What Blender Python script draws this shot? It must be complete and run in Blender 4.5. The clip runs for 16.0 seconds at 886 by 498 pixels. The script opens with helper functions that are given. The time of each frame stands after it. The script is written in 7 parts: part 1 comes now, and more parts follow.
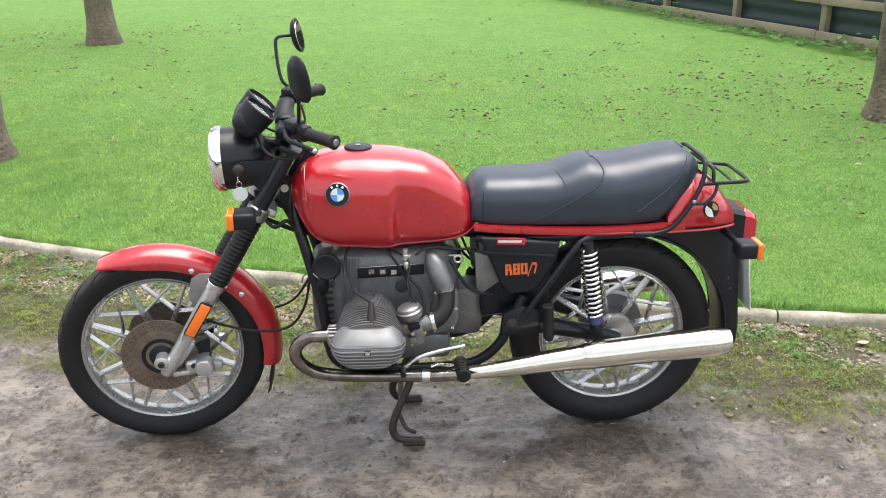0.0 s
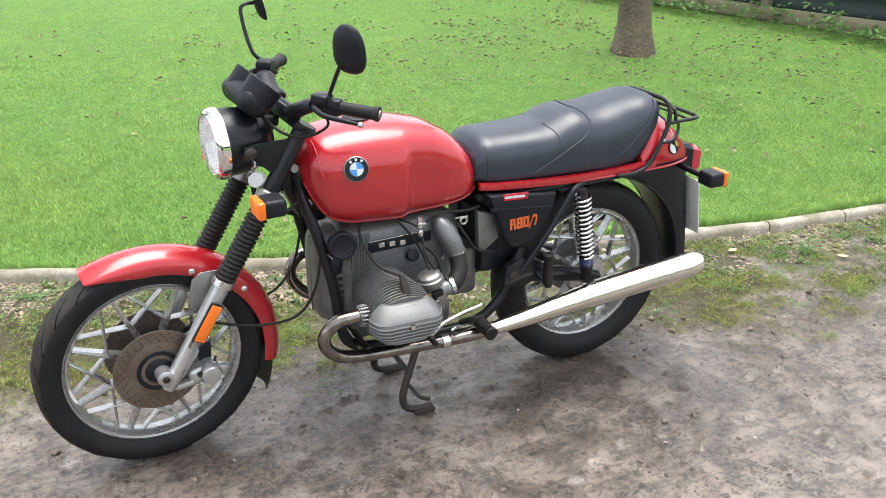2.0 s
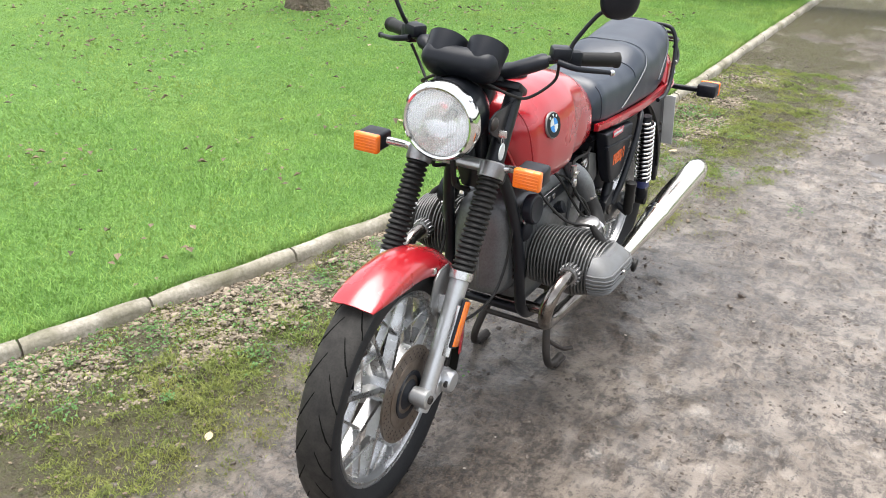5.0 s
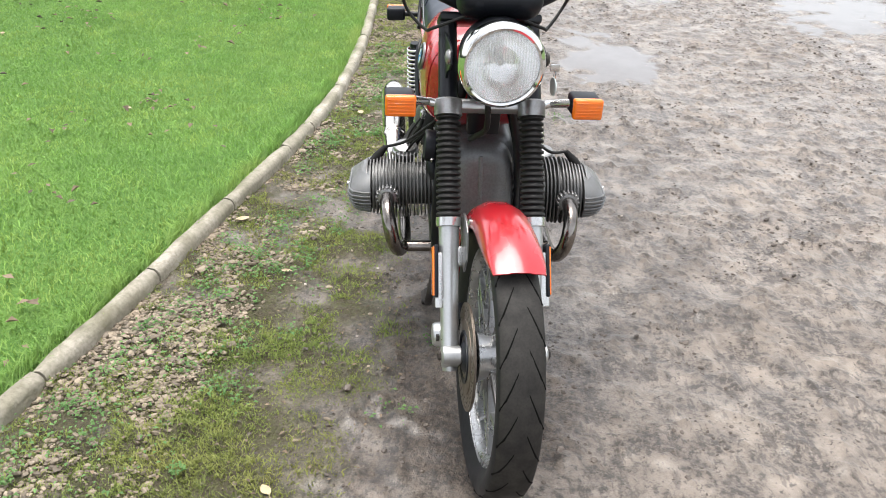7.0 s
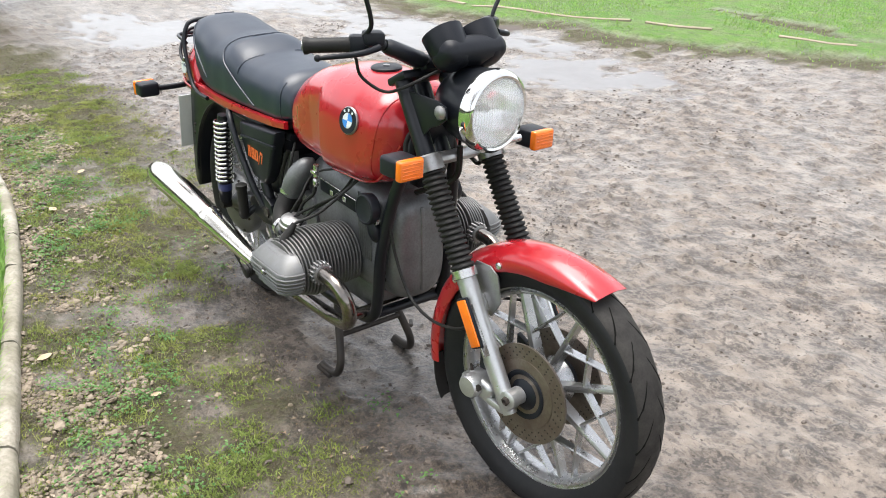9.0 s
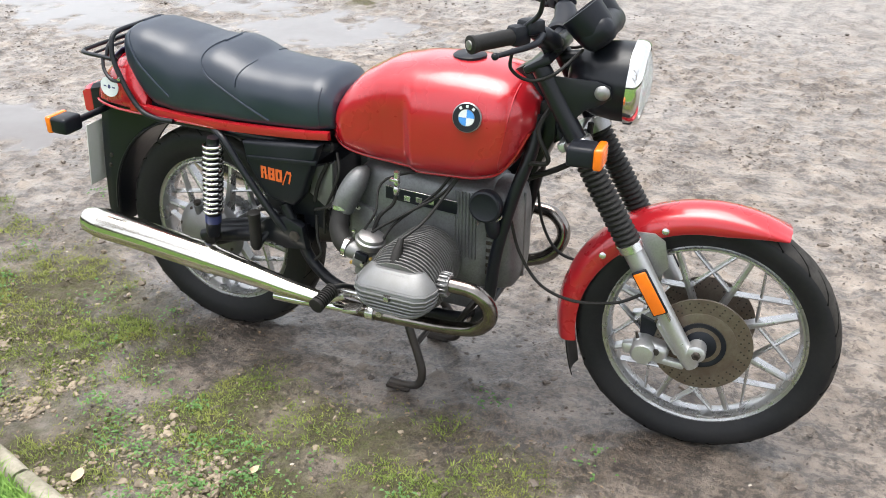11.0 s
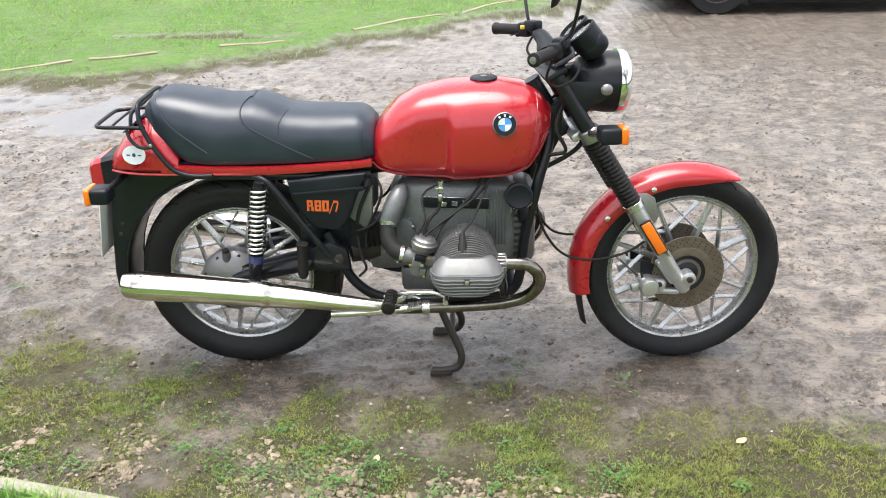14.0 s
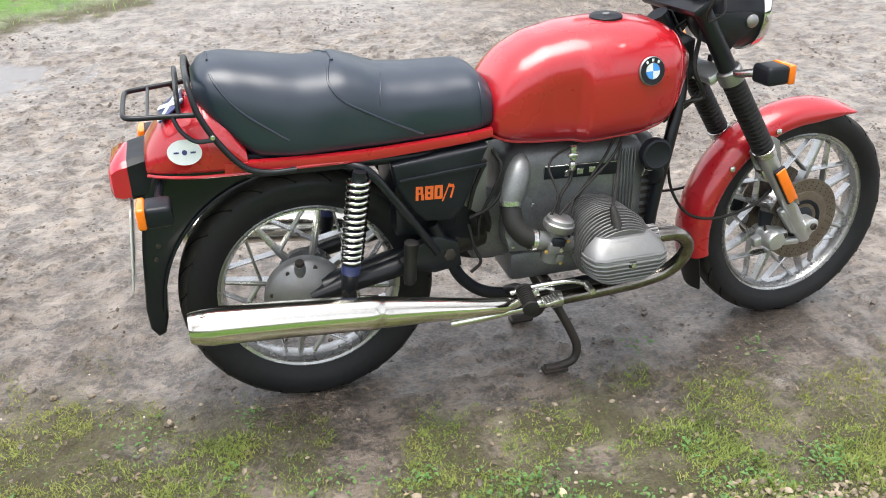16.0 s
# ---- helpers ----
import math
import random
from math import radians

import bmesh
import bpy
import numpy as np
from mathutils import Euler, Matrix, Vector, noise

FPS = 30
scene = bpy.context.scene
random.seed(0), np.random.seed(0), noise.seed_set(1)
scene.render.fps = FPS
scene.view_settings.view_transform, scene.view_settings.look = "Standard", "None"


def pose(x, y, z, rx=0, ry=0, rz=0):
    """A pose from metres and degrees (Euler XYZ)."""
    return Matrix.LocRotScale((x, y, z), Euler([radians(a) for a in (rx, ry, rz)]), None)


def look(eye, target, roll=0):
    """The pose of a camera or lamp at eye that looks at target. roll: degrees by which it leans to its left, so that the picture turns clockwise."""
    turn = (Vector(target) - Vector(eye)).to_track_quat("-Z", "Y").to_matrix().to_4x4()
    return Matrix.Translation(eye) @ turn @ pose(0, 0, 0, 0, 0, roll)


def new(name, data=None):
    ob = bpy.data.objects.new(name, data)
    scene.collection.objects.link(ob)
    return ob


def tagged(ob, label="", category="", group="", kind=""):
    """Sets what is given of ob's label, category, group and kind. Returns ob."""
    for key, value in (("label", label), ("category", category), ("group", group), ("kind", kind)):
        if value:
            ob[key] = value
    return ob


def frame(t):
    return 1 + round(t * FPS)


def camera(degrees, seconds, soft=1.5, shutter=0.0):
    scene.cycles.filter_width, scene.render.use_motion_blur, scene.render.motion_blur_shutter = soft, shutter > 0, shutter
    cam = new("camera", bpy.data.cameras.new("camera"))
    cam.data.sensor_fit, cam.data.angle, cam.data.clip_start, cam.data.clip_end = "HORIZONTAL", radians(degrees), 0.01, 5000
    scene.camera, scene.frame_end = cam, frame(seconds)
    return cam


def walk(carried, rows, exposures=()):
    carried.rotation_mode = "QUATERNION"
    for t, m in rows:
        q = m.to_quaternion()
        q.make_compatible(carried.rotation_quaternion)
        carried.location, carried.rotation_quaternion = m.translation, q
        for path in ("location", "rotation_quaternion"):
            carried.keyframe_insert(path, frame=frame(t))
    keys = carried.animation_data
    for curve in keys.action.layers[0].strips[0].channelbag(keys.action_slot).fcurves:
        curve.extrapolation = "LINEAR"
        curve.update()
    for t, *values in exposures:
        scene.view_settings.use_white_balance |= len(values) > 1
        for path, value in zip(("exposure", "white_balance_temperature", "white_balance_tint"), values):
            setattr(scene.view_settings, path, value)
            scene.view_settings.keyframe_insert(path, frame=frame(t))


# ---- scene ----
cam = camera(52.0, 16.0, 0.95)
PATH = [
    (0, (0.04, -2.72, 1.652), (0.136, -0.85, 0.949), -0.4),
    (0.5, (-0.209, -2.697, 1.662), (0.001, -0.852, 0.919), -0.9),
    (1, (-0.43, -2.61, 1.646), (-0.075, -0.793, 0.891), -1.2),
    (1.5, (-0.633, -2.535, 1.663), (-0.118, -0.779, 0.855), -1.1),
    (2, (-0.937, -2.454, 1.677), (-0.163, -0.791, 0.879), 0.3),
    (2.5, (-1.205, -2.361, 1.69), (-0.332, -0.767, 0.855), 0.7),
    (3, (-1.411, -2.133, 1.654), (-0.364, -0.648, 0.817), -0.3),
    (3.5, (-1.585, -1.931, 1.664), (-0.412, -0.565, 0.794), 1.4),
    (4, (-1.912, -1.663, 1.667), (-0.56, -0.482, 0.786), 1.8),
    (4.2, (-2.008, -1.567, 1.666), (-0.629, -0.424, 0.774), 2.3),
    (6.3, (-2.48, -0.274, 1.502), (-0.712, 0.014, 0.611), -0.7),
    (6.5, (-2.473, -0.168, 1.523), (-0.709, 0.022, 0.6), 0.6),
    (7, (-2.489, 0.173, 1.524), (-0.717, 0.114, 0.597), 0.7),
    (7.5, (-2.54, 0.506, 1.53), (-0.772, 0.236, 0.634), 0.4),
    (8, (-2.472, 0.779, 1.515), (-0.757, 0.241, 0.637), -1.7),
    (8.2, (-2.417, 0.901, 1.533), (-0.74, 0.229, 0.679), -0.7),
    (10.3, (-1.308, 1.865, 1.565), (-0.321, 0.298, 0.573), 0.2),
    (10.5, (-1.206, 1.945, 1.586), (-0.292, 0.351, 0.58), 0.3),
    (11, (-0.925, 2.045, 1.615), (-0.17, 0.369, 0.624), 0),
    (11.5, (-0.626, 2.044, 1.608), (-0.084, 0.316, 0.631), 0),
    (12, (-0.353, 2.176, 1.591), (-0.057, 0.389, 0.719), -1.6),
    (12.5, (-0.146, 2.37, 1.618), (-0.023, 0.565, 0.765), -2),
    (13, (-0.121, 2.557, 1.608), (-0.024, 0.745, 0.769), -0.9),
    (13.5, (-0.131, 2.726, 1.619), (0.003, 0.92, 0.771), -1.2),
    (14, (-0.023, 2.767, 1.626), (0.032, 0.94, 0.814), -1.5),
    (14.5, (0.205, 2.742, 1.621), (0.176, 0.919, 0.799), -1.9),
    (15, (0.418, 2.542, 1.582), (0.277, 0.722, 0.765), -2),
    (15.5, (0.642, 2.309, 1.585), (0.358, 0.526, 0.723), -0.9),
    (16, (0.954, 2.111, 1.541), (0.477, 0.413, 0.599), -0.9),
]
walk(cam, [(t, look(eye, target, roll)) for t, eye, target, roll in PATH], exposures=[(0, 1.42), (4.2, 1.56), (6.3, 1.36), (8.2, 1.36), (10.3, 1.47), (16, 1.46)])

# ---- daylight: bright overcast sky, one weak wide sun ----
world = bpy.data.worlds.new("overcast_sky")
scene.world = world
world.use_nodes = True
wn = world.node_tree
sky = wn.nodes.new("ShaderNodeTexSky")
sky.sky_type, sky.sun_disc = "NISHITA", False
sky.sun_elevation, sky.sun_rotation = radians(80), radians(63)
sky.air_density, sky.dust_density, sky.ozone_density = 1.0, 3.0, 1.0
soften = wn.nodes.new("ShaderNodeHueSaturation")
soften.inputs["Saturation"].default_value = 0.25
wn.links.new(sky.outputs[0], soften.inputs["Color"])
wn.links.new(soften.outputs[0], wn.nodes["Background"].inputs[0])
wn.nodes["Background"].inputs[1].default_value = 0.15
sun = new("sun", bpy.data.lights.new("sun", "SUN"))
sun.data.energy, sun.data.angle, sun.data.color = 1.3, radians(48), (1.0, 0.96, 0.9)
sun.matrix_world = look((0.6, 0.3, 5.0), (0, 0, 0))


# ---- mesh helpers ----
def spline(pts, n=8):
    """Points along a smooth curve through pts (Catmull-Rom)."""
    p = [Vector(q) for q in pts]
    p = [2 * p[0] - p[1], *p, 2 * p[-1] - p[-2]]
    out = []
    for i in range(1, len(p) - 2):
        for k in range(n):
            t = k / n
            a, b, c, d = p[i - 1], p[i], p[i + 1], p[i + 2]
            out.append(0.5 * (2 * b + (c - a) * t + (2 * a - 5 * b + 4 * c - d) * t * t + (3 * b - a - 3 * c + d) * t ** 3))
    out.append(p[-2])
    return out


def bridge(bm, rings, closed=False, caps=True):
    vs = [[bm.verts.new(v) for v in ring] for ring in rings]
    n = len(vs[0])
    pairs = list(zip(vs, vs[1:])) + ([(vs[-1], vs[0])] if closed else [])
    for a, b in pairs:
        for i in range(n):
            bm.faces.new((a[i], a[(i + 1) % n], b[(i + 1) % n], b[i]))
    if caps and not closed:
        bm.faces.new(vs[0][::-1])
        bm.faces.new(vs[-1])
    return bm


def tube(bm, pts, r, seg=10, closed=False, caps=True):
    """A round tube along pts; r: one radius, or one at each point."""
    pts = [Vector(p) for p in pts]
    n = len(pts)
    rr = [r] * n if isinstance(r, (int, float)) else list(r)
    way = [((pts[(i + 1) % n] if closed or i < n - 1 else pts[i]) - (pts[i - 1] if closed or i else pts[i])).normalized() for i in range(n)]
    side = way[0].orthogonal().normalized()
    rings = []
    for i in range(n):
        side = (side - way[i] * side.dot(way[i])).normalized()
        up = way[i].cross(side)
        rings.append([pts[i] + rr[i] * (math.cos(a) * side + math.sin(a) * up) for a in (2 * math.pi * k / seg for k in range(seg))])
    return bridge(bm, rings, closed, caps)


def revolve(bm, prof, origin, axis, seg=24, closed=False, caps=True):
    """A solid of revolution; prof: (along the axis, radius)."""
    axis, origin = Vector(axis).normalized(), Vector(origin)
    u = axis.orthogonal().normalized() if abs(axis.y) < 0.99 else (Vector((1, 0, 0)) - axis * axis.x).normalized()
    w = axis.cross(u)
    rings = [[origin + axis * a + max(r, 1e-4) * (math.cos(k) * u + math.sin(k) * w) for k in (2 * math.pi * j / seg for j in range(seg))] for a, r in prof]
    return bridge(bm, rings, closed, caps)


def box(bm, c, size, bevel=0.0, rot=None, seg=2):
    m = Matrix.Translation(c) @ (rot.to_4x4() if rot else Matrix()) @ Matrix.Diagonal((*size, 1))
    made = bmesh.ops.create_cube(bm, size=1, matrix=m)["verts"]
    if bevel:
        edges = {e for v in made for e in v.link_edges}
        bmesh.ops.bevel(bm, geom=list(edges), offset=bevel, segments=seg, affect="EDGES", profile=0.5)
    return bm


def slab(bm, poly, y0, y1, bevel=0.0, seg=2):
    """A plate: an outline in x and z, from y0 to y1."""
    a = [bm.verts.new((x, y0, z)) for x, z in poly]
    b = [bm.verts.new((x, y1, z)) for x, z in poly]
    n = len(a)
    fa, fb = bm.faces.new(a), bm.faces.new(b[::-1])
    for i in range(n):
        bm.faces.new((a[i], b[i], b[(i + 1) % n], a[(i + 1) % n]))
    bmesh.ops.recalc_face_normals(bm, faces=bm.faces[:])
    if bevel:
        edges = set(fa.edges) | set(fb.edges)
        bmesh.ops.bevel(bm, geom=list(edges), offset=bevel, segments=seg, affect="EDGES", profile=0.5)
    return bm


def turn(angle, axis):
    return Matrix.Rotation(radians(angle), 3, axis)


LONG = ((-0.93, 0.002), (-0.73, 0.006), (-0.55, 0.016), (-0.45, 0.022), (-0.30, 0.025), (0.0, 0.028), (0.25, 0.027), (0.60, 0.022), (0.90, 0.012), (1.05, 0.006), (1.18, -0.004))
WHEELS = ("front_wheel", "rear_wheel")


def part(name, bm, material, parent=None, label="", m=None, sharp=38, kind=""):
    """Links bm as one mesh object under a thing or a part."""
    if m:
        bmesh.ops.transform(bm, matrix=m, verts=bm.verts)
    root = parent.parent if parent and parent.parent else parent
    if root and root.name == "motorcycle" and name not in WHEELS and parent.name not in WHEELS:
        # the drawn body set to the true wheelbase
        for v in bm.verts:
            v.co.x += float(np.interp(v.co.x, [a for a, b in LONG], [b for a, b in LONG]))
    bmesh.ops.recalc_face_normals(bm, faces=bm.faces[:])
    me = bpy.data.meshes.new(name)
    bm.to_mesh(me)
    bm.free()
    me.polygons.foreach_set("use_smooth", [True] * len(me.polygons))
    me.set_sharp_from_angle(angle=radians(sharp))
    me.materials.append(material)
    ob = new(name, me)
    ob.parent = parent
    return tagged(ob, label, kind=kind)


def sheet(name, verts, faces, material, parent=None, smooth=False):
    """A large mesh straight from arrays of vertices and equal-sided faces."""
    verts, faces = np.asarray(verts, np.float32), np.asarray(faces, np.int32)
    me = bpy.data.meshes.new(name)
    me.vertices.add(len(verts))
    me.vertices.foreach_set("co", verts.ravel())
    k = faces.shape[1]
    me.loops.add(faces.size)
    me.loops.foreach_set("vertex_index", faces.ravel())
    me.polygons.add(len(faces))
    me.polygons.foreach_set("loop_start", np.arange(0, faces.size, k, dtype=np.int32))
    me.polygons.foreach_set("use_smooth", [smooth] * len(faces))
    me.update(calc_edges=True)
    me.materials.append(material)
    ob = new(name, me)
    ob.parent = parent
    return ob


BM = bmesh.new


# ---- materials ----
def shader(name):
    m = bpy.data.materials.new(name)
    m.use_nodes = True
    nt = m.node_tree
    return m, nt, nt.nodes["Principled BSDF"], nt.links.new


def add(nt, kind, **values):
    node = nt.nodes.new(kind)
    for key, value in values.items():
        node.inputs[key.replace("_", " ")].default_value = value
    return node


def blend(nt, link, fac, a, b, how="MIX"):
    """Mixes two colours or sockets by a factor or socket."""
    mix = nt.nodes.new("ShaderNodeMix")
    mix.data_type, mix.blend_type = "RGBA", how
    for slot, value in ((0, fac), (6, a), (7, b)):
        if isinstance(value, (int, float)):
            mix.inputs[slot].default_value = value
        elif isinstance(value, tuple):
            mix.inputs[slot].default_value = (*value[:3], 1)
        else:
            link(value, mix.inputs[slot])
    return mix.outputs[2]


def ramp(nt, link, value, lo, hi, to_lo=0.0, to_hi=1.0):
    r = nt.nodes.new("ShaderNodeMapRange")
    link(value, r.inputs[0])
    r.inputs[1].default_value, r.inputs[2].default_value = lo, hi
    r.inputs[3].default_value, r.inputs[4].default_value = to_lo, to_hi
    return r.outputs[0]


def grain(nt, link, scale, detail=4.0, rough=0.55):
    c = nt.nodes.new("ShaderNodeTexCoord")
    n = add(nt, "ShaderNodeTexNoise", Scale=scale, Detail=detail, Roughness=rough)
    link(c.outputs["Object"], n.inputs["Vector"])
    return n.outputs["Fac"]


def surface(name, base, rough=0.5, metal=0.0, second=None, coarse=9.0, fine=140.0, vary=0.25, bump=0.1, depth=0.0006, coat=0.0, spec=0.5, coat_rough=0.06):
    """A worn surface: base colour drifting to a second one at two scales, uneven gloss and fine relief."""
    m, nt, p, link = shader(name)
    second = second or tuple(0.55 * c for c in base)
    big, small = grain(nt, link, coarse), grain(nt, link, fine, 3.0)
    col = blend(nt, link, ramp(nt, link, big, 0.35, 0.7, 0, vary), base, second)
    col = blend(nt, link, ramp(nt, link, small, 0.4, 0.75, 0, vary * 0.7), col, second)
    link(col, p.inputs["Base Color"])
    link(ramp(nt, link, big, 0.3, 0.7, max(0.02, rough * 0.8), min(1, rough * 1.25)), p.inputs["Roughness"])
    p.inputs["Metallic"].default_value = metal
    p.inputs["Coat Weight"].default_value = coat
    p.inputs["Coat Roughness"].default_value = coat_rough
    if bump:
        b = add(nt, "ShaderNodeBump", Strength=bump, Distance=depth)
        link(small, b.inputs["Height"])
        link(b.outputs[0], p.inputs["Normal"])
    p.inputs["Specular IOR Level"].default_value = spec
    return m


RED = surface("red_paint", (0.425, 0.011, 0.019), 0.28, 0.15, (0.33, 0.008, 0.015), 5, 260, 0.35, 0.03, 0.0003, 0.85, 0.5, 0.10)
BLACK = surface("black_paint", (0.006, 0.0075, 0.011), 0.36, 0, (0.012, 0.013, 0.016), 8, 160, 0.5, 0.08, 0.0004, 0.12, 0.3)
PLASTIC = surface("black_plastic", (0.007, 0.0085, 0.013), 0.42, 0, (0.016, 0.018, 0.022), 10, 300, 0.4, 0.15, 0.0003, 0, 0.28)
RUBBER = surface("black_rubber", (0.009, 0.009, 0.009), 0.55, 0, (0.025, 0.023, 0.021), 12, 200, 0.5, 0.2, 0.0006, 0, 0.3)
TYRE = surface("tyre_rubber", (0.009, 0.010, 0.012), 0.5, 0, (0.022, 0.021, 0.021), 7, 90, 0.5, 0.25, 0.001, 0, 0.25)
TREAD = surface("muddy_tread", (0.040, 0.037, 0.033), 0.62, 0, (0.014, 0.013, 0.013), 20, 200, 0.7, 0.3, 0.0008, 0, 0.25)
SIPE = surface("tread_groove", (0.004, 0.004, 0.004), 0.8, 0, (0.010, 0.009, 0.008), 20, 200, 0.4, 0.1, 0.0004, 0, 0.1)
VINYL = surface("seat_vinyl", (0.008, 0.016, 0.031), 0.38, 0, (0.013, 0.022, 0.040), 6, 420, 0.4, 0.25, 0.0005, 0, 0.75)
ALLOY = surface("cast_alloy", (0.36, 0.36, 0.365), 0.40, 0.85, (0.19, 0.185, 0.17), 14, 220, 0.45, 0.15, 0.0005)
WHEEL = surface("wheel_alloy", (0.52, 0.525, 0.53), 0.27, 0.85, (0.24, 0.235, 0.225), 18, 200, 0.4, 0.12, 0.0005)
FORK = surface("bright_fork_alloy", (0.56, 0.57, 0.58), 0.33, 0.75, (0.36, 0.36, 0.35), 14, 220, 0.4, 0.12, 0.0004)
ROCKER = surface("ribbed_cover_alloy", (0.215, 0.22, 0.225), 0.46, 0.55, (0.17, 0.165, 0.155), 16, 200, 0.5, 0.2, 0.0006)
ENGINE = surface("engine_alloy", (0.205, 0.215, 0.222), 0.42, 0.5, (0.085, 0.085, 0.085), 11, 180, 0.6, 0.25, 0.0008)
FINS = surface("finned_alloy", (0.19, 0.19, 0.19), 0.48, 0.5, (0.08, 0.078, 0.074), 16, 160, 0.6, 0.25, 0.0008)
POLISHED = surface("polished_alloy", (0.66, 0.66, 0.65), 0.24, 0.95, (0.42, 0.41, 0.39), 12, 240, 0.4, 0.06, 0.0004)
CHROME = surface("chrome", (0.82, 0.82, 0.81), 0.07, 1.0, (0.60, 0.59, 0.56), 6, 90, 0.3, 0.03, 0.0003)
HEADER = surface("heat_stained_chrome", (0.33, 0.305, 0.28), 0.22, 1.0, (0.10, 0.082, 0.072), 5, 40, 0.85, 0.06, 0.0004)
DISC = surface("rusty_disc_steel", (0.23, 0.20, 0.17), 0.42, 0.8, (0.13, 0.09, 0.065), 20, 120, 0.6, 0.1, 0.0004)
DARK = surface("dark_steel", (0.030, 0.029, 0.028), 0.48, 0.4, (0.065, 0.048, 0.038), 15, 200, 0.6, 0.2, 0.0006)
ORANGE = surface("orange_lens", (0.90, 0.20, 0.012), 0.16, 0, (0.70, 0.12, 0.01), 30, 500, 0.3, 0.2, 0.0006, 0.6)
LENS = surface("red_lens", (0.46, 0.008, 0.030), 0.14, 0, (0.32, 0.006, 0.02), 20, 500, 0.3, 0.15, 0.0006, 0.8)
DECAL = surface("orange_decal", (0.72, 0.14, 0.03), 0.4, 0, (0.5, 0.08, 0.02), 30, 300, 0.4, 0.05)
WHITE = surface("white_sticker", (0.66, 0.70, 0.70), 0.35, 0, (0.45, 0.52, 0.54), 30, 300, 0.35, 0.05)
CREAM = surface("plate_back", (0.62, 0.63, 0.62), 0.42, 0, (0.45, 0.44, 0.42), 12, 200, 0.3, 0.05)
BLUE = surface("blue_enamel", (0.06, 0.27, 0.68), 0.2, 0, (0.05, 0.2, 0.5), 30, 300, 0.2, 0.02)
NAVY = surface("navy_print", (0.03, 0.04, 0.13), 0.35, 0, (0.05, 0.05, 0.15), 30, 300, 0.2, 0.02)
BRASS = surface("gold_print", (0.45, 0.30, 0.08), 0.35, 0.4, (0.3, 0.2, 0.05), 30, 300, 0.3, 0.02)
CLOTH = surface("yellow_plastic", (0.75, 0.52, 0.06), 0.4, 0, (0.5, 0.3, 0.05), 30, 300, 0.2, 0.02)
SILENCER = surface("worn_silencer_chrome", (0.74, 0.71, 0.65), 0.17, 1.0, (0.60, 0.57, 0.50), 5, 90, 0.5, 0.04, 0.0003)
BOWL = surface("aluminised_bowl", (0.92, 0.92, 0.92), 0.18, 0.85, (0.8, 0.8, 0.8), 30, 90, 0.3, 0.02, 0.0003)
MIRROR = surface("mirror_glass", (0.86, 0.88, 0.88), 0.03, 1.0, (0.8, 0.82, 0.82), 6, 60, 0.2, 0.0)


def clear_glass():
    m, nt, p, link = shader("ribbed_glass")
    p.inputs["Base Color"].default_value = (0.86, 0.89, 0.88, 1)
    p.inputs["Roughness"].default_value = 0.10
    p.inputs["Alpha"].default_value = 0.23
    p.inputs["IOR"].default_value = 1.45
    p.inputs["Coat Weight"].default_value = 0.8
    c = nt.nodes.new("ShaderNodeTexCoord")
    w = add(nt, "ShaderNodeTexWave", Scale=48.0, Distortion=0.3)
    w.bands_direction = "Y"
    link(c.outputs["Object"], w.inputs["Vector"])
    b = add(nt, "ShaderNodeBump", Strength=0.5, Distance=0.002)
    link(w.outputs["Fac"], b.inputs["Height"])
    link(b.outputs[0], p.inputs["Normal"])
    return m


GLASS = clear_glass()

# ---- the motorcycle: front towards -x, left side towards -y ----
bike = tagged(new("motorcycle"), "red vintage motorcycle with black seat on its centre stand in mud", "motorcycle")
FW, RW = Vector((-0.732, 0, 0.322)), Vector((0.7325, 0, 0.330))   # wheel centres
FR, RR = 0.327, 0.334                                            # tyre radii
RAKE = Vector((0.505, 0, 0.863))
HEAD = Vector((-0.285, 0, 0.90))
STEER = Matrix.Translation(HEAD) @ Matrix.Rotation(radians(5.5), 4, RAKE) @ Matrix.Translation(-HEAD)


def fork_at(z, y=0.0, ahead=0.0):
    """The fork leg's centre at height z, moved ahead square to it."""
    return Vector((-0.726 + (z - 0.276) * 0.585 - ahead * 0.863, y, z + ahead * 0.505))


def tyre_mesh(c, r, half, rim, groove):
    bm = BM()
    prof = []
    mid = (r + rim) / 2
    for k in range(25):
        a = math.pi * (k / 24) - math.pi / 2
        y = half * math.copysign(abs(math.sin(a)) ** 0.85, math.sin(a))
        rad = mid + (r - mid) * abs(math.cos(a)) ** 0.62 if abs(math.cos(a)) > 1e-3 else mid
        prof.append((y, rad))
    prof = [(-half * 0.62, rim), (-half * 0.9, (rim + mid) / 2)] + prof + [(half * 0.9, (rim + mid) / 2), (half * 0.62, rim)]
    revolve(bm, prof, c, (0, 1, 0), 96, caps=False)
    return bm


def band_mesh(c, r, half, rim):
    """The crown of a tyre, a hair proud of its walls."""
    mid, prof = (r + rim) / 2, []
    for k in range(17):
        a = 1.12 * (k / 8 - 1)
        prof.append((half * math.copysign(abs(math.sin(a)) ** 0.85, math.sin(a)), mid + (r - mid) * abs(math.cos(a)) ** 0.62 + 0.0007))
    return revolve(BM(), prof, c, (0, 1, 0), 96, caps=False)


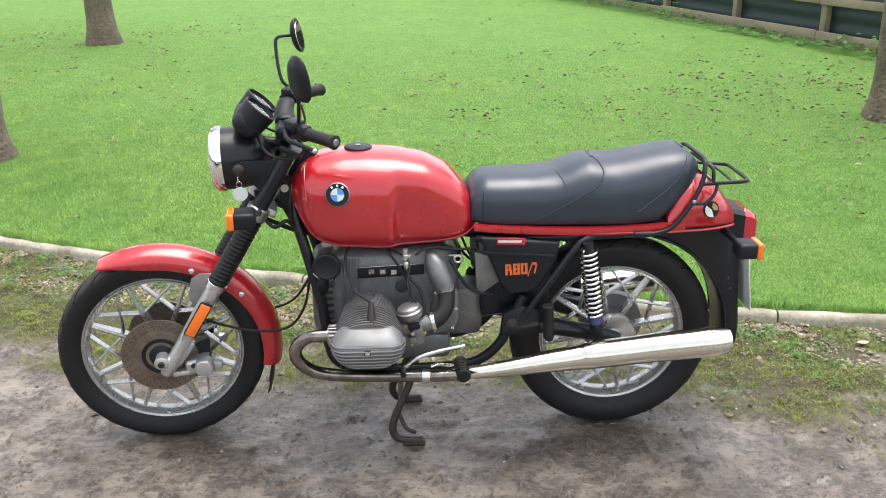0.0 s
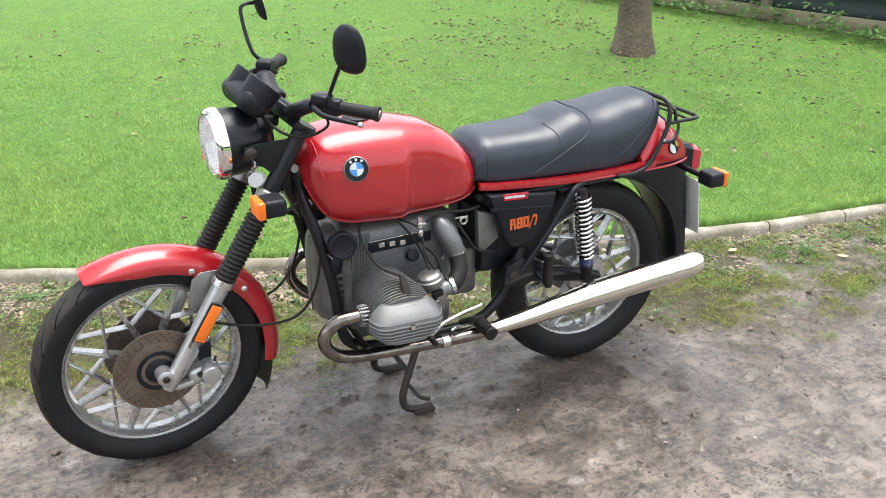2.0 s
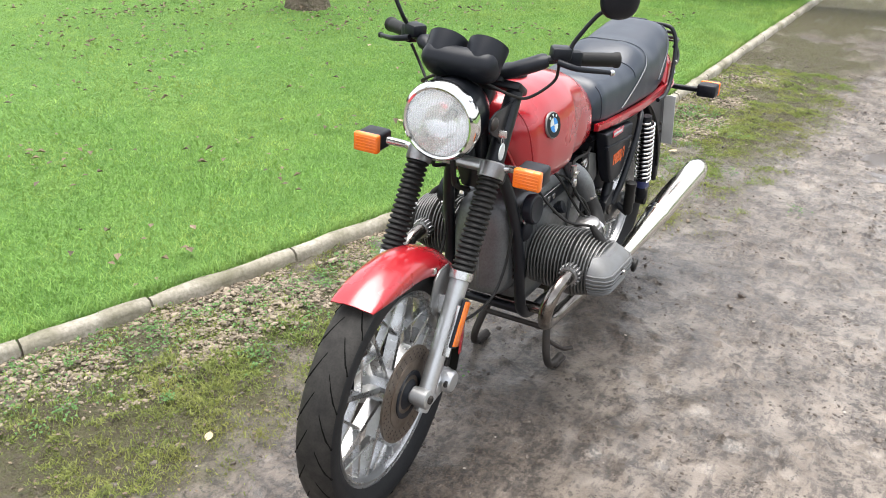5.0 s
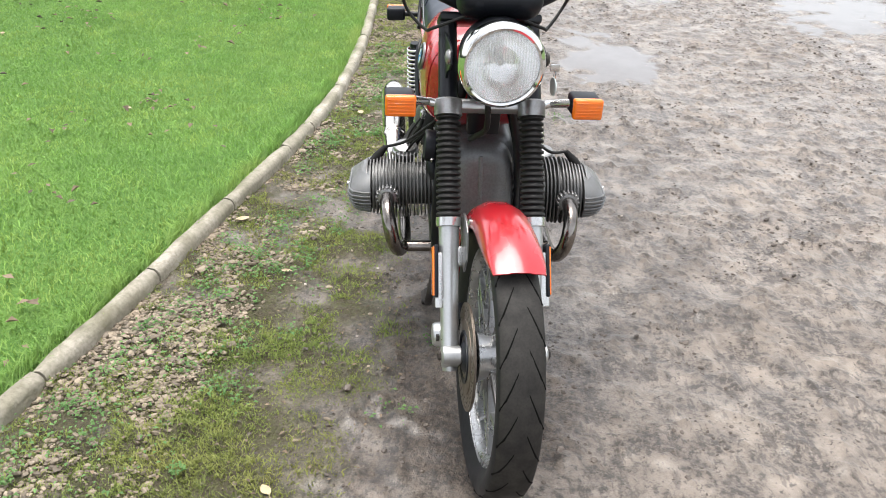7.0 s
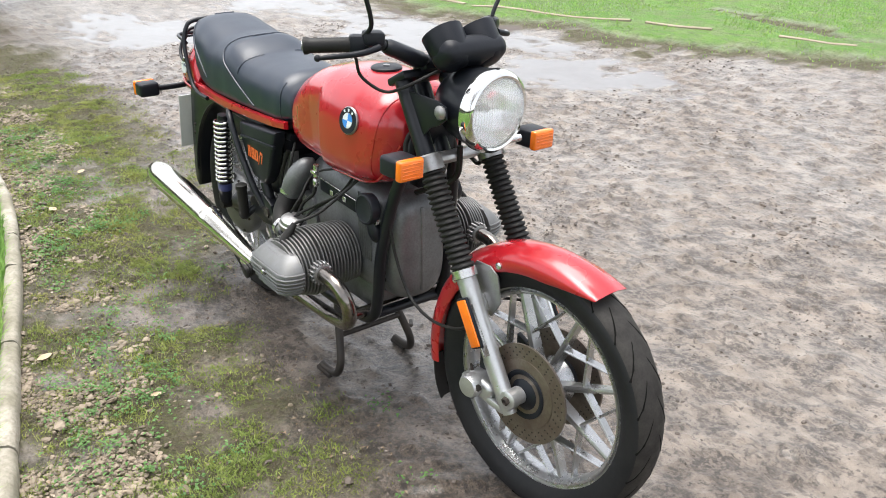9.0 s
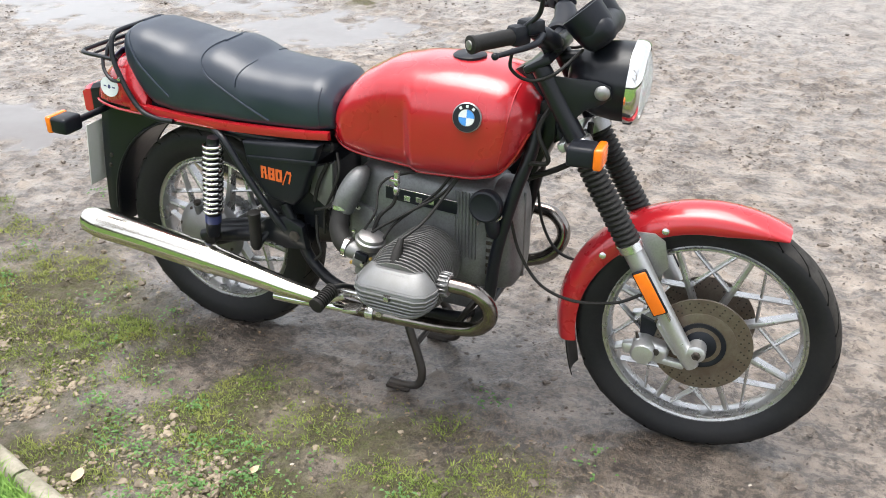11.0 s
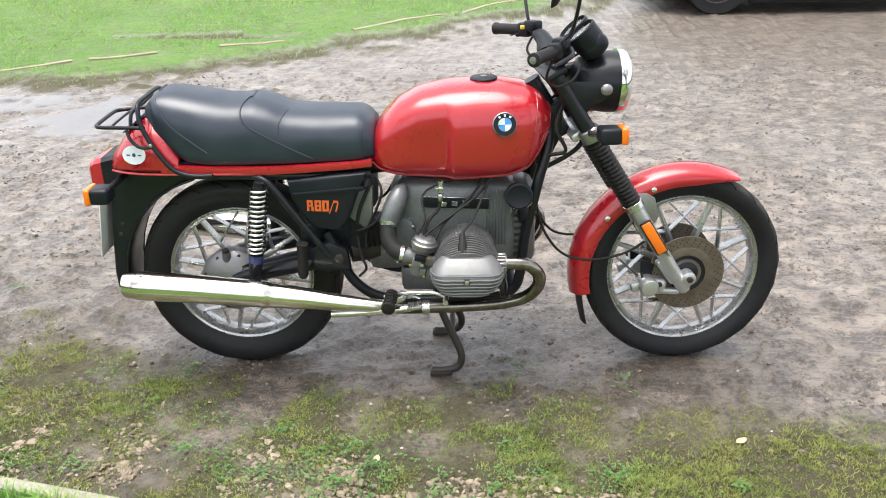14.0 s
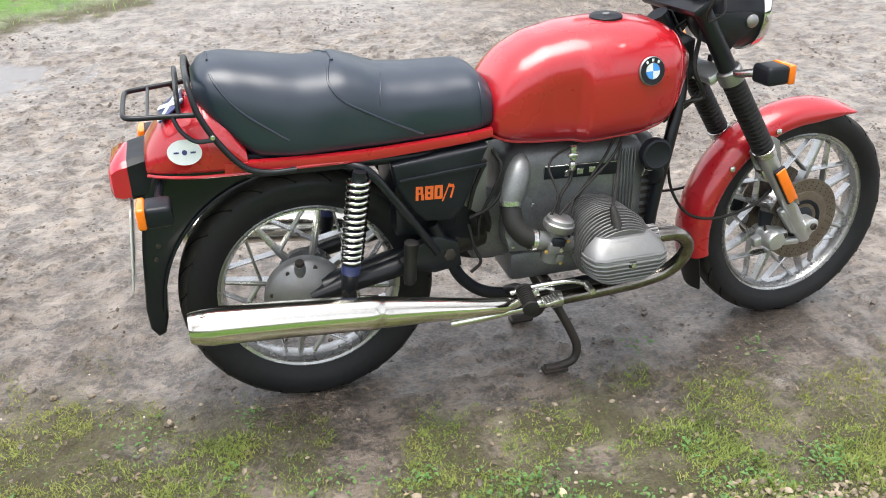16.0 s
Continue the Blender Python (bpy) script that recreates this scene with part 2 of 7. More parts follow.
def tread_mesh(c, r, half, count, slant, rim_in=0.25):
    """Dark slanted sipes sunk round the crown of a tyre, as thin raised lips."""
    bm = BM()
    for k in range(count):
        for s in (-1, 1):
            a0 = 2 * math.pi * (k + (0.5 if s > 0 else 0)) / count
            pts = []
            for j in range(5):
                f = j / 4
                y = s * half * (0.08 + 0.84 * f)
                aa = a0 + slant * f
                sn = min(1.0, (abs(y) / half) ** (1 / 0.85))
                drop = (r + rim_in) / 2 + (r - rim_in) / 2 * math.sqrt(max(0.0, 1 - sn * sn)) ** 0.62 - 0.0002
                pts.append(c + Vector((math.cos(aa) * drop, y, math.sin(aa) * drop)))
            tube(bm, pts, [0.0008, 0.0017, 0.0022, 0.0028, 0.0030], 4)
    return bm


def wheel(name, c, r, half, rim_r, m, rear):
    w = part(name, revolve(BM(), [(-0.05, 0.038), (-0.045, 0.06), (-0.02, 0.05), (0.02, 0.05), (0.045, 0.06), (0.05, 0.038)], c, (0, 1, 0), 32), WHEEL, bike, "silver cast alloy wheel hub", m)
    part("tyre", tyre_mesh(c, r, half, rim_r - 0.012, 0), TYRE, w, "worn black rubber tyre with muddy tread", m, 60)
    part("tread_band", band_mesh(c, r, half, rim_r - 0.012), TREAD, w, "worn muddy grey tread band", m, 60)
    part("tread", tread_mesh(c, r, half, 23, 0.30, rim_r - 0.012), SIPE, w, "dark slanted tread grooves", m, kind="stuff")
    ri = rim_r - 0.034
    h = half * 0.60
    lip = [(h * 0.8, rim_r - 0.004), (h, rim_r), (h + 0.005, rim_r - 0.002), (h + 0.004, rim_r - 0.008), (h - 0.004, rim_r - 0.011), (h - 0.007, rim_r - 0.018), (h - 0.001, rim_r - 0.021), (h - 0.001, rim_r - 0.025), (h * 0.6, ri + 0.002), (h * 0.3, ri)]
    prof = [(-y, q) for y, q in lip] + lip[::-1]
    part("rim", revolve(BM(), prof, c, (0, 1, 0), 96, closed=True), WHEEL, w, "silver cast alloy rim with worn edge", m, 25)
    # eight radial blades, each forked into two thin arms that cross the neighbours' arms before the rim
    blade = BM()

    def strut(p0, p1, w0, w1, y0, y1, c0=0.0, c1=0.0):
        d = (p1 - p0).normalized()
        n = Vector((-d.z, 0, d.x))
        ring = lambda p, q, yy: [p + n * q + Vector((0, -yy, 0)), p + Vector((0, -yy - 0.002, 0)), p - n * q + Vector((0, -yy, 0)), p - n * q + Vector((0, yy, 0)), p + Vector((0, yy + 0.002, 0)), p + n * q + Vector((0, yy, 0))]
        bridge(blade, [ring(p0 + Vector((0, c0, 0)), w0, y0), ring(p1 + Vector((0, c1, 0)), w1, y1)])

    at = lambda rad, a: Vector((math.cos(a) * rad, 0, math.sin(a) * rad))
    eighth = math.pi / 8
    strut(at(0.046, eighth), at(ri + 0.004, eighth), 0.0085, 0.0052, 0.016, 0.012)
    for u in (-1, 1):
        root, cross = at(rim_r * 0.50, eighth), at(rim_r * 0.655, eighth + u * eighth)
        along = (cross - root).normalized()
        reach = 0.0
        while (root + along * reach).length < ri + 0.003:
            reach += 0.001
        strut(root, root + along * reach, 0.0040, 0.0032, 0.0095, 0.0085, u * 0.0006, u * 0.0006)
    first = part("spoke", blade, WHEEL, w, "", None, 30)
    phase = Matrix.Rotation(0.20 if rear else 0.0, 4, "Y")
    first.matrix_basis = (m or Matrix()) @ Matrix.Translation(c) @ phase
    for k in range(1, 8):
        o = new("spoke", first.data)
        o.parent = w
        o.matrix_basis = (m or Matrix()) @ Matrix.Translation(c) @ phase @ Matrix.Rotation(2 * math.pi * k / 8, 4, "Y")
    return w


front = wheel("front_wheel", FW, FR, 0.050, 0.266, STEER, False)
rear = wheel("rear_wheel", RW, RR, 0.060, 0.252, None, True)

# front brake discs with drilled rings, and calipers
for s in (-1, 1):
    y = s * 0.066
    bm = BM()
    revolve(bm, [(-0.003, 0.070), (-0.003, 0.126), (0.003, 0.126), (0.003, 0.070)], FW + Vector((0, y, 0)), (0, 1, 0), 64, closed=True)
    disc = part("brake_disc", bm, DISC, front, "brown worn steel brake disc, drilled", STEER, 30)
    bm = BM()
    for ring, (rad, n) in enumerate(((0.097, 26), (0.106, 30), (0.116, 34))):
        for k in range(n):
            a = 2 * math.pi * (k + 0.3 * ring) / n
            revolve(bm, [(-0.0036, 0.0024), (0.0036, 0.0024)], FW + Vector((math.cos(a) * rad, y, math.sin(a) * rad)), (0, 1, 0), 8)
    part("drilled_hole", bm, DARK, front, "dark drilled holes", STEER, kind="stuff")
    part("disc_rim", revolve(BM(), [(-0.004, 0.058), (-0.004, 0.088), (0.0045, 0.088), (0.0055, 0.084), (0.0055, 0.058)], FW + Vector((0, y, 0)), (0, s, 0), 56), DISC, disc, "rusty inner ring", STEER, 30)
    part("disc_carrier", revolve(BM(), [(-0.012, 0.030), (-0.012, 0.046), (0.004, 0.063), (0.0085, 0.062), (0.009, 0.055), (0.002, 0.044), (0.012, 0.03)], FW + Vector((0, y, 0)), (0, s, 0), 40), PLASTIC, front, "black disc carrier", STEER)
    # fork leg
    ya = s * 0.102
    foot = fork_at(0.275, ya)
    bm = BM()
    tube(bm, [foot, fork_at(0.29, ya), fork_at(0.31, ya), fork_at(0.43, ya), fork_at(0.53, ya), fork_at(0.575, ya)], [0.017, 0.0205, 0.0215, 0.0215, 0.024, 0.025], 20)
    leg = part("fork_leg", bm, FORK, bike, "dull silver alloy fork slider", STEER)
    axle = FW + Vector((0, ya, 0))
    bm = BM()
    revolve(bm, [(-0.024, 0.016), (-0.020, 0.022), (0.020, 0.022), (0.024, 0.016)], axle, (0, s, 0), 20)
    box(bm, (axle + fork_at(0.305, ya)) / 2 + Vector((0, 0, -0.004)), (0.045, 0.042, 0.034), 0.008, turn(-30, "Y"))
    part("axle_clamp", bm, FORK, leg, "", STEER)
    part("axle_bolt", revolve(BM(), [(0, 0.011), (0.008, 0.011), (0.010, 0.007), (0.006, 0.006), (0.006, 0.001)], axle + Vector((0, s * 0.022, 0)), (0, s, 0), 6), DARK, leg, "dark steel axle bolt", STEER, 20)
    # fender stay lug and collar
    bm = BM()
    revolve(bm, [(-0.012, 0.028), (-0.010, 0.031), (0.010, 0.031), (0.012, 0.028)], fork_at(0.575, ya), RAKE, 20)
    box(bm, fork_at(0.50, s * 0.098) + Vector((0.012, -s * 0.02, 0.0)), (0.04, 0.036, 0.05), 0.010, turn(30, "Y"))
    part("collar", bm, POLISHED, leg, "bright clamp collar", STEER)
    # ribbed rubber gaiter
    pts, rr = [], []
    for k in range(18):
        for f, rad in ((0.0, 0.0232), (0.28, 0.0298), (0.62, 0.0298), (0.9, 0.0232)):
            z = 0.585 + (0.795 - 0.585) * (k + f) / 18
            pts.append(fork_at(z, ya))
            rr.append(rad)
    part("gaiter", tube(BM(), pts, rr, 24), RUBBER, leg, "ribbed black rubber fork gaiter", STEER, 60)
    # upper tube shroud and lamp ear
    bm = BM()
    tube(bm, [fork_at(0.805, ya), fork_at(0.84, ya), fork_at(0.99, ya), fork_at(1.0, ya)], [0.024, 0.024, 0.022, 0.020], 20)
    shroud = part("fork_shroud", bm, BLACK, bike, "black fork shroud with lamp bracket", STEER)
    ear = [(-0.475, 0.934), (-0.47, 0.96), (-0.44, 0.97), (-0.335, 0.972), (-0.345, 0.925), (-0.385, 0.86), (-0.42, 0.90), (-0.45, 0.913)]
    part("lamp_bracket", slab(BM(), ear, s * 0.106, s * 0.112, 0.0015), BLACK, shroud, "", STEER)
    part("bracket_bolt", revolve(BM(), [(0, 0.017), (0.004, 0.017), (0.009, 0.012), (0.011, 0.004)], (-0.455, s * 0.112, 0.945), (0, s, 0), 20), ALLOY if s > 0 else DARK, shroud, "round dome bolt", STEER)
    # side reflector on the slider
    bm = BM()
    mid = fork_at(0.475, s * 0.134)
    tilt = turn(30.3, "Y")
    part("reflector_plate", box(BM(), mid + Vector((-0.021, -s * 0.010, -0.012)), (0.004, 0.026, 0.128), 0.0015, tilt), POLISHED, leg, "bright metal reflector plate", STEER)
    part("reflector_frame", box(BM(), mid, (0.037, 0.010, 0.124), 0.004, tilt), PLASTIC, leg, "dark reflector frame", STEER)
    part("reflector", box(BM(), mid + Vector((0, s * 0.004, 0)), (0.030, 0.010, 0.115), 0.003, tilt), ORANGE, leg, "amber side reflector", STEER)
    # caliper behind the leg
    cal = BM()
    cc = FW + Vector((0.108, s * 0.086, -0.026))
    box(cal, cc, (0.088, 0.052, 0.054), 0.017, turn(-12, "Y"), 4)
    revolve(cal, [(-0.036, 0.024), (-0.030, 0.030), (0.026, 0.030), (0.034, 0.025), (0.036, 0.010)], cc + Vector((0.014, s * 0.012, 0.002)), (0, s, 0), 24)
    box(cal, cc + Vector((-0.042, s * 0.008, 0.046)), (0.026, 0.030, 0.10), 0.010, turn(34, "Y"), 3)
    box(cal, cc + Vector((-0.055, s * 0.012, -0.022)), (0.06, 0.024, 0.020), 0.007, turn(-6, "Y"))
    box(cal, cc + Vector((0.048, 0, -0.006)), (0.036, 0.030, 0.034), 0.010, turn(12, "Y"))
    caliper = part("brake_caliper", cal, FORK, bike, "cast silver brake caliper", STEER)
    for qx, qz in ((-0.016, 0.012), (0.016, -0.014)):
        part("bolt", revolve(BM(), [(0, 0.0085), (0.007, 0.0085), (0.007, 0.004)], cc + Vector((qx, s * 0.034, qz)), (0, s, 0), 6), DARK, caliper, "dark bolt", STEER, 20)
    part("bleed_nipple", tube(BM(), [cc + Vector((0.03, s * 0.01, 0.024)), cc + Vector((0.036, s * 0.012, 0.046))], [0.005, 0.003], 8), DARK, caliper, "dark bleed nipple", STEER)
    pad = BM()
    slab(pad, [(cc.x - 0.012, cc.z + 0.062), (cc.x + 0.032, cc.z + 0.080), (cc.x + 0.030, cc.z + 0.030), (cc.x - 0.004, cc.z + 0.024)], s * 0.058, s * 0.074, 0.003)
    part("pad_cover", pad, PLASTIC, caliper, "black pad cover", STEER)
    part("hose_union", tube(BM(), spline([cc + Vector((-0.02, s * 0.02, 0.085)), cc + Vector((-0.03, s * 0.024, 0.115)), cc + Vector((-0.014, s * 0.022, 0.145)), cc + Vector((0.004, s * 0.012, 0.17))], 4), 0.0042, 8), RUBBER, caliper, "black brake hose", STEER)
part("axle", revolve(BM(), [(-0.10, 0.014), (0.10, 0.014)], FW, (0, 1, 0), 16), ALLOY, front, "", STEER)

# lower yoke with the indicator stalks
yoke = part("lower_yoke", box(BM(), fork_at(0.805) + Vector((0.03, 0, 0)), (0.060, 0.19, 0.028), 0.010, turn(30, "Y")), FORK, bike, "silver alloy lower fork yoke", STEER)
for s in (-1, 1):
    bm = BM()
    revolve(bm, [(-0.018, 0.034), (0.018, 0.034), (0.022, 0.030)], fork_at(0.808, s * 0.102), RAKE, 20)
    part("yoke_clamp", bm, ALLOY, yoke, "silver yoke clamp", STEER)
part("upper_yoke", box(BM(), fork_at(0.995), (0.07, 0.25, 0.022), 0.008, turn(30, "Y")), BLACK, bike, "black upper fork yoke", STEER)


def indicator(name, c, flip, m, tilt=0):
    """A square indicator with an amber lens and a short stalk."""
    body = part(name, box(BM(), c + Vector((0.008 * flip, 0, 0)), (0.062, 0.070, 0.048), 0.010, turn(tilt, "Y"), 3), PLASTIC, bike, "black indicator with amber lens", m)
    part("lens", box(BM(), c + Vector((-0.029 * flip, 0, 0)), (0.020, 0.072, 0.050), 0.006, turn(tilt, "Y"), 3), ORANGE, body, "ribbed amber lens", m)
    bm = BM()
    for k in range(5):
        box(bm, c + Vector((-0.0395 * flip, 0, -0.016 + 0.008 * k)), (0.002, 0.060, 0.0022), 0.0006, None, 1)
    part("lens_rib", bm, ORANGE, body, "", m)
    return body


for s in (-1, 1):
    c = fork_at(0.813, s * 0.222, 0.044)
    ob = indicator("front_indicator", c, 1, STEER)
    part("stalk", tube(BM(), [c + Vector((0.012, -s * 0.025, 0)), fork_at(0.822, s * 0.15), fork_at(0.815, s * 0.11)], [0.011, 0.010, 0.012], 12), POLISHED, ob, "bright indicator stalk", STEER)

# headlamp
LAMP = Vector((-0.502, 0, 0.947))
AX = Vector((-1, 0, -0.04)).normalized()
lamp = part("headlamp", revolve(BM(), [(0.0, 0.094), (-0.03, 0.094), (-0.075, 0.088), (-0.11, 0.073), (-0.135, 0.05), (-0.145, 0.02), (-0.147, 0.001)], LAMP, AX, 48, caps=False), BLACK, bike, "round headlamp with black shell", STEER, 50)
part("headlamp_rim", revolve(BM(), [(-0.004, 0.093), (-0.002, 0.1), (0.014, 0.1), (0.024, 0.0965), (0.030, 0.089), (0.028, 0.084), (0.012, 0.084), (0.0, 0.085)], LAMP, AX, 64, closed=True), CHROME, lamp, "polished chrome lamp rim", STEER, 50)
part("bowl", revolve(BM(), [(0.020, 0.084), (-0.01, 0.072), (-0.035, 0.050), (-0.048, 0.022), (-0.050, 0.004)], LAMP, AX, 48, caps=False), BOWL, lamp, "silver bowl", STEER, 60)
part("bulb", revolve(BM(), [(-0.045, 0.011), (-0.012, 0.011), (-0.006, 0.006)], LAMP, AX, 16), POLISHED, lamp, "", STEER)
lens = BM()
revolve(lens, [(0.022, 0.0835), (0.028, 0.080), (0.036, 0.060), (0.041, 0.035), (0.043, 0.010), (0.043, 0.001)], LAMP, AX, 48, caps=False)
part("lamp_glass", lens, GLASS, lamp, "ribbed clear headlamp glass", STEER, 60).visible_shadow = False
ribs = BM()
for k in range(-11, 12):
    y, pts = 0.0068 * k, []
    reach = math.sqrt(0.080 ** 2 - y * y)
    for u in np.linspace(0.15 * reach if abs(k) < 5 else -0.75 * reach, 0.98 * reach, 9):
        rad = math.hypot(y, u)
        pts.append(LAMP + AX * (float(np.interp(rad, (0.0, 0.035, 0.060, 0.080), (0.0425, 0.0405, 0.0355, 0.0275))) - 0.002) + Vector((0, y, u)))
    tube(ribs, pts, 0.0016, 5)
part("lens_rib", ribs, GLASS, lamp, "vertical glass ribs", STEER, 60, "stuff").visible_shadow = False
# key and fob in the left lamp bolt
key = part("ignition_key", box(BM(), (-0.456, -0.138, 0.926), (0.004, 0.022, 0.018), 0.0015), POLISHED, bike, "metal key with pale fob", STEER)
part("key_fob", revolve(BM(), [(-0.0015, 0.021), (0.0015, 0.021)], (-0.454, -0.139, 0.880), (0.1, -1, 0), 24), WHITE, key, "pale oval key fob", STEER)
part("key_ring", tube(BM(), [Vector((-0.455 + 0.008 * math.cos(a), -0.139, 0.909 + 0.010 * math.sin(a))) for a in np.linspace(0, 2 * math.pi, 14)[:-1]], 0.001, 6, True), POLISHED, key, "", STEER)

# twin instrument pod
AXI = Vector((0.66, 0, 0.75)).normalized()
POD = Vector((-0.410, 0, 1.080))
bm = BM()
for s in (-1, 1):
    revolve(bm, [(-0.052, 0.012), (-0.050, 0.026), (-0.042, 0.037), (-0.026, 0.044), (0.0, 0.048), (0.030, 0.050), (0.042, 0.0505), (0.044, 0.046), (0.026, 0.044), (0.024, 0.001)], POD + Vector((0, s * 0.053, 0)), AXI, 32)
box(bm, POD - AXI * 0.014 - Vector((0.004, 0, 0)), (0.086, 0.198, 0.066), 0.030, turn(41, "Y"), 4)
pod = part("instrument_pod", bm, PLASTIC, bike, "black twin instrument pod", STEER)
for s in (-1, 1):
    part("dial_glass", revolve(BM(), [(0.032, 0.044), (0.034, 0.042), (0.034, 0.001)], POD + Vector((0, s * 0.053, 0)), AXI, 32), GLASS, pod, "", STEER)
    part("dial", revolve(BM(), [(0.025, 0.043), (0.027, 0.043), (0.027, 0.001)], POD + Vector((0, s * 0.053, 0)), AXI, 32), DARK, pod, "dark instrument dial", STEER)
part("pod_bracket", tube(BM(), [(-0.43, 0, 1.03), (-0.40, 0, 1.0), (-0.34, 0, 0.99)], 0.016, 10), BLACK, pod, "", STEER)

# handlebar, grips, levers, switches, mirrors
BARS = Matrix.Translation(HEAD) @ Matrix.Rotation(radians(8.5), 4, RAKE) @ Matrix.Translation(-HEAD)
half = [(-0.315, 0, 1.035), (-0.315, 0.07, 1.037), (-0.318, 0.12, 1.055), (-0.300, 0.18, 1.076), (-0.262, 0.235, 1.074), (-0.194, 0.315, 1.066)]
full = [Vector((x, -y, z + 0.075 * max(0, y - 0.05))) for x, y, z in half[:0:-1]] + [Vector(p) for p in half]
bar = part("handlebar", tube(BM(), spline(full, 6), 0.0115, 14), BLACK, bike, "black tubular handlebar", BARS)
part("bar_clamp", box(BM(), (-0.322, 0, 1.022), (0.05, 0.15, 0.035), 0.010, turn(30, "Y")), BLACK, bar, "", BARS)
for s in (-1, 1):
    run = spline(full, 6)
    sleeve = [p for p in run if 0.055 < s * p.y < 0.178]
    sleeve = sleeve if s > 0 else sleeve[::-1]
    rings = []
    for k, p in enumerate(sleeve):
        d = (sleeve[min(k + 1, len(sleeve) - 1)] - sleeve[max(k - 1, 0)]).normalized()
        across = d.cross(Vector((0, 0, 1))).normalized()
        up = across.cross(d)
        f = k / (len(sleeve) - 1)
        wide, tall = 0.034 - 0.008 * f, 0.021 - 0.002 * f
        if k in (0, len(sleeve) - 1):
            wide, tall = wide * 0.8, tall * 0.8
        rings.append([p + across * wide * math.cos(q) + up * tall * math.sin(q) for q in np.linspace(0, 2 * math.pi, 17)[:-1]])
    part("bar_sleeve", bridge(BM(), rings), PLASTIC, bar, "thick black bar sleeve", BARS, 60)
    a, b = Vector((-0.262, s * 0.235, 1.074)), Vector((-0.192, s * 0.318, 1.0655))
    if s < 0:
        a.z, b.z = a.z + 0.014, b.z + 0.020
    bm = BM()
    d = (b - a).normalized()
    prof = [(0.0, 0.016)]
    for k in range(14):
        prof += [(0.004 + 0.0066 * k, 0.0178), (0.007 + 0.0066 * k, 0.0170)]
    prof += [(0.100, 0.020), (0.108, 0.020), (0.110, 0.015)]
    revolve(bm, prof, a, d, 20)
    grip = part("grip", bm, RUBBER, bar, "ribbed black rubber grip", BARS, 60)
    part("grip_end", revolve(BM(), [(0.108, 0.011), (0.113, 0.010), (0.114, 0.003)], a, d, 16), ALLOY, bar, "dull silver bar end", BARS)
    sw = BM()
    box(sw, a - d * 0.018, (0.036, 0.048, 0.046), 0.010, turn(s * -37, "Z"))
    box(sw, a - d * 0.05 + Vector((0.0, 0, 0.014)), (0.045, 0.05, 0.034), 0.009, turn(s * -30, "Z"))
    box(sw, a - d * 0.012 + Vector((0.018, 0, -0.016)), (0.018, 0.016, 0.012), 0.004)
    part("switch_box", sw, PLASTIC, bar, "black switch housing", BARS)
    lev = [a - d * 0.045 + Vector((-0.030, 0, -0.002)), a + Vector((-0.052, s * 0.012, -0.010)), a + d * 0.06 + Vector((-0.052, s * 0.01, -0.016)), a + d * 0.095 + Vector((-0.046, s * 0.012, -0.02))]
    part("lever", tube(BM(), spline(lev, 5), [0.0085 - 0.00022 * k for k in range(16)], 10), PLASTIC, bar, "black hand lever", BARS)
    ball = BM()
    bmesh.ops.create_icosphere(ball, subdivisions=2, radius=0.0085, matrix=Matrix.Translation(lev[-1]))
    part("lever_tip", ball, POLISHED if s < 0 else PLASTIC, bar, "ball-ended lever tip", BARS)
    # mirror
    if s < 0:
        stalk = [a - d * 0.02 + Vector((-0.012, 0, 0.02)), Vector((-0.282, -0.222, 1.13)), Vector((-0.280, -0.262, 1.195)), Vector((-0.282, -0.290, 1.225))]
        c, n = Vector((-0.276, -0.316, 1.262)), Vector((0.86, 0.46, 0.10)).normalized()
    else:
        stalk = [a - d * 0.02 + Vector((-0.012, 0, 0.02)), Vector((-0.318, 0.225, 1.13)), Vector((-0.328, 0.262, 1.21)), Vector((-0.322, 0.276, 1.250)), Vector((-0.276, 0.290, 1.254))]
        c, n = Vector((-0.256, 0.298, 1.252)), Vector((0.95, -0.24, 0.20)).normalized()
    part("mirror_stalk", tube(BM(), spline(stalk, 6), 0.0055, 10), BLACK, bar, "thin black mirror stalk", BARS)
    bm = BM()
    u = Vector((0, 1, 0)).cross(n).normalized()
    v = n.cross(u)
    rings = []
    for depth, k in ((-0.020, 0.25), (-0.018, 0.55), (-0.011, 0.85), (-0.002, 0.98), (0.002, 1.0), (0.004, 0.98)):
        ring = []
        for j in range(28):
            t = 2 * math.pi * j / 28
            cu = math.copysign(abs(math.cos(t)) ** 0.82, math.cos(t)) * (0.063 if s < 0 else 0.054)
            cv = math.copysign(abs(math.sin(t)) ** 0.82, math.sin(t)) * ((0.048 if s < 0 else 0.044) + 0.004 * math.cos(t))
            ring.append(c + n * depth + k * (u * cu + v * cv))
        rings.append(ring)
    part("mirror", bridge(bm, rings), PLASTIC, bar, "black oval rear-view mirror", BARS, 50)
    part("mirror_face", revolve(BM(), [(0.0035, 0.043), (0.0052, 0.042), (0.0052, 0.001)], c, n, 28), MIRROR, bar, "round silver mirror face", BARS)
part("yellow_toggle", box(BM(), (-0.262, -0.205, 1.098), (0.014, 0.016, 0.014), 0.004), CLOTH, bar, "small yellow switch toggle", BARS)

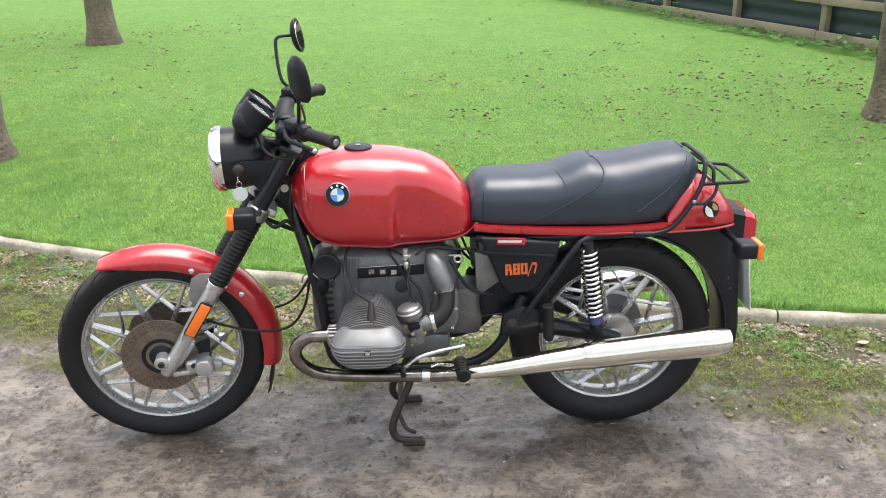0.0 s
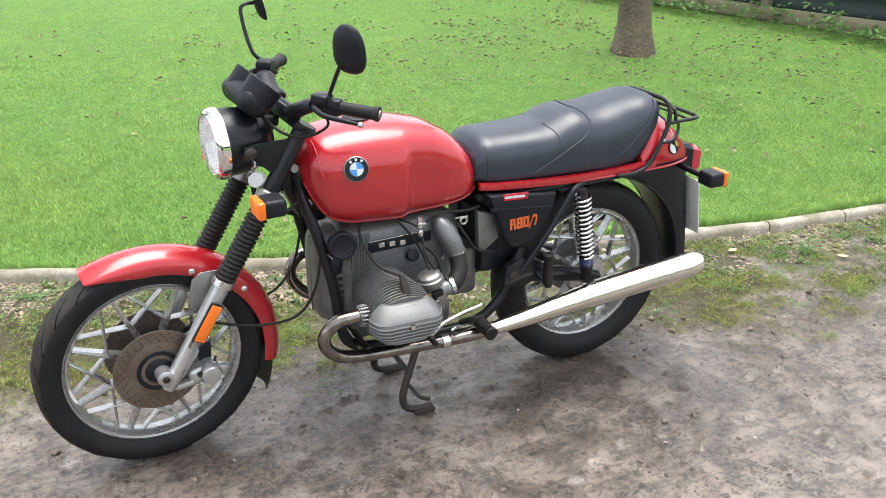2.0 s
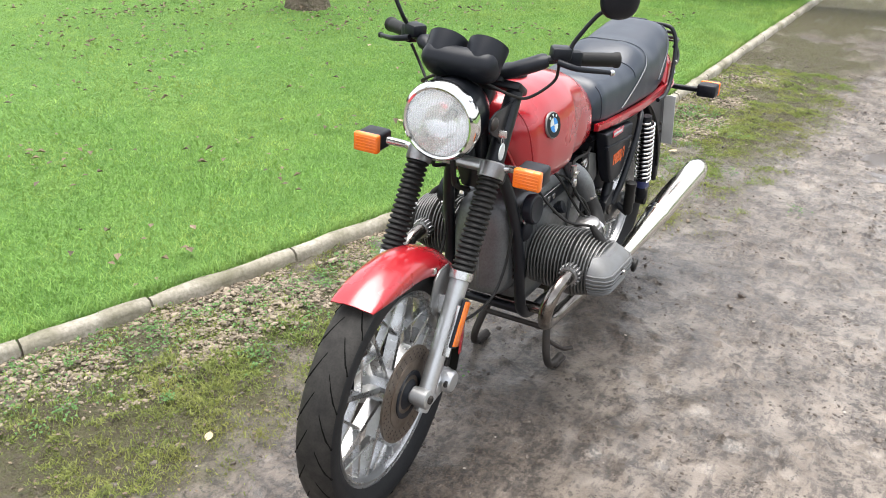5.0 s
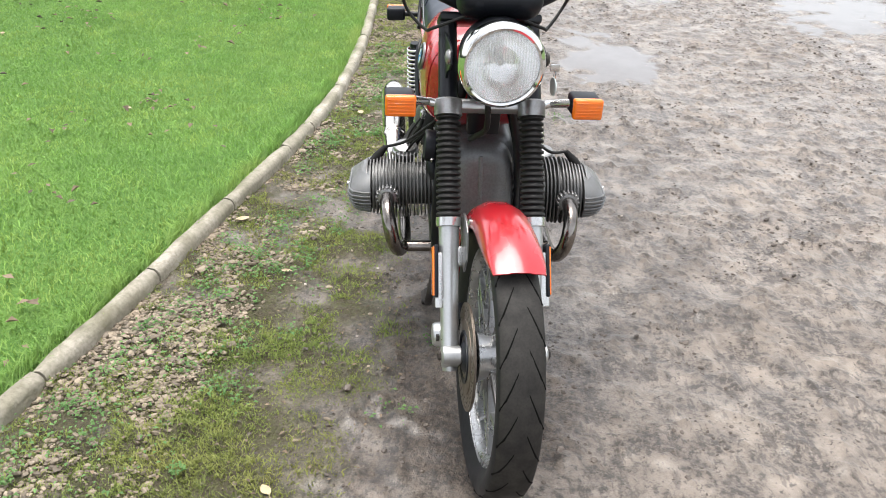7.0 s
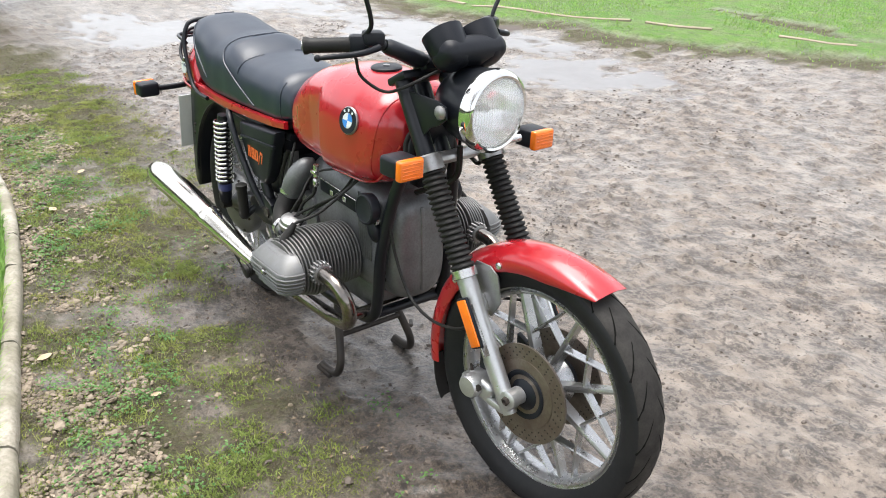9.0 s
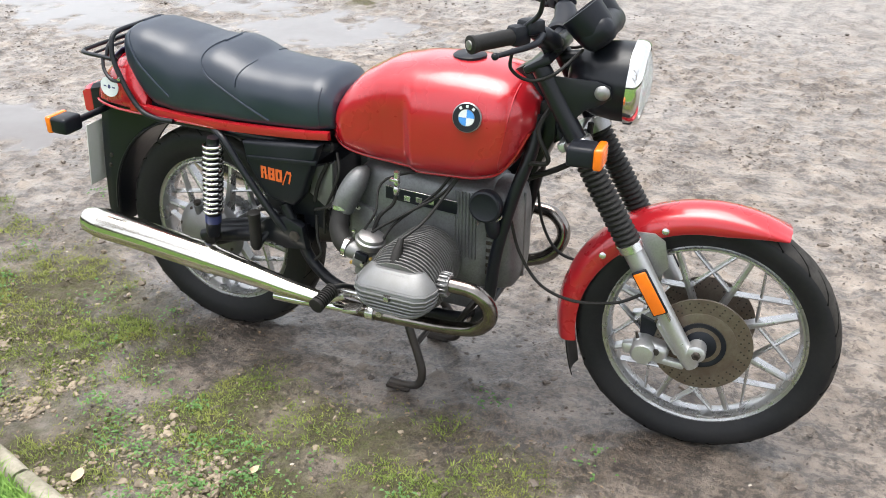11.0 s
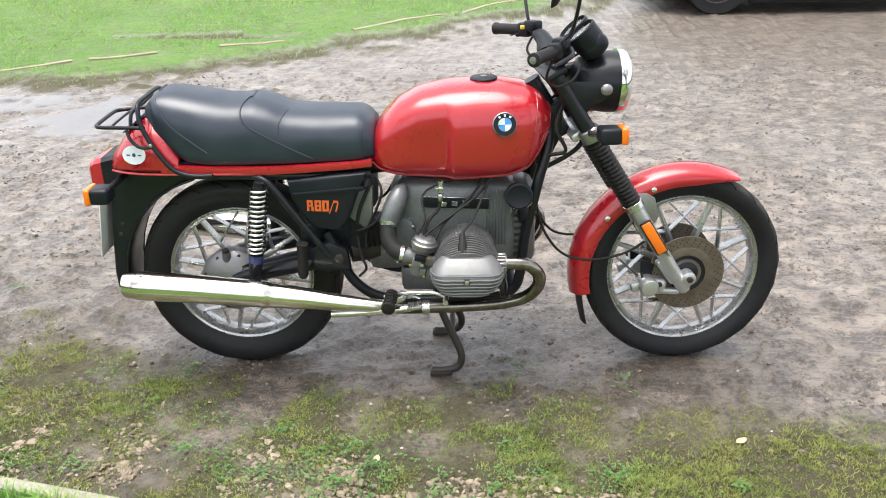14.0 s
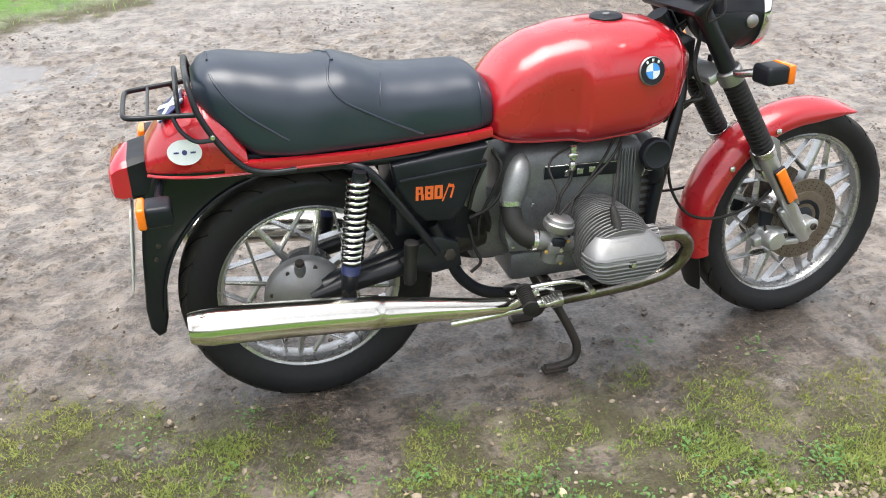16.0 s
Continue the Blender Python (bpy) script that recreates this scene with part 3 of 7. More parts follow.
# front fender: an arch with rolled sides
bm = BM()
rings = []
N = 40
for k in range(N + 1):
    a = radians(-12 + (118 + 12) * k / N)
    f = k / N
    taper = 1 - 0.12 * max(0, (f - 0.9) / 0.1) ** 2
    half_w = 0.063 * taper
    lip = 0.050 + 0.006 * math.sin(f * 3.1)
    if f > 0.80:
        lip -= 0.043 * ((f - 0.80) / 0.20) ** 1.5
    base = 0.352
    sec = []
    for j in range(15):
        u = -1 + 2 * j / 14
        ang = u * math.pi / 2
        y = half_w * math.copysign(abs(math.sin(ang)) ** 0.80, u)
        rad = base - lip * (1 - abs(math.cos(ang)) ** 0.72) + (0.004 if abs(u) < 0.2 else 0)
        sec.append((y, rad))
    ring = [FW + Vector((math.cos(a) * rad, y, math.sin(a) * rad)) for y, rad in sec]
    ring += [FW + Vector((math.cos(a) * (rad - 0.0035), y * 0.955, math.sin(a) * (rad - 0.0035))) for y, rad in sec[::-1]]
    rings.append(ring)
fender = part("front_fender", bridge(bm, rings), RED, bike, "glossy red front mudguard", STEER, 50)
for s in (-1, 1):
    for z, x in ((0.610, -0.622), (0.520, -0.485)):
        part("fender_bolt", revolve(BM(), [(0, 0.0085), (0.004, 0.0085), (0.006, 0.004)], (x, s * 0.0625, z), (0, s, 0.15), 14), POLISHED, fender, "bright dome bolt", STEER)
    stay = [(-0.625, 0.585), (-0.60, 0.602), (-0.555, 0.60), (-0.53, 0.565), (-0.56, 0.50), (-0.615, 0.475), (-0.64, 0.52)]
    part("fender_stay", slab(BM(), stay, s * 0.064, s * 0.069, 0.001), ALLOY, fender, "silver mudguard stay", STEER)
flap = BM()
rings = []
for k in range(7):
    f = k / 6
    x, z = -0.402 - 0.022 * f ** 1.5, 0.262 - 0.125 * f
    w = 0.054 * (1 - 0.25 * f ** 3)
    rings.append([Vector((x + 0.010 * (abs(u) ** 2) * -1, u * w, z)) for u in np.linspace(-1, 1, 9)] + [Vector((x - 0.003 - 0.010 * abs(u) ** 2, u * w, z)) for u in np.linspace(1, -1, 9)])
part("mud_flap", bridge(flap, rings), RUBBER, fender, "black rubber mud flap", STEER)


# fuel tank: lofted, with knee hollows
def tank_w(x, hgt=0.5):
    base = np.interp(x, (-0.305, -0.295, -0.27, -0.248, -0.16, -0.05, 0.0, 0.05, 0.14, 0.21, 0.235, 0.25), (0.075, 0.100, 0.128, 0.147, 0.160, 0.163, 0.161, 0.156, 0.147, 0.130, 0.112, 0.085))
    return float(base)


def tank_top(x):
    return float(np.interp(x, (-0.305, -0.29, -0.265, -0.235, -0.16, -0.08, 0.01, 0.10, 0.17, 0.216, 0.24, 0.25), (0.885, 0.917, 0.940, 0.955, 0.967, 0.969, 0.963, 0.944, 0.908, 0.860, 0.822, 0.795)))


def tank_low(x):
    return float(np.interp(x, (-0.305, -0.29, -0.265, -0.23, -0.17, -0.02, 0.10, 0.18, 0.235, 0.25), (0.84, 0.795, 0.742, 0.700, 0.682, 0.674, 0.680, 0.690, 0.710, 0.735)))


def smooth_fn(fn, x, h=0.016):
    return sum(fn(x + d * h) for d in (-1, -0.5, 0, 0.5, 1)) / 5


def knee(x, z):
    """The hollow for the knee: how much narrower the side is behind its crease."""
    a = min(max((x + 0.016) / 0.034, 0), 1)
    b = min(max((0.955 - z) / 0.17, 0), 1)
    back = min(max((0.20 - x) / 0.12, 0), 1)
    return 1 - 0.150 * (a * a * (3 - 2 * a)) * (b * b * (3 - 2 * b)) * (0.35 + 0.65 * back)


def tank_side(x, z):
    """Half the tank's width at x and z."""
    top, low, w = smooth_fn(tank_top, x), smooth_fn(tank_low, x), smooth_fn(tank_w, x)
    zc = low + 0.42 * (top - low)
    if z >= zc:
        q, e = (z - zc) / (top - zc), 2.75
    else:
        q, e = (zc - z) / (zc - low), 3.6
    q = min(q, 1.0)
    return w * knee(x, z) * (1 - q ** e) ** (1 / e)


bm = BM()
rings = []
xs = np.linspace(-0.305, 0.25, 112)
for x in xs:
    top, low, w = smooth_fn(tank_top, x), smooth_fn(tank_low, x), smooth_fn(tank_w, x)
    zc = low + 0.42 * (top - low)
    ring = []
    for j in range(64):
        a = 2 * math.pi * (j + 0.5) / 64
        ca, sa = math.cos(a), math.sin(a)
        e = 2.75 if sa > 0 else 3.6
        y = w * math.copysign(abs(ca) ** (2 / e), ca)
        z = zc + ((top - zc) if sa > 0 else (zc - low)) * math.copysign(abs(sa) ** (2 / e), sa)
        ring.append(Vector((x, y * knee(x, z), z)))
    rings.append(ring)
tank = part("fuel_tank", bridge(bm, rings), RED, bike, "glossy red teardrop fuel tank", None, 70)
seam = BM()
for s in (-1, 1):
    pts = []
    for f in np.linspace(0, 1, 60):
        x = -0.296 + 0.538 * f
        z = smooth_fn(tank_low, x) + 0.013
        pts.append(Vector((x, s * (tank_side(x, z) + 0.001), z)))
    tube(seam, pts, 0.0042, 8)
part("tank_seam", seam, RED, tank, "rolled lower seam")
for s in (-1, 1):
    crease = BM()
    pts = []
    for f in np.linspace(0, 1, 26):
        x = -0.262 + 0.030 * math.sin(f * math.pi * 0.5) * f
        z = 0.935 - 0.225 * f
        pts.append(Vector((x, s * (tank_side(x, z) + 0.0004), z)))
    tube(crease, pts, 0.0022, 6)
    part("tank_crease", crease, RED, tank, "")
cap = part("filler_cap", revolve(BM(), [(-0.006, 0.042), (0.004, 0.042), (0.007, 0.038), (0.007, 0.001)], (-0.105, 0, 0.968), (0.02, 0, 1), 36), PLASTIC, tank, "black flush filler cap")
part("cap_lock", revolve(BM(), [(0, 0.009), (0.003, 0.009), (0.004, 0.005)], (-0.105, 0, 0.975), (0.02, 0, 1), 16), ALLOY, tank, "")


def pie(bm, c, n, r0, r1, a0, a1, lift, steps=8):
    """A flat sector of a ring on a tilted disc."""
    n = n.normalized()
    u = Vector((-1, 0, 0)) if n.y < 0 else Vector((1, 0, 0))
    u = (u - n * u.dot(n)).normalized()
    v = n.cross(u)
    v = v if v.z > 0 else -v
    at = lambda r, a: c + n * lift + r * (math.cos(a) * u + math.sin(a) * v)
    out = [bm.verts.new(at(r1, a0 + (a1 - a0) * k / steps)) for k in range(steps + 1)]
    inn = [bm.verts.new(at(r0, a0 + (a1 - a0) * k / steps)) for k in range(steps + 1)] if r0 > 0 else [bm.verts.new(at(0, 0))]
    for k in range(steps):
        if r0 > 0:
            bm.faces.new((out[k], out[k + 1], inn[k + 1], inn[k]))
        else:
            bm.faces.new((out[k], out[k + 1], inn[0]))
    return bm


for s in (-1, 1):
    x, z = -0.163, 0.866
    y = s * (tank_side(x, z))
    e = 0.03
    n = Vector((-(tank_side(x + e, z) - tank_side(x - e, z)) / (2 * e), s, -(tank_side(x, z + e) - tank_side(x, z - e)) / (2 * e))).normalized()
    c = Vector((x, y, z)) + n * 0.0035
    badge = part("badge", revolve(BM(), [(-0.004, 0.036), (0.0, 0.036), (0.002, 0.034), (0.002, 0.001)], c, n, 40), ALLOY, bike, "round blue and white enamel badge")
    part("badge_ring", pie(BM(), c, n, 0.0205, 0.0335, 0, 2 * math.pi, 0.0034, 40), PLASTIC, badge, "black outer ring")
    q = BM()
    pie(q, c, n, 0, 0.0195, 0, math.pi / 2, 0.0040)
    pie(q, c, n, 0, 0.0195, math.pi, 1.5 * math.pi, 0.0040)
    part("badge_white", q, WHITE, badge, "")
    q = BM()
    pie(q, c, n, 0, 0.0195, math.pi / 2, math.pi, 0.0040)
    pie(q, c, n, 0, 0.0195, 1.5 * math.pi, 2 * math.pi, 0.0040)
    part("badge_blue", q, BLUE, badge, "")
    q = BM()
    for k in (-1, 0, 1):
        a = math.pi / 2 + k * 0.62
        pie(q, c, n, 0.0235, 0.0305, a - 0.12, a + 0.12, 0.0044, 3)
    part("badge_mark", q, WHITE, badge, "pale marks")

# seat
seat_topf = lambda x: float(np.interp(x, (0.232, 0.245, 0.278, 0.42, 0.505, 0.555, 0.60, 0.65, 0.70, 0.79, 0.87, 0.91, 0.935, 0.948), (0.845, 0.872, 0.889, 0.892, 0.900, 0.922, 0.936, 0.932, 0.932, 0.950, 0.962, 0.960, 0.944, 0.916)))
seat_lowf = lambda x: float(np.interp(x, (0.232, 0.30, 0.72, 0.82, 0.87, 0.91, 0.948), (0.750, 0.737, 0.730, 0.738, 0.784, 0.838, 0.885)))
seat_wf = lambda x: float(np.interp(x, (0.232, 0.245, 0.28, 0.45, 0.60, 0.75, 0.86, 0.92, 0.948), (0.105, 0.120, 0.132, 0.142, 0.150, 0.150, 0.138, 0.115, 0.075)))


def seat_side(x, z):
    top, low, w = smooth_fn(seat_topf, x, 0.012), smooth_fn(seat_lowf, x, 0.012), smooth_fn(seat_wf, x, 0.012)
    zc = low + 0.35 * (top - low)
    q, e = ((z - zc) / (top - zc), 2.9) if z >= zc else ((zc - z) / (zc - low), 4.5)
    return w * max(0.0, 1 - min(q, 1) ** e) ** (1 / e)


bm = BM()
rings = []
for x in np.linspace(0.232, 0.948, 90):
    top, low, w = smooth_fn(seat_topf, x, 0.012), smooth_fn(seat_lowf, x, 0.012), smooth_fn(seat_wf, x, 0.012)
    zc = low + 0.35 * (top - low)
    ring = []
    for j in range(48):
        a = 2 * math.pi * (j + 0.5) / 48
        ca, sa = math.cos(a), math.sin(a)
        e = 2.9 if sa > 0 else 4.5
        y = w * math.copysign(abs(ca) ** (2 / e), ca)
        z = zc + ((top - zc) if sa > 0 else (zc - low)) * math.copysign(abs(sa) ** (2 / e), sa)
        wrinkle = 0.0022 * noise.noise(Vector((x * 16, y * 10, z * 16)))
        ring.append(Vector((x, y + wrinkle * (1 if y > 0 else -1), z + wrinkle * 0.5)))
    rings.append(ring)
part("seat_base", box(BM(), (0.57, 0, 0.737), (0.60, 0.235, 0.036), 0.008), PLASTIC, bike, "black seat base")
seat = part("seat", bridge(bm, rings), VINYL, bike, "black vinyl dual seat with piping", None, 70)
PIPES = (
    ((0.612, 0.938), (0.632, 0.925), (0.636, 0.900), (0.610, 0.868), (0.560, 0.838), (0.500, 0.805), (0.420, 0.765)),
    ((0.905, 0.945), (0.895, 0.925), (0.870, 0.890), (0.835, 0.855), (0.780, 0.815), (0.745, 0.790)),
    ((0.500, 0.898), (0.512, 0.885), (0.520, 0.865), (0.520, 0.845)),
)
for k, line in enumerate(PIPES):
    for s in (-1, 1):
        bm = BM()
        pts = []
        for p in spline([(x, 0, z) for x, z in line], 8):
            top = smooth_fn(seat_topf, p.x, 0.012)
            z = min(p.z, top - 0.0005)
            pts.append(Vector((p.x, s * (seat_side(p.x, z) + 0.0006), z)))
        tube(bm, pts, 0.0030 if k < 2 else 0.0018, 6)
        part("piping", bm, VINYL, seat, "raised black seat piping")
    if k < 2:
        bm = BM()
        x = line[0][0]
        w = seat_side(x, smooth_fn(seat_topf, x, 0.012) - 0.0008)
        tube(bm, [Vector((x, w * u, smooth_fn(seat_topf, x, 0.012) - 0.0006 * abs(u) + 0.0005)) for u in np.linspace(-1, 1, 14)], 0.0030, 6)
        part("piping", bm, VINYL, seat, "raised black seat piping")

for s in (-1, 1):
    edge = [Vector((0.268, s * (seat_side(0.268, 0.752 + 0.0125 * k) + 0.0006), 0.752 + 0.0125 * k)) for k in range(10)]
    part("piping", tube(BM(), edge, 0.0022, 6), VINYL, seat, "raised black seat piping")

# tail cowl and side trim in red
bm = BM()
rings = []
for f in np.linspace(0, 1, 26):
    x = 0.845 + 0.235 * f
    top = float(np.interp(x, (0.845, 0.88, 0.93, 0.98, 1.03, 1.06, 1.08), (0.80, 0.880, 0.893, 0.873, 0.835, 0.800, 0.775)))
    low = 0.724
    w = float(np.interp(x, (0.845, 0.93, 1.0, 1.05, 1.08), (0.146, 0.142, 0.128, 0.108, 0.088)))
    ring = []
    for j in range(32):
        a = 2 * math.pi * (j + 0.5) / 32
        ca, sa = math.cos(a), math.sin(a)
        e = 2.3 if sa > 0 else 6
        zc = low + 0.18 * (top - low)
        ring.append(Vector((x, w * math.copysign(abs(ca) ** (2 / e), ca), zc + ((top - zc) if sa > 0 else (zc - low)) * math.copysign(abs(sa) ** (2 / e), sa))))
    rings.append(ring)
cowl = part("tail_cowl", bridge(bm, rings), RED, bike, "glossy red tail cowl with stickers", None, 50)
for s in (-1, 1):
    bm = BM()
    rings = []
    for f in np.linspace(0, 1, 24):
        x = 0.240 + 0.66 * f
        y = float(np.interp(x, (0.24, 0.3, 0.6, 0.9), (0.132, 0.142, 0.152, 0.147)))
        z = 0.744 - 0.014 * math.sin(f * math.pi * 0.85)
        h = 0.012 + 0.004 * f
        rings.append([Vector((x, s * (y - 0.012), z + h)), Vector((x, s * (y + 0.001), z + h * 0.8)), Vector((x, s * (y + 0.003), z)), Vector((x, s * (y + 0.001), z - h * 0.8)), Vector((x, s * (y - 0.012), z - h))])
    part("seat_trim", bridge(bm, rings), RED, bike, "red trim strip below the seat")
    pts = [Vector((x, s * y, 0.7235)) for x, y in ((0.60, 0.150), (0.80, 0.150), (0.93, 0.144), (1.0, 0.131), (1.05, 0.112), (1.078, 0.095))]
    part("trim_lip", tube(BM(), spline(pts, 5), 0.004, 8), RED, cowl)
# stickers on the cowl
cowl_n = lambda s: Vector((0.16, s * 0.97, 0.18)).normalized()
oval = BM()
for s, rx, rz in ((1, 0.040, 0.029),):
    n = cowl_n(s)
    u = Vector((1, -0.16 * s, 0)).normalized()
    v = n.cross(u)
    ring = [Vector((0.985, s * 0.1305, 0.783)) + math.cos(t) * rx * u + math.sin(t) * rz * v for t in np.linspace(0, 2 * math.pi, 33)[:-1]]
    bridge(oval, [ring, [p + n * 0.002 for p in ring]])
st = part("oval_sticker", oval, WHITE, bike, "pale oval sticker with dark print")
part("sticker_print", revolve(BM(), [(0, 0.006), (0.003, 0.006)], Vector((0.985, 0.1305, 0.783)), cowl_n(1), 16), NAVY, st)
for k in (-1, 1):
    pr = BM()
    box(pr, Vector((0.985 + 0.019 * k, 0.1325 - 0.003 * k, 0.783)), (0.012, 0.002, 0.004), 0, turn(-9, "Z"))
    part("sticker_print", pr, NAVY, st)
lft = part("round_sticker", revolve(BM(), [(0, 0.026), (0.002, 0.026)], Vector((0.985, -0.1300, 0.785)), cowl_n(-1), 28), PLASTIC, bike, "round black sticker with pale and gold shapes")
part("sticker_print", pie(BM(), Vector((0.985, -0.1305, 0.785)), cowl_n(-1), 0, 0.023, -1.9, 0.6, 0.0034, 10), WHITE, lft)
part("sticker_print", pie(BM(), Vector((0.985, -0.1305, 0.785)), cowl_n(-1), 0.006, 0.021, 1.7, 3.3, 0.0034, 10), BRASS, lft)
# flag sticker on the sloping top
fl = BM()
slope = turn(37, "Y")
box(fl, (1.003, 0.02, 0.8585), (0.075, 0.10, 0.004), 0.001, slope)
flag = part("flag_sticker", fl, NAVY, bike, "dark blue sticker with a white cross")
fl = BM()
for ang in (38, -38):
    box(fl, (1.0045, 0.02, 0.8605), (0.016, 0.115, 0.003), 0, slope @ turn(ang, "Z"))
part("flag_cross", fl, WHITE, flag)

# tail lamp
tl = BM()
rings = []
for x, w, z0, z1 in ((1.055, 0.075, 0.668, 0.766), (1.085, 0.078, 0.662, 0.764), (1.125, 0.078, 0.657, 0.755)):
    rings.append([Vector((x + 0.012 * (1 if zz > 0.7 else -1) * 0, y, zz)) for y, zz in ((-w, z0 + 0.012), (-w, z1 - 0.012), (-w + 0.014, z1), (w - 0.014, z1), (w, z1 - 0.012), (w, z0 + 0.012), (w - 0.014, z0), (-w + 0.014, z0))])
tail = part("tail_lamp", bridge(tl, rings), PLASTIC, bike, "black tail lamp with red lens")
tl = BM()
rings = []
for x, w, z0, z1 in ((1.125, 0.077, 0.656, 0.754), (1.148, 0.077, 0.654, 0.750), (1.166, 0.074, 0.660, 0.740), (1.173, 0.066, 0.670, 0.728)):
    rings.append([Vector((x, y, zz)) for y, zz in ((-w, z0 + 0.012), (-w, z1 - 0.012), (-w + 0.014, z1), (w - 0.014, z1), (w, z1 - 0.012), (w, z0 + 0.012), (w - 0.014, z0), (-w + 0.014, z0))])
part("lens", bridge(tl, rings), LENS, tail, "red tail lamp lens")
for s in (-1, 1):
    c = Vector((1.068, s * 0.248, 0.700))
    ob = indicator("rear_indicator", c, -1, None)
    part("stalk", tube(BM(), [c + Vector((-0.015, -s * 0.03, -0.002)), Vector((1.06, s * 0.15, 0.695)), Vector((1.05, s * 0.06, 0.70))], 0.010, 12), BLACK, ob)

# grab rail and luggage rack, black tube
for s in (-1, 1):
    rail = [(0.735, s * 0.160, 0.722), (0.80, s * 0.160, 0.723), (0.855, s * 0.158, 0.742), (0.905, s * 0.150, 0.800), (0.942, s * 0.140, 0.868), (0.954, s * 0.124, 0.915), (0.958, s * 0.094, 0.936), (0.960, 0, 0.938)]
    part("grab_rail", tube(BM(), spline(rail, 8), 0.0075, 10), BLACK, bike, "black tubular grab rail")
rack = BM()
pts = [(0.938, -0.135, 0.868), (1.02, -0.118, 0.866), (1.085, -0.105, 0.864), (1.108, -0.092, 0.864), (1.113, -0.06, 0.865), (1.113, 0.06, 0.865), (1.108, 0.092, 0.864), (1.085, 0.105, 0.864), (1.02, 0.118, 0.866), (0.938, 0.135, 0.868)]
tube(rack, spline(pts, 5), 0.0062, 10)
rk = part("luggage_rack", rack, BLACK, bike, "black tubular luggage rack")
part("cross_bar", tube(BM(), spline([(1.055, -0.110, 0.865), (1.055, 0, 0.867), (1.055, 0.110, 0.865)], 4), 0.0042, 8), BLACK, rk)
part("cross_bar", tube(BM(), spline([(0.985, -0.126, 0.867), (0.985, -0.118, 0.900), (0.985, -0.095, 0.910), (0.985, 0, 0.908), (0.985, 0.095, 0.905), (0.985, 0.122, 0.87)], 5), 0.0062, 8), BLACK, rk)
for s in (-1, 1):
    part("rack_strut", tube(BM(), spline([(0.915, s * 0.151, 0.812), (0.955, s * 0.148, 0.812), (0.985, s * 0.140, 0.835), (1.0, s * 0.124, 0.864)], 5), 0.0055, 8), BLACK, rk)
    part("rail_bolt", revolve(BM(), [(0, 0.006), (0.004, 0.006), (0.005, 0.003)], (0.918, s * 0.155, 0.82), (0, s, 0), 10), POLISHED, rk)

# rear mudguard, number plate
arc = lambda rad, a: (RW.x + rad * math.cos(radians(a)), RW.z + rad * math.sin(radians(a)))
poly = [(0.56, 0.716), (1.07, 0.722), (1.105, 0.665), (1.128, 0.52), (1.146, 0.36), (1.143, 0.305), (1.125, 0.280), (1.105, 0.288), (1.092, 0.33)]
poly += [arc(0.362, a) for a in (8, 18, 28, 38, 48, 58, 68, 78, 88, 98, 108, 116)]
poly += [(0.56, 0.66)]
guard = part("rear_fender", slab(BM(), poly, -0.078, 0.078, 0.012, 3), BLACK, bike, "glossy black rear mudguard")
for s in (-1, 1):
    rib = [(*arc(0.365, a)[:1], s * 0.080, arc(0.365, a)[1]) for a in (4, 16, 28, 40, 52, 64, 76)]
    part("fender_lip", tube(BM(), spline(rib, 4), 0.004, 8), BLACK, guard)
    for x, z in ((1.085, 0.535), (1.097, 0.50)):
        part("fender_bolt", revolve(BM(), [(0, 0.007), (0.004, 0.006), (0.005, 0.002)], (x, s * 0.078, z), (0, s, 0), 12), DARK, guard)
pl = BM()
box(pl, (1.150, 0, 0.535), (0.005, 0.225, 0.205), 0.002, turn(-8, "Y"))
plate = part("number_plate", pl, CREAM, bike, "pale number plate seen from its back")

# strokes of each printed character in a cell of 1 by 1: centre, size, slant in degrees
GLYPHS = {
    "R": (((0.17, 0.50), (0.34, 1.0), 0), ((0.50, 0.90), (0.60, 0.20), 0), ((0.72, 0.72), (0.32, 0.44), 0), ((0.52, 0.50), (0.60, 0.16), 0), ((0.82, 0.21), (0.36, 0.42), 0)),
    "8": (((0.18, 0.5), (0.36, 1.0), 0), ((0.82, 0.5), (0.36, 1.0), 0), ((0.5, 0.9), (0.5, 0.2), 0), ((0.5, 0.5), (0.5, 0.17), 0), ((0.5, 0.1), (0.5, 0.2), 0)),
    "0": (((0.18, 0.5), (0.36, 1.0), 0), ((0.82, 0.5), (0.36, 1.0), 0), ((0.5, 0.9), (0.5, 0.2), 0), ((0.5, 0.1), (0.5, 0.2), 0)),
    "/": (((0.5, 0.42), (0.26, 1.35), 20),),
    "7": (((0.5, 0.90), (1.0, 0.20), 0), ((0.66, 0.42), (0.40, 0.84), 14)),
}


def lettering(text, width, height, m, material, parent):
    """Heavy block characters printed flat, centred at m, x to the right and y up."""
    cell, x = [0.55 if ch in "/7" else 1.0 for ch in text], 0.0
    unit = width / (sum(cell) + 0.14 * (len(text) - 1))
    for ch, w in zip(text, cell):
        bm = BM()
        for k, ((cx, cy), (sx, sy), slant) in enumerate(GLYPHS[ch]):
            box(bm, (x + cx * w * unit - width / 2, (cy - 0.5) * height, 0.0002 * k), (sx * w * unit, sy * height, 0.0012), 0, turn(-slant, "Z"))
        part("printed_mark", bm, material, parent, "orange printed character", m)
        x += (w + 0.14) * unit


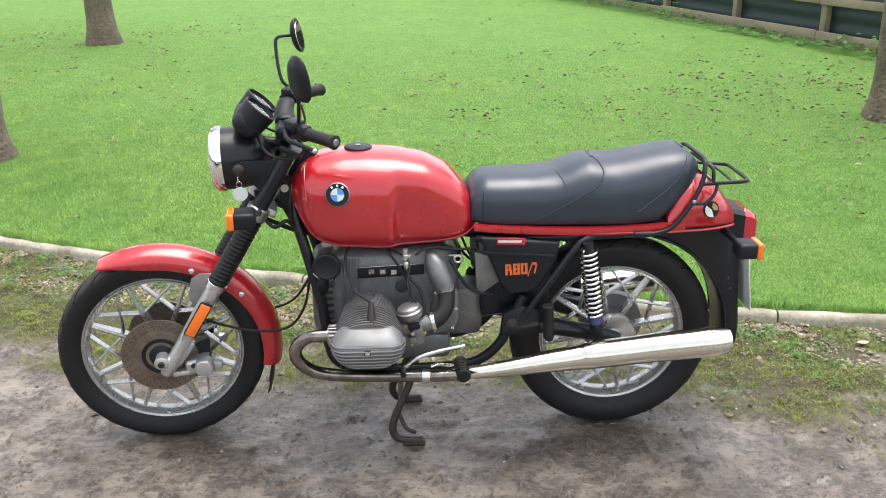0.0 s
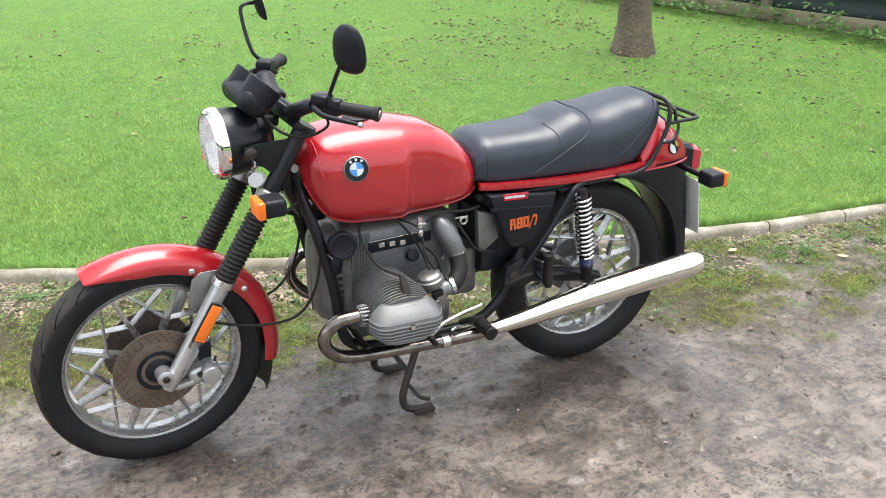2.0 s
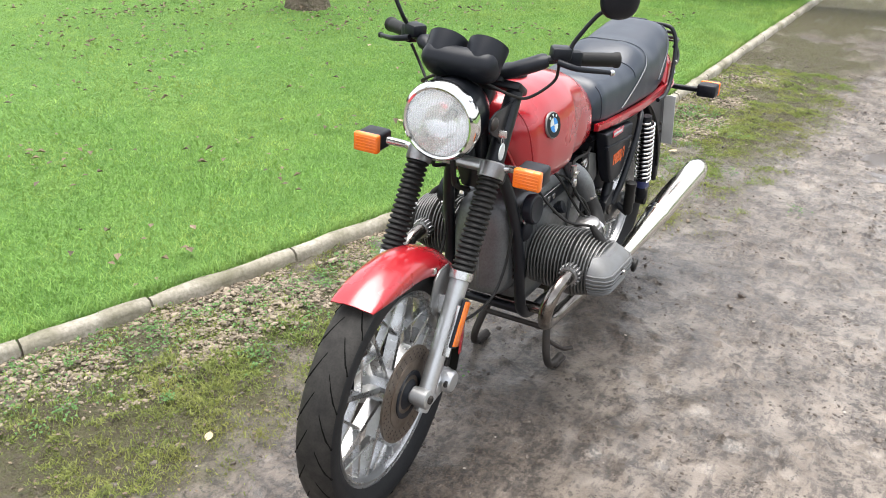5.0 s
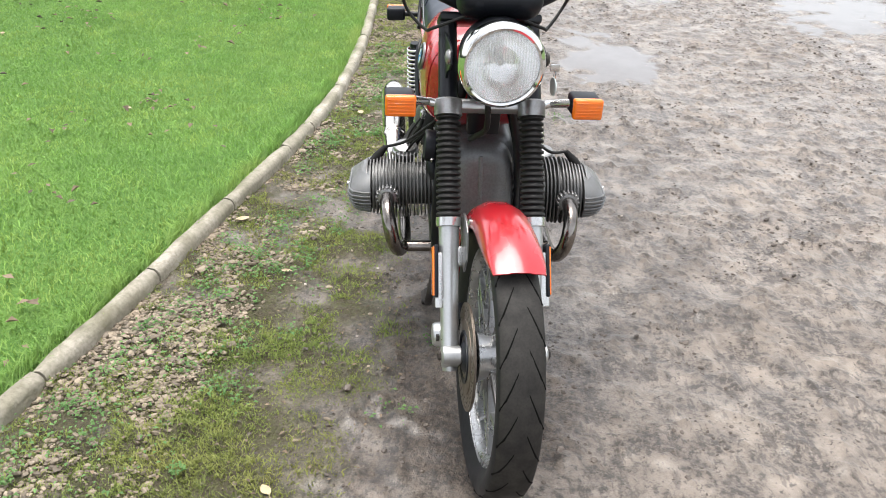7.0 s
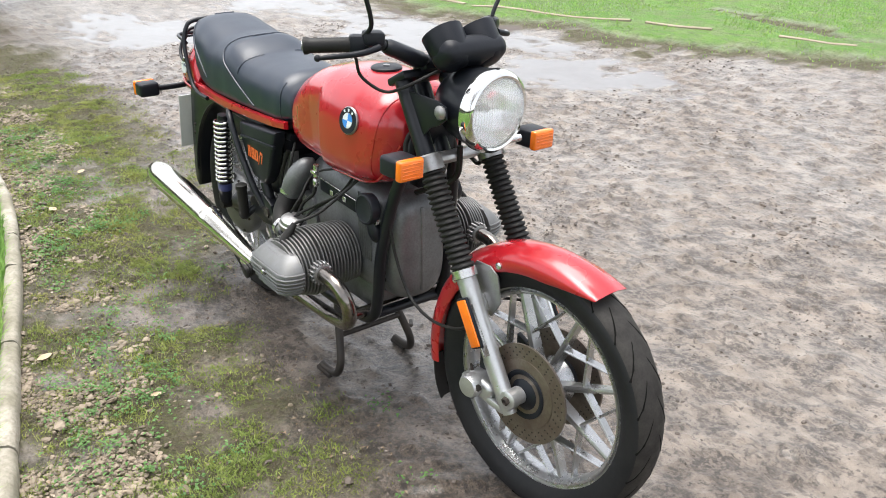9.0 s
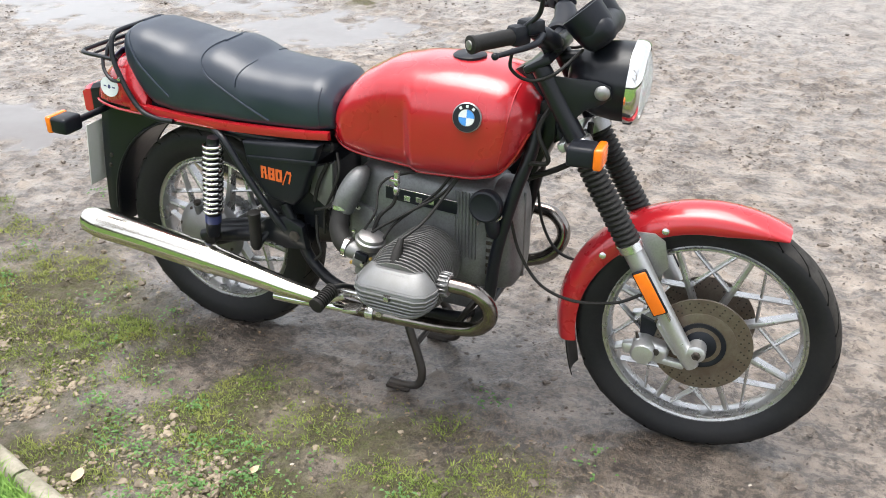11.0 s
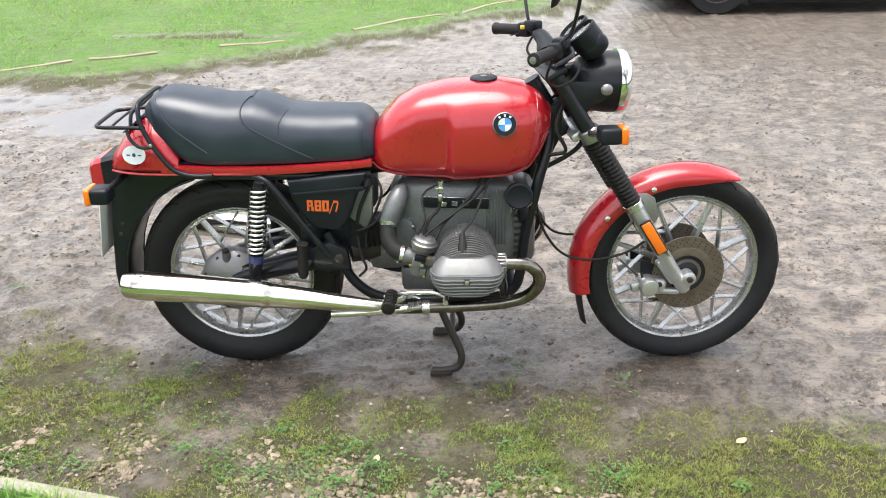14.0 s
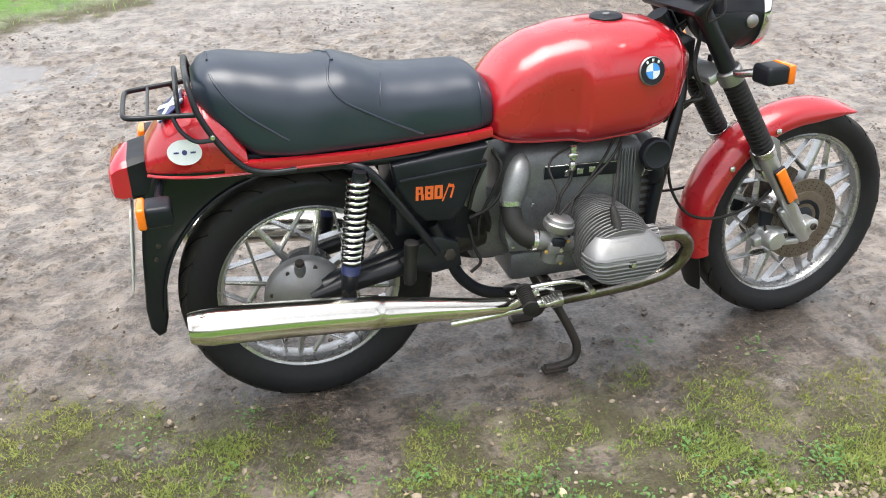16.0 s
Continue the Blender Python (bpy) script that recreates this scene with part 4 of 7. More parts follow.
# ---- engine: flat twin with finned barrels ----
blk = BM()
rings = []
for x, w, z0, z1 in ((-0.205, 0.088, 0.372, 0.640), (-0.195, 0.098, 0.358, 0.655), (-0.17, 0.102, 0.352, 0.664), (0.0, 0.104, 0.350, 0.668), (0.10, 0.104, 0.352, 0.672), (0.155, 0.100, 0.370, 0.668), (0.185, 0.090, 0.395, 0.645), (0.195, 0.078, 0.415, 0.625)):
    ring = []
    for j in range(36):
        a = 2 * math.pi * (j + 0.5) / 36
        ca, sa = math.cos(a), math.sin(a)
        e = 5 if sa < 0 else 4.2
        ring.append(Vector((x, w * math.copysign(abs(ca) ** (2 / e), ca), (z0 + z1) / 2 + (z1 - z0) / 2 * math.copysign(abs(sa) ** (2 / e), sa))))
    rings.append(ring)
block = part("engine_block", bridge(blk, rings), ENGINE, bike, "grey cast alloy engine block", None, 45)
# front cover with ridge and louvres
cov = BM()
rings = []
for x, w, z0, z1 in ((-0.195, 0.096, 0.345, 0.655), (-0.225, 0.094, 0.345, 0.655), (-0.250, 0.084, 0.355, 0.645), (-0.262, 0.066, 0.375, 0.625), (-0.266, 0.04, 0.40, 0.60)):
    ring = []
    for j in range(36):
        a = 2 * math.pi * (j + 0.5) / 36
        ca, sa = math.cos(a), math.sin(a)
        ring.append(Vector((x, w * math.copysign(abs(ca) ** (2 / 3.0), ca), (z0 + z1) / 2 + (z1 - z0) / 2 * math.copysign(abs(sa) ** (2 / 3.4), sa))))
    rings.append(ring)
box(cov, (-0.262, 0, 0.50), (0.014, 0.012, 0.25), 0.004)
cover = part("front_cover", bridge(cov, rings), ENGINE, bike, "grey timing cover with centre ridge", None, 50)
for s in (-1, 1):
    lou = BM()
    for k in range(7):
        box(lou, (-0.212, s * 0.0955, 0.42 + 0.022 * k), (0.034, 0.003, 0.011), 0.001, None, 1)
    part("louvre", lou, DARK, cover, "dark cooling louvres", kind="stuff")
    rib = BM()
    for k in range(7):
        box(rib, (-0.168 + 0.0095 * k, s * 0.1035, 0.55), (0.004, 0.006, 0.19), 0.0015, None, 1)
    part("side_rib", rib, ENGINE, block, "upright cooling ribs", kind="stuff")
    # nameplate strip with pale marks
    strip = part("nameplate", box(BM(), (-0.015, s * 0.1055, 0.600), (0.205, 0.004, 0.034), 0.0015, turn(-2.5, "Y")), PLASTIC, bike, "black nameplate strip with silver marks")
    for k in range(3):
        mk = BM()
        box(mk, (-0.075 + 0.034 * k - (0 if s < 0 else -0.03), s * 0.1082, 0.6005 - 0.0015 * k), (0.018, 0.002, 0.016), 0.0006, turn(-2.5, "Y"), 1)
        part("mark", mk, POLISHED, strip)
    part("strip_edge", box(BM(), (-0.015, s * 0.1056, 0.6185), (0.205, 0.0035, 0.003), 0.001, turn(-2.5, "Y"), 1), POLISHED, strip)
    # gearbox side cover and screws
    gb = BM()
    slab(gb, [(0.105, 0.385), (0.180, 0.392), (0.196, 0.44), (0.194, 0.53), (0.170, 0.560), (0.125, 0.545), (0.105, 0.47)], s * 0.095, s * 0.114, 0.006)
    gc = part("gearbox_cover", gb, ENGINE, bike, "cast alloy gearbox cover")
    for x, z in ((0.118, 0.40), (0.174, 0.405), (0.186, 0.47), (0.168, 0.545), (0.122, 0.525)):
        part("screw", revolve(BM(), [(0, 0.006), (0.003, 0.006), (0.004, 0.003)], (x, s * 0.114, z), (0, s, 0), 8), POLISHED, gc)
    # barrel, head and rocker cover
    cx = -0.086 if s < 0 else -0.046
    cz = 0.452

    def fin_ring(y, hw, hh, e=3.2, n=32, up=0.0):
        out = []
        for j in range(n):
            a = 2 * math.pi * (j + 0.5) / n
            ca, sa = math.cos(a), math.sin(a)
            e = 2.05 if sa > 0 else 2.8
            out.append(Vector((cx + hw * math.copysign(abs(ca) ** (2 / e), ca), s * y, cz + up + hh * math.copysign(abs(sa) ** (2 / e), sa))))
        return out

    bar = part("cylinder_barrel", revolve(BM(), [(0.09, 0.062), (0.30, 0.060)], (cx, 0, cz), (0, s, 0), 32), FINS, bike, "grey finned cylinder barrel")
    for k in range(12):
        y = 0.112 + 0.0107 * k
        f = k / 11
        bm = BM()
        hw, hh = 0.086 + 0.010 * f, 0.082 + 0.010 * f
        bridge(bm, [fin_ring(y, hw, hh), fin_ring(y + 0.0018, hw + 0.001, hh + 0.001), fin_ring(y + 0.0036, hw, hh)])
        part("fin", bm, FINS, bar, "", None, 60)
    head = BM()
    bridge(head, [fin_ring(0.238, 0.075, 0.070, 4), fin_ring(0.30, 0.085, 0.066, 4)])
    hd = part("cylinder_head", head, FINS, bike, "grey finned cylinder head")
    for k in range(8):
        y = 0.244 + 0.0098 * k
        bm = BM()
        hw, hh = 0.100 - 0.0011 * k, 0.092 - 0.0032 * k
        bridge(bm, [fin_ring(y, hw, hh, 3.6), fin_ring(y + 0.002, hw + 0.001, hh + 0.001, 3.6), fin_ring(y + 0.0042, hw, hh, 3.6)])
        part("fin", bm, FINS, hd, "", None, 60)
    def contour(z, out=0.0, inset=0.0, back=0.303):
        """The cover's outline at one height, from back edge round its face."""
        wx = float(np.interp(z, (-0.066, -0.05, -0.025, 0.0, 0.015, 0.035, 0.056), (0.060, 0.082, 0.100, 0.106, 0.106, 0.096, 0.074))) + out - inset
        yo = float(np.interp(z, (-0.066, -0.05, -0.02, 0.0, 0.012, 0.034, 0.056), (0.338, 0.354, 0.364, 0.367, 0.366, 0.350, 0.328))) + out
        y1, c = max(back + 0.002, yo - 0.042), 0.034
        return [Vector((cx + qx, s * qy, cz + z)) for qx, qy in ((-wx, back), (-wx, y1), (-wx + c * 0.35, yo - 0.012), (-wx + c, yo), (wx - c, yo), (wx - c * 0.35, yo - 0.012), (wx, y1), (wx, back))]

    rc = bridge(BM(), [contour(z) for z in (-0.066, -0.060, -0.05, -0.035, -0.02, 0.0, 0.012, 0.02, 0.034, 0.046, 0.056)])
    rocker = part("rocker_cover", rc, ROCKER, bike, "ribbed silver rocker cover", None, 32)
    for k in range(7):
        part("cover_rib", tube(BM(), contour(-0.056 + 0.0120 * k, 0.0014), 0.0030, 6), ROCKER, rocker)
    face = BM()
    bridge(face, [[p for p in contour(z, 0.0016, 0.014)[2:6]] + [p - Vector((0, s * 0.012, 0.004)) for p in contour(z, 0.0016, 0.014)[5:1:-1]] for z in (0.0205, 0.027, 0.036, 0.044, 0.050)])
    part("cover_face", face, ROCKER, rocker, "smooth bright upper face", None, 25)
    part("cover_nut", box(BM(), (cx, s * 0.367, cz + 0.0), (0.020, 0.006, 0.018), 0.002), DARK, rocker, "dark centre plate")
    part("cover_bolt", revolve(BM(), [(0, 0.007), (0.006, 0.007), (0.007, 0.004)], (cx, s * 0.3695, cz), (0, s, 0), 10), POLISHED, rocker)
    # spark plug cap and lead
    cap_at = Vector((cx + 0.012, s * 0.285, cz + 0.082))
    part("plug_cap", tube(BM(), [cap_at + Vector((0, s * 0.02, -0.03)), cap_at, cap_at + Vector((0, -s * 0.025, 0.028))], [0.014, 0.013, 0.008], 12), RUBBER, hd, "dark brown plug cap")
    lead = [cap_at + Vector((0, -s * 0.025, 0.028)), Vector((cx - 0.04, s * 0.20, 0.585)), Vector((cx - 0.065, s * 0.128, 0.66)), Vector((cx - 0.03, s * 0.08, 0.71))]
    if s > 0:
        lead = [cap_at + Vector((0, -0.025, 0.028)), Vector((cx - 0.022, 0.205, 0.590)), Vector((cx - 0.052, 0.150, 0.640)), Vector((cx - 0.085, 0.09, 0.70))]
    part("plug_lead", tube(BM(), spline(lead, 6), 0.0042, 8), RUBBER, hd)
    # finned exhaust nut and header pipe
    nut = Vector((cx - 0.105, s * 0.255, cz + 0.006))
    nb = BM()
    revolve(nb, [(-0.014, 0.024), (0.014, 0.026), (0.016, 0.020)], nut, (-1, 0, 0), 20)
    en = part("exhaust_nut", nb, ALLOY, bike, "finned silver exhaust nut")
    for k in range(16):
        a = 2 * math.pi * k / 16
        part("nut_fin", box(BM(), nut + Vector((0, math.cos(a) * 0.028, math.sin(a) * 0.028)), (0.024, 0.006, 0.009), 0.0015, turn(math.degrees(a) - 90, "X"), 1), ALLOY, en)
    off = 0 if s < 0 else 0.038
    pipe = [nut, nut + Vector((-0.03, 0, 0.001)), (-0.268 + off, s * 0.252, 0.452), (-0.302 + off, s * 0.245, 0.415), (-0.300 + off, s * 0.235, 0.368), (-0.262 + off, s * 0.222, 0.325), (-0.20 + off, s * 0.212, 0.303), (-0.10, s * 0.208, 0.294), (0.05, s * 0.212, 0.290), (0.16, s * 0.220, 0.293), (0.235, s * 0.232, 0.306)]
    part("header_pipe", tube(BM(), spline(pipe, 7), 0.0195, 18), HEADER, bike, "heat-stained chrome exhaust header", None, 60)
    part("pipe_clamp", revolve(BM(), [(-0.012, 0.0195), (-0.012, 0.0225), (0.012, 0.0225), (0.012, 0.0195)], (0.085, s * 0.214, 0.2895), (1, 0, 0), 20), POLISHED, bike, "bright exhaust clamp")
    # silencer
    axis = [(0.215, 0.228, 0.303, 0.0205), (0.25, 0.234, 0.309, 0.0215), (0.33, 0.240, 0.321, 0.0255), (0.45, 0.246, 0.342, 0.0330), (0.56, 0.250, 0.358, 0.0395), (0.575, 0.2505, 0.3605, 0.0400), (0.578, 0.2506, 0.361, 0.0425), (0.60, 0.251, 0.364, 0.0430), (0.80, 0.256, 0.386, 0.0450), (0.965, 0.260, 0.401, 0.0460), (0.985, 0.2605, 0.402, 0.0455), (1.028, 0.261, 0.405, 0.0385), (1.036, 0.261, 0.4055, 0.0340), (1.030, 0.261, 0.405, 0.0280), (0.98, 0.26, 0.402, 0.026)]
    muf = BM()
    tube(muf, [(x, s * y, z) for x, y, z, r in axis], [r for x, y, z, r in axis], 36)
    muffler = part("silencer", muf, SILENCER, bike, "long tapered chrome silencer", None, 45)
    part("seam_ring", tube(BM(), [(0.9655, s * 0.260, 0.401), (0.969, s * 0.260, 0.4013)], 0.0464, 36), SILENCER, muffler)
    # carburettor, elbow, intake dome
    kx = 0.050 if s < 0 else 0.095
    cb = BM()
    revolve(cb, [(0.400, 0.012), (0.405, 0.026), (0.435, 0.028), (0.44, 0.022), (0.45, 0.024), (0.495, 0.026)], (kx, s * 0.205, 0), (0, 0, 1), 20)
    revolve(cb, [(-0.075, 0.022), (-0.03, 0.023), (0.03, 0.024), (0.055, 0.026)], (kx, s * 0.205, 0.458), (1, 0, 0), 18)
    box(cb, (kx + 0.012, s * 0.232, 0.452), (0.03, 0.02, 0.03), 0.005)
    box(cb, (kx - 0.012, s * 0.23, 0.425), (0.02, 0.018, 0.022), 0.004)
    lean = Matrix.Translation((kx, 0, 0.458)) @ Matrix.Rotation(radians(-13), 4, "Y") @ Matrix.Translation((-kx, 0, -0.458))
    carb = part("carburettor", cb, ROCKER, bike, "grey alloy carburettor with brass screws", lean)
    part("dome", revolve(BM(), [(0.492, 0.036), (0.500, 0.041), (0.512, 0.041), (0.515, 0.037), (0.524, 0.035), (0.529, 0.028), (0.530, 0.001)], (kx, s * 0.205, 0), (0, 0, 1), 28), ALLOY, carb, "dull silver carburettor dome", lean)
    for qx, qz in ((-0.022, 0.475), (0.030, 0.440), (-0.018, 0.412)):
        part("carb_screw", revolve(BM(), [(0, 0.0045), (0.006, 0.0045), (0.007, 0.002)], (kx + qx, s * 0.232, qz), (0, s, 0), 8), BRASS, carb, "small brass screw", lean)
    part("fuel_union", tube(BM(), [(kx - 0.005, s * 0.225, 0.452), (kx - 0.005, s * 0.246, 0.452)], 0.006, 8), POLISHED, carb, "", lean)
    part("throttle_body", box(BM(), (kx + 0.004, s * 0.236, 0.470), (0.036, 0.014, 0.022), 0.004), PLASTIC, carb, "black throttle linkage", lean)
    for x in (kx - 0.052, kx + 0.062):
        part("hose_clip", revolve(BM(), [(-0.006, 0.0255), (-0.006, 0.029), (0.006, 0.029), (0.006, 0.0255)], (x, s * 0.205, 0.458), (1, 0, 0), 20), POLISHED, carb, "bright hose clip", lean)
    elbow = [(kx + 0.05, s * 0.205, 0.470), (kx + 0.078, s * 0.198, 0.482), (kx + 0.099, s * 0.180, 0.508), (kx + 0.103, s * 0.160, 0.538), (kx + 0.101, s * 0.15, 0.558)]
    part("intake_elbow", tube(BM(), spline(elbow, 5), 0.0265, 18), RUBBER, bike, "black rubber intake elbow")
    part("hose_clip", revolve(BM(), [(-0.006, 0.028), (-0.006, 0.031), (0.006, 0.031), (0.006, 0.028)], (kx + 0.101, s * 0.149, 0.560), (0, -0.2, 1), 20), POLISHED, bike, "bright hose clip")
    dome = [(kx + 0.101, s * 0.149, 0.552), (kx + 0.090, s * 0.143, 0.583), (kx + 0.077, s * 0.131, 0.614), (kx + 0.064, s * 0.113, 0.641), (kx + 0.052, s * 0.09, 0.658)]
    part("intake_dome", tube(BM(), spline(dome, 4), [0.030, 0.0305, 0.031, 0.032, 0.0325, 0.033, 0.033, 0.033, 0.0325, 0.032, 0.031, 0.029, 0.027, 0.024, 0.020, 0.015, 0.009], 18), ENGINE, bike, "cast alloy intake dome")
    # fuel tap and hose
    tap = BM()
    tube(tap, [(0.030, s * 0.150, 0.690), (0.030, s * 0.151, 0.655)], 0.0085, 10)
    box(tap, (0.034, s * 0.156, 0.668), (0.026, 0.012, 0.010), 0.003)
    revolve(tap, [(0.625, 0.006), (0.63, 0.009), (0.645, 0.009), (0.65, 0.006)], (0.032, s * 0.152, 0), (0, 0, 1), 10)
    pt = part("fuel_tap", tap, POLISHED, bike, "bright metal fuel tap")
    part("fuel_hose", tube(BM(), spline([(0.032, s * 0.152, 0.63), (0.040, s * 0.158, 0.60), (0.072, s * 0.175, 0.565), (0.085, s * 0.195, 0.51), (0.070, s * 0.21, 0.475)], 6), 0.0052, 8), RUBBER, pt, "black fuel hose")
    part("throttle_cable", tube(BM(), spline([(kx + 0.01, s * 0.20, 0.53), (kx - 0.015, s * 0.18, 0.58), (kx - 0.02, s * 0.12, 0.65), (-0.12, s * 0.07, 0.70)], 6), 0.0035, 8), RUBBER, carb)
    # round horn with its stem beside the frame tube
    hn = BM()
    revolve(hn, [(-0.022, 0.028), (-0.012, 0.041), (0.008, 0.043), (0.014, 0.041), (0.016, 0.036), (0.014, 0.032), (0.014, 0.001)], (-0.208, s * 0.134, 0.634), (0.0, s, 0.08), 28)
    tube(hn, spline([(-0.214, s * 0.128, 0.605), (-0.224, s * 0.125, 0.575), (-0.222, s * 0.112, 0.54)], 5), [0.016, 0.016, 0.017, 0.018, 0.019, 0.02, 0.02, 0.019, 0.018, 0.015, 0.01], 12)
    horn = part("horn", hn, PLASTIC, bike, "round black horn")
    hook = [(-0.208 + 0.047 * math.cos(a), s * 0.130, 0.634 + 0.047 * math.sin(a)) for a in np.linspace(math.pi + 0.5, math.pi * 1.5 + 0.5, 8)]
    part("horn_bracket", tube(BM(), hook + [(-0.182, s * 0.122, 0.572)], 0.0042, 8), POLISHED, horn, "bright curved horn bracket")
    # lower frame: downtube, sill tube, diagonal rear tubes
    down = [(-0.300, s * 0.045, 0.86), (-0.300, s * 0.070, 0.78), (-0.268, s * 0.098, 0.66), (-0.232, s * 0.112, 0.50), (-0.215, s * 0.115, 0.36), (-0.19, s * 0.115, 0.300), (-0.12, s * 0.115, 0.272), (0.10, s * 0.118, 0.268), (0.24, s * 0.122, 0.285), (0.32, s * 0.125, 0.345), (0.36, s * 0.128, 0.43), (0.40, s * 0.130, 0.52)]
    part("frame_tube", tube(BM(), spline(down, 6), 0.0165, 14), BLACK, bike, "black frame tube")
    diag = [(0.610, s * 0.140, 0.712), (0.562, s * 0.160, 0.695), (0.500, s * 0.166, 0.610), (0.430, s * 0.160, 0.505), (0.392, s * 0.148, 0.445)]
    part("subframe_tube", tube(BM(), spline(diag, 6), 0.0105, 12), BLACK, bike, "black rear frame tube")
    part("subframe_rail", tube(BM(), spline([(0.25, s * 0.10, 0.700), (0.45, s * 0.12, 0.705), (0.60, s * 0.125, 0.708), (0.85, s * 0.118, 0.712)], 5), 0.013, 12), BLACK, bike, "black seat rail")
    pv = [(0.325, 0.395), (0.40, 0.385), (0.475, 0.405), (0.495, 0.440), (0.455, 0.470), (0.39, 0.490), (0.335, 0.465)]
    piv = part("pivot_plate", slab(BM(), pv, s * 0.118, s * 0.150, 0.008), BLACK, bike, "black swing arm pivot plate")
    part("pivot_bolt", revolve(BM(), [(0, 0.017), (0.006, 0.017), (0.008, 0.010)], (0.36, s * 0.150, 0.435), (0, s, 0), 6), DARK, piv, "", None, 20)
    part("swing_arm", tube(BM(), [(0.34, s * 0.10, 0.425), (0.50, s * 0.112, 0.400), (0.64, s * 0.112, 0.372), (0.72, s * 0.108, 0.345)], [0.030, 0.028, 0.026, 0.022], 16), BLACK, bike, "black swing arm")
    # rear shock
    p0, p1 = Vector((0.587, s * 0.175, 0.704)), Vector((0.634, s * 0.172, 0.385))
    d = (p1 - p0).normalized()
    sh = BM()
    tube(sh, [p0, p0 + d * 0.02, p0 + d * 0.2, p0 + d * 0.235, p0 + d * 0.24, p1 - d * 0.02, p1], [0.016, 0.018, 0.018, 0.018, 0.023, 0.021, 0.016], 18)
    shock = part("rear_shock", sh, BLACK, bike, "rear shock with chrome coil spring")
    side = d.orthogonal().normalized()
    up = d.cross(side)
    coil = []
    turns = 14
    for k in range(turns * 14 + 1):
        f = k / (turns * 14)
        a = 2 * math.pi * turns * f
        coil.append(p0 + d * (0.018 + 0.222 * f) + 0.0265 * (math.cos(a) * side + math.sin(a) * up))
    part("spring", tube(BM(), coil, 0.0044, 7), CHROME, shock, "chrome coil spring", None, 60)
    part("shock_band", tube(BM(), [p0 + d * 0.243, p0 + d * 0.268], 0.0240, 18), NAVY, shock, "dark blue band")
    part("shock_eye", revolve(BM(), [(-0.016, 0.018), (0.016, 0.018)], p1, (0, 1, 0), 18), RUBBER, shock)
    # passenger peg, folded up
    pg = BM()
    prof = []
    for k in range(10):
        prof += [(0.012 + 0.009 * k, 0.0175), (0.018 + 0.009 * k, 0.0162)]
    revolve(pg, [(0, 0.012), *prof, (0.104, 0.019), (0.118, 0.0185), (0.120, 0.012)], (0.476, s * 0.178, 0.385), (-0.06, 0.05 * s, 1), 16)
    part("passenger_peg", pg, RUBBER, bike, "folded black rubber passenger peg", None, 60)
    part("peg_bracket", tube(BM(), [(0.455, s * 0.14, 0.425), (0.478, s * 0.165, 0.395), (0.478, s * 0.18, 0.385)], 0.012, 10), BLACK, bike)
    # rider footrest
    prof = [(0.0, 0.013), (0.006, 0.021)]
    for k in range(8):
        prof += [(0.010 + 0.008 * k, 0.0205), (0.0135 + 0.008 * k, 0.0205), (0.0145 + 0.008 * k, 0.0165), (0.0170 + 0.008 * k, 0.0165)]
    prof += [(0.075, 0.0215), (0.084, 0.0215), (0.086, 0.016)]
    fr = part("foot_peg", revolve(BM(), prof, (0.188, s * 0.235, 0.352), (0.10, s, -0.16), 16), RUBBER, bike, "black rubber foot peg", None, 60)
    part("peg_arm", tube(BM(), [(0.19, s * 0.118, 0.285), (0.19, s * 0.19, 0.330), (0.188, s * 0.24, 0.352)], 0.012, 10), BLACK, fr)
    part("peg_bolt", revolve(BM(), [(0, 0.010), (0.012, 0.010)], (0.196, s * 0.215, 0.335), (0, s, 0), 6), POLISHED, fr)
    lever = [(0.205, s * 0.225, 0.395), (0.13, s * 0.240, 0.388), (0.06, s * 0.250, 0.372), (0.015, s * 0.255, 0.340)] if s < 0 else [(0.215, s * 0.215, 0.330), (0.14, s * 0.235, 0.352), (0.06, s * 0.245, 0.356), (0.02, s * 0.250, 0.345)]
    lv = part("gear_lever" if s < 0 else "brake_pedal", tube(BM(), spline(lever, 5), 0.0068, 10), POLISHED, bike, "bright metal foot lever")
    part("lever_pad", tube(BM(), [Vector(lever[-1]), Vector(lever[-1]) + Vector((0, s * 0.045, 0))], 0.009, 10), RUBBER if s < 0 else POLISHED, lv)
    part("linkage", tube(BM(), [(0.19, s * 0.20, 0.315), (0.12, s * 0.225, 0.335), (0.10, s * 0.23, 0.33)], 0.0052, 8), POLISHED, lv)
    # side cover with orange marks
    sc = [(0.258, 0.722), (0.37, 0.713), (0.505, 0.700), (0.496, 0.640), (0.452, 0.565), (0.425, 0.540), (0.352, 0.532), (0.322, 0.565), (0.292, 0.640)]
    cv = part("side_cover", slab(BM(), sc, s * 0.115, s * 0.158, 0.010, 3), PLASTIC, bike, "black side cover with orange marks")
    part("cover_lip", slab(BM(), [(0.266, 0.668), (0.49, 0.652), (0.488, 0.662), (0.265, 0.680)], s * 0.150, s * 0.164, 0.003), PLASTIC, cv)
    axes = Matrix(((-s, 0, 0), (0, 0, s), (0, 1, 0))).to_4x4()
    lettering("R80/7", 0.098, 0.036, Matrix.Translation((0.385 if s < 0 else 0.399, s * 0.1588, 0.618)) @ axes @ Matrix.Rotation(radians(2.5) * -s, 4, "Z"), DECAL, cv)
    # battery panel between engine and side cover
    part("battery_panel", slab(BM(), [(0.245, 0.660), (0.305, 0.640), (0.325, 0.560), (0.265, 0.515), (0.250, 0.540)], s * 0.086, s * 0.112, 0.004), ROCKER, bike, "grey battery side panel")
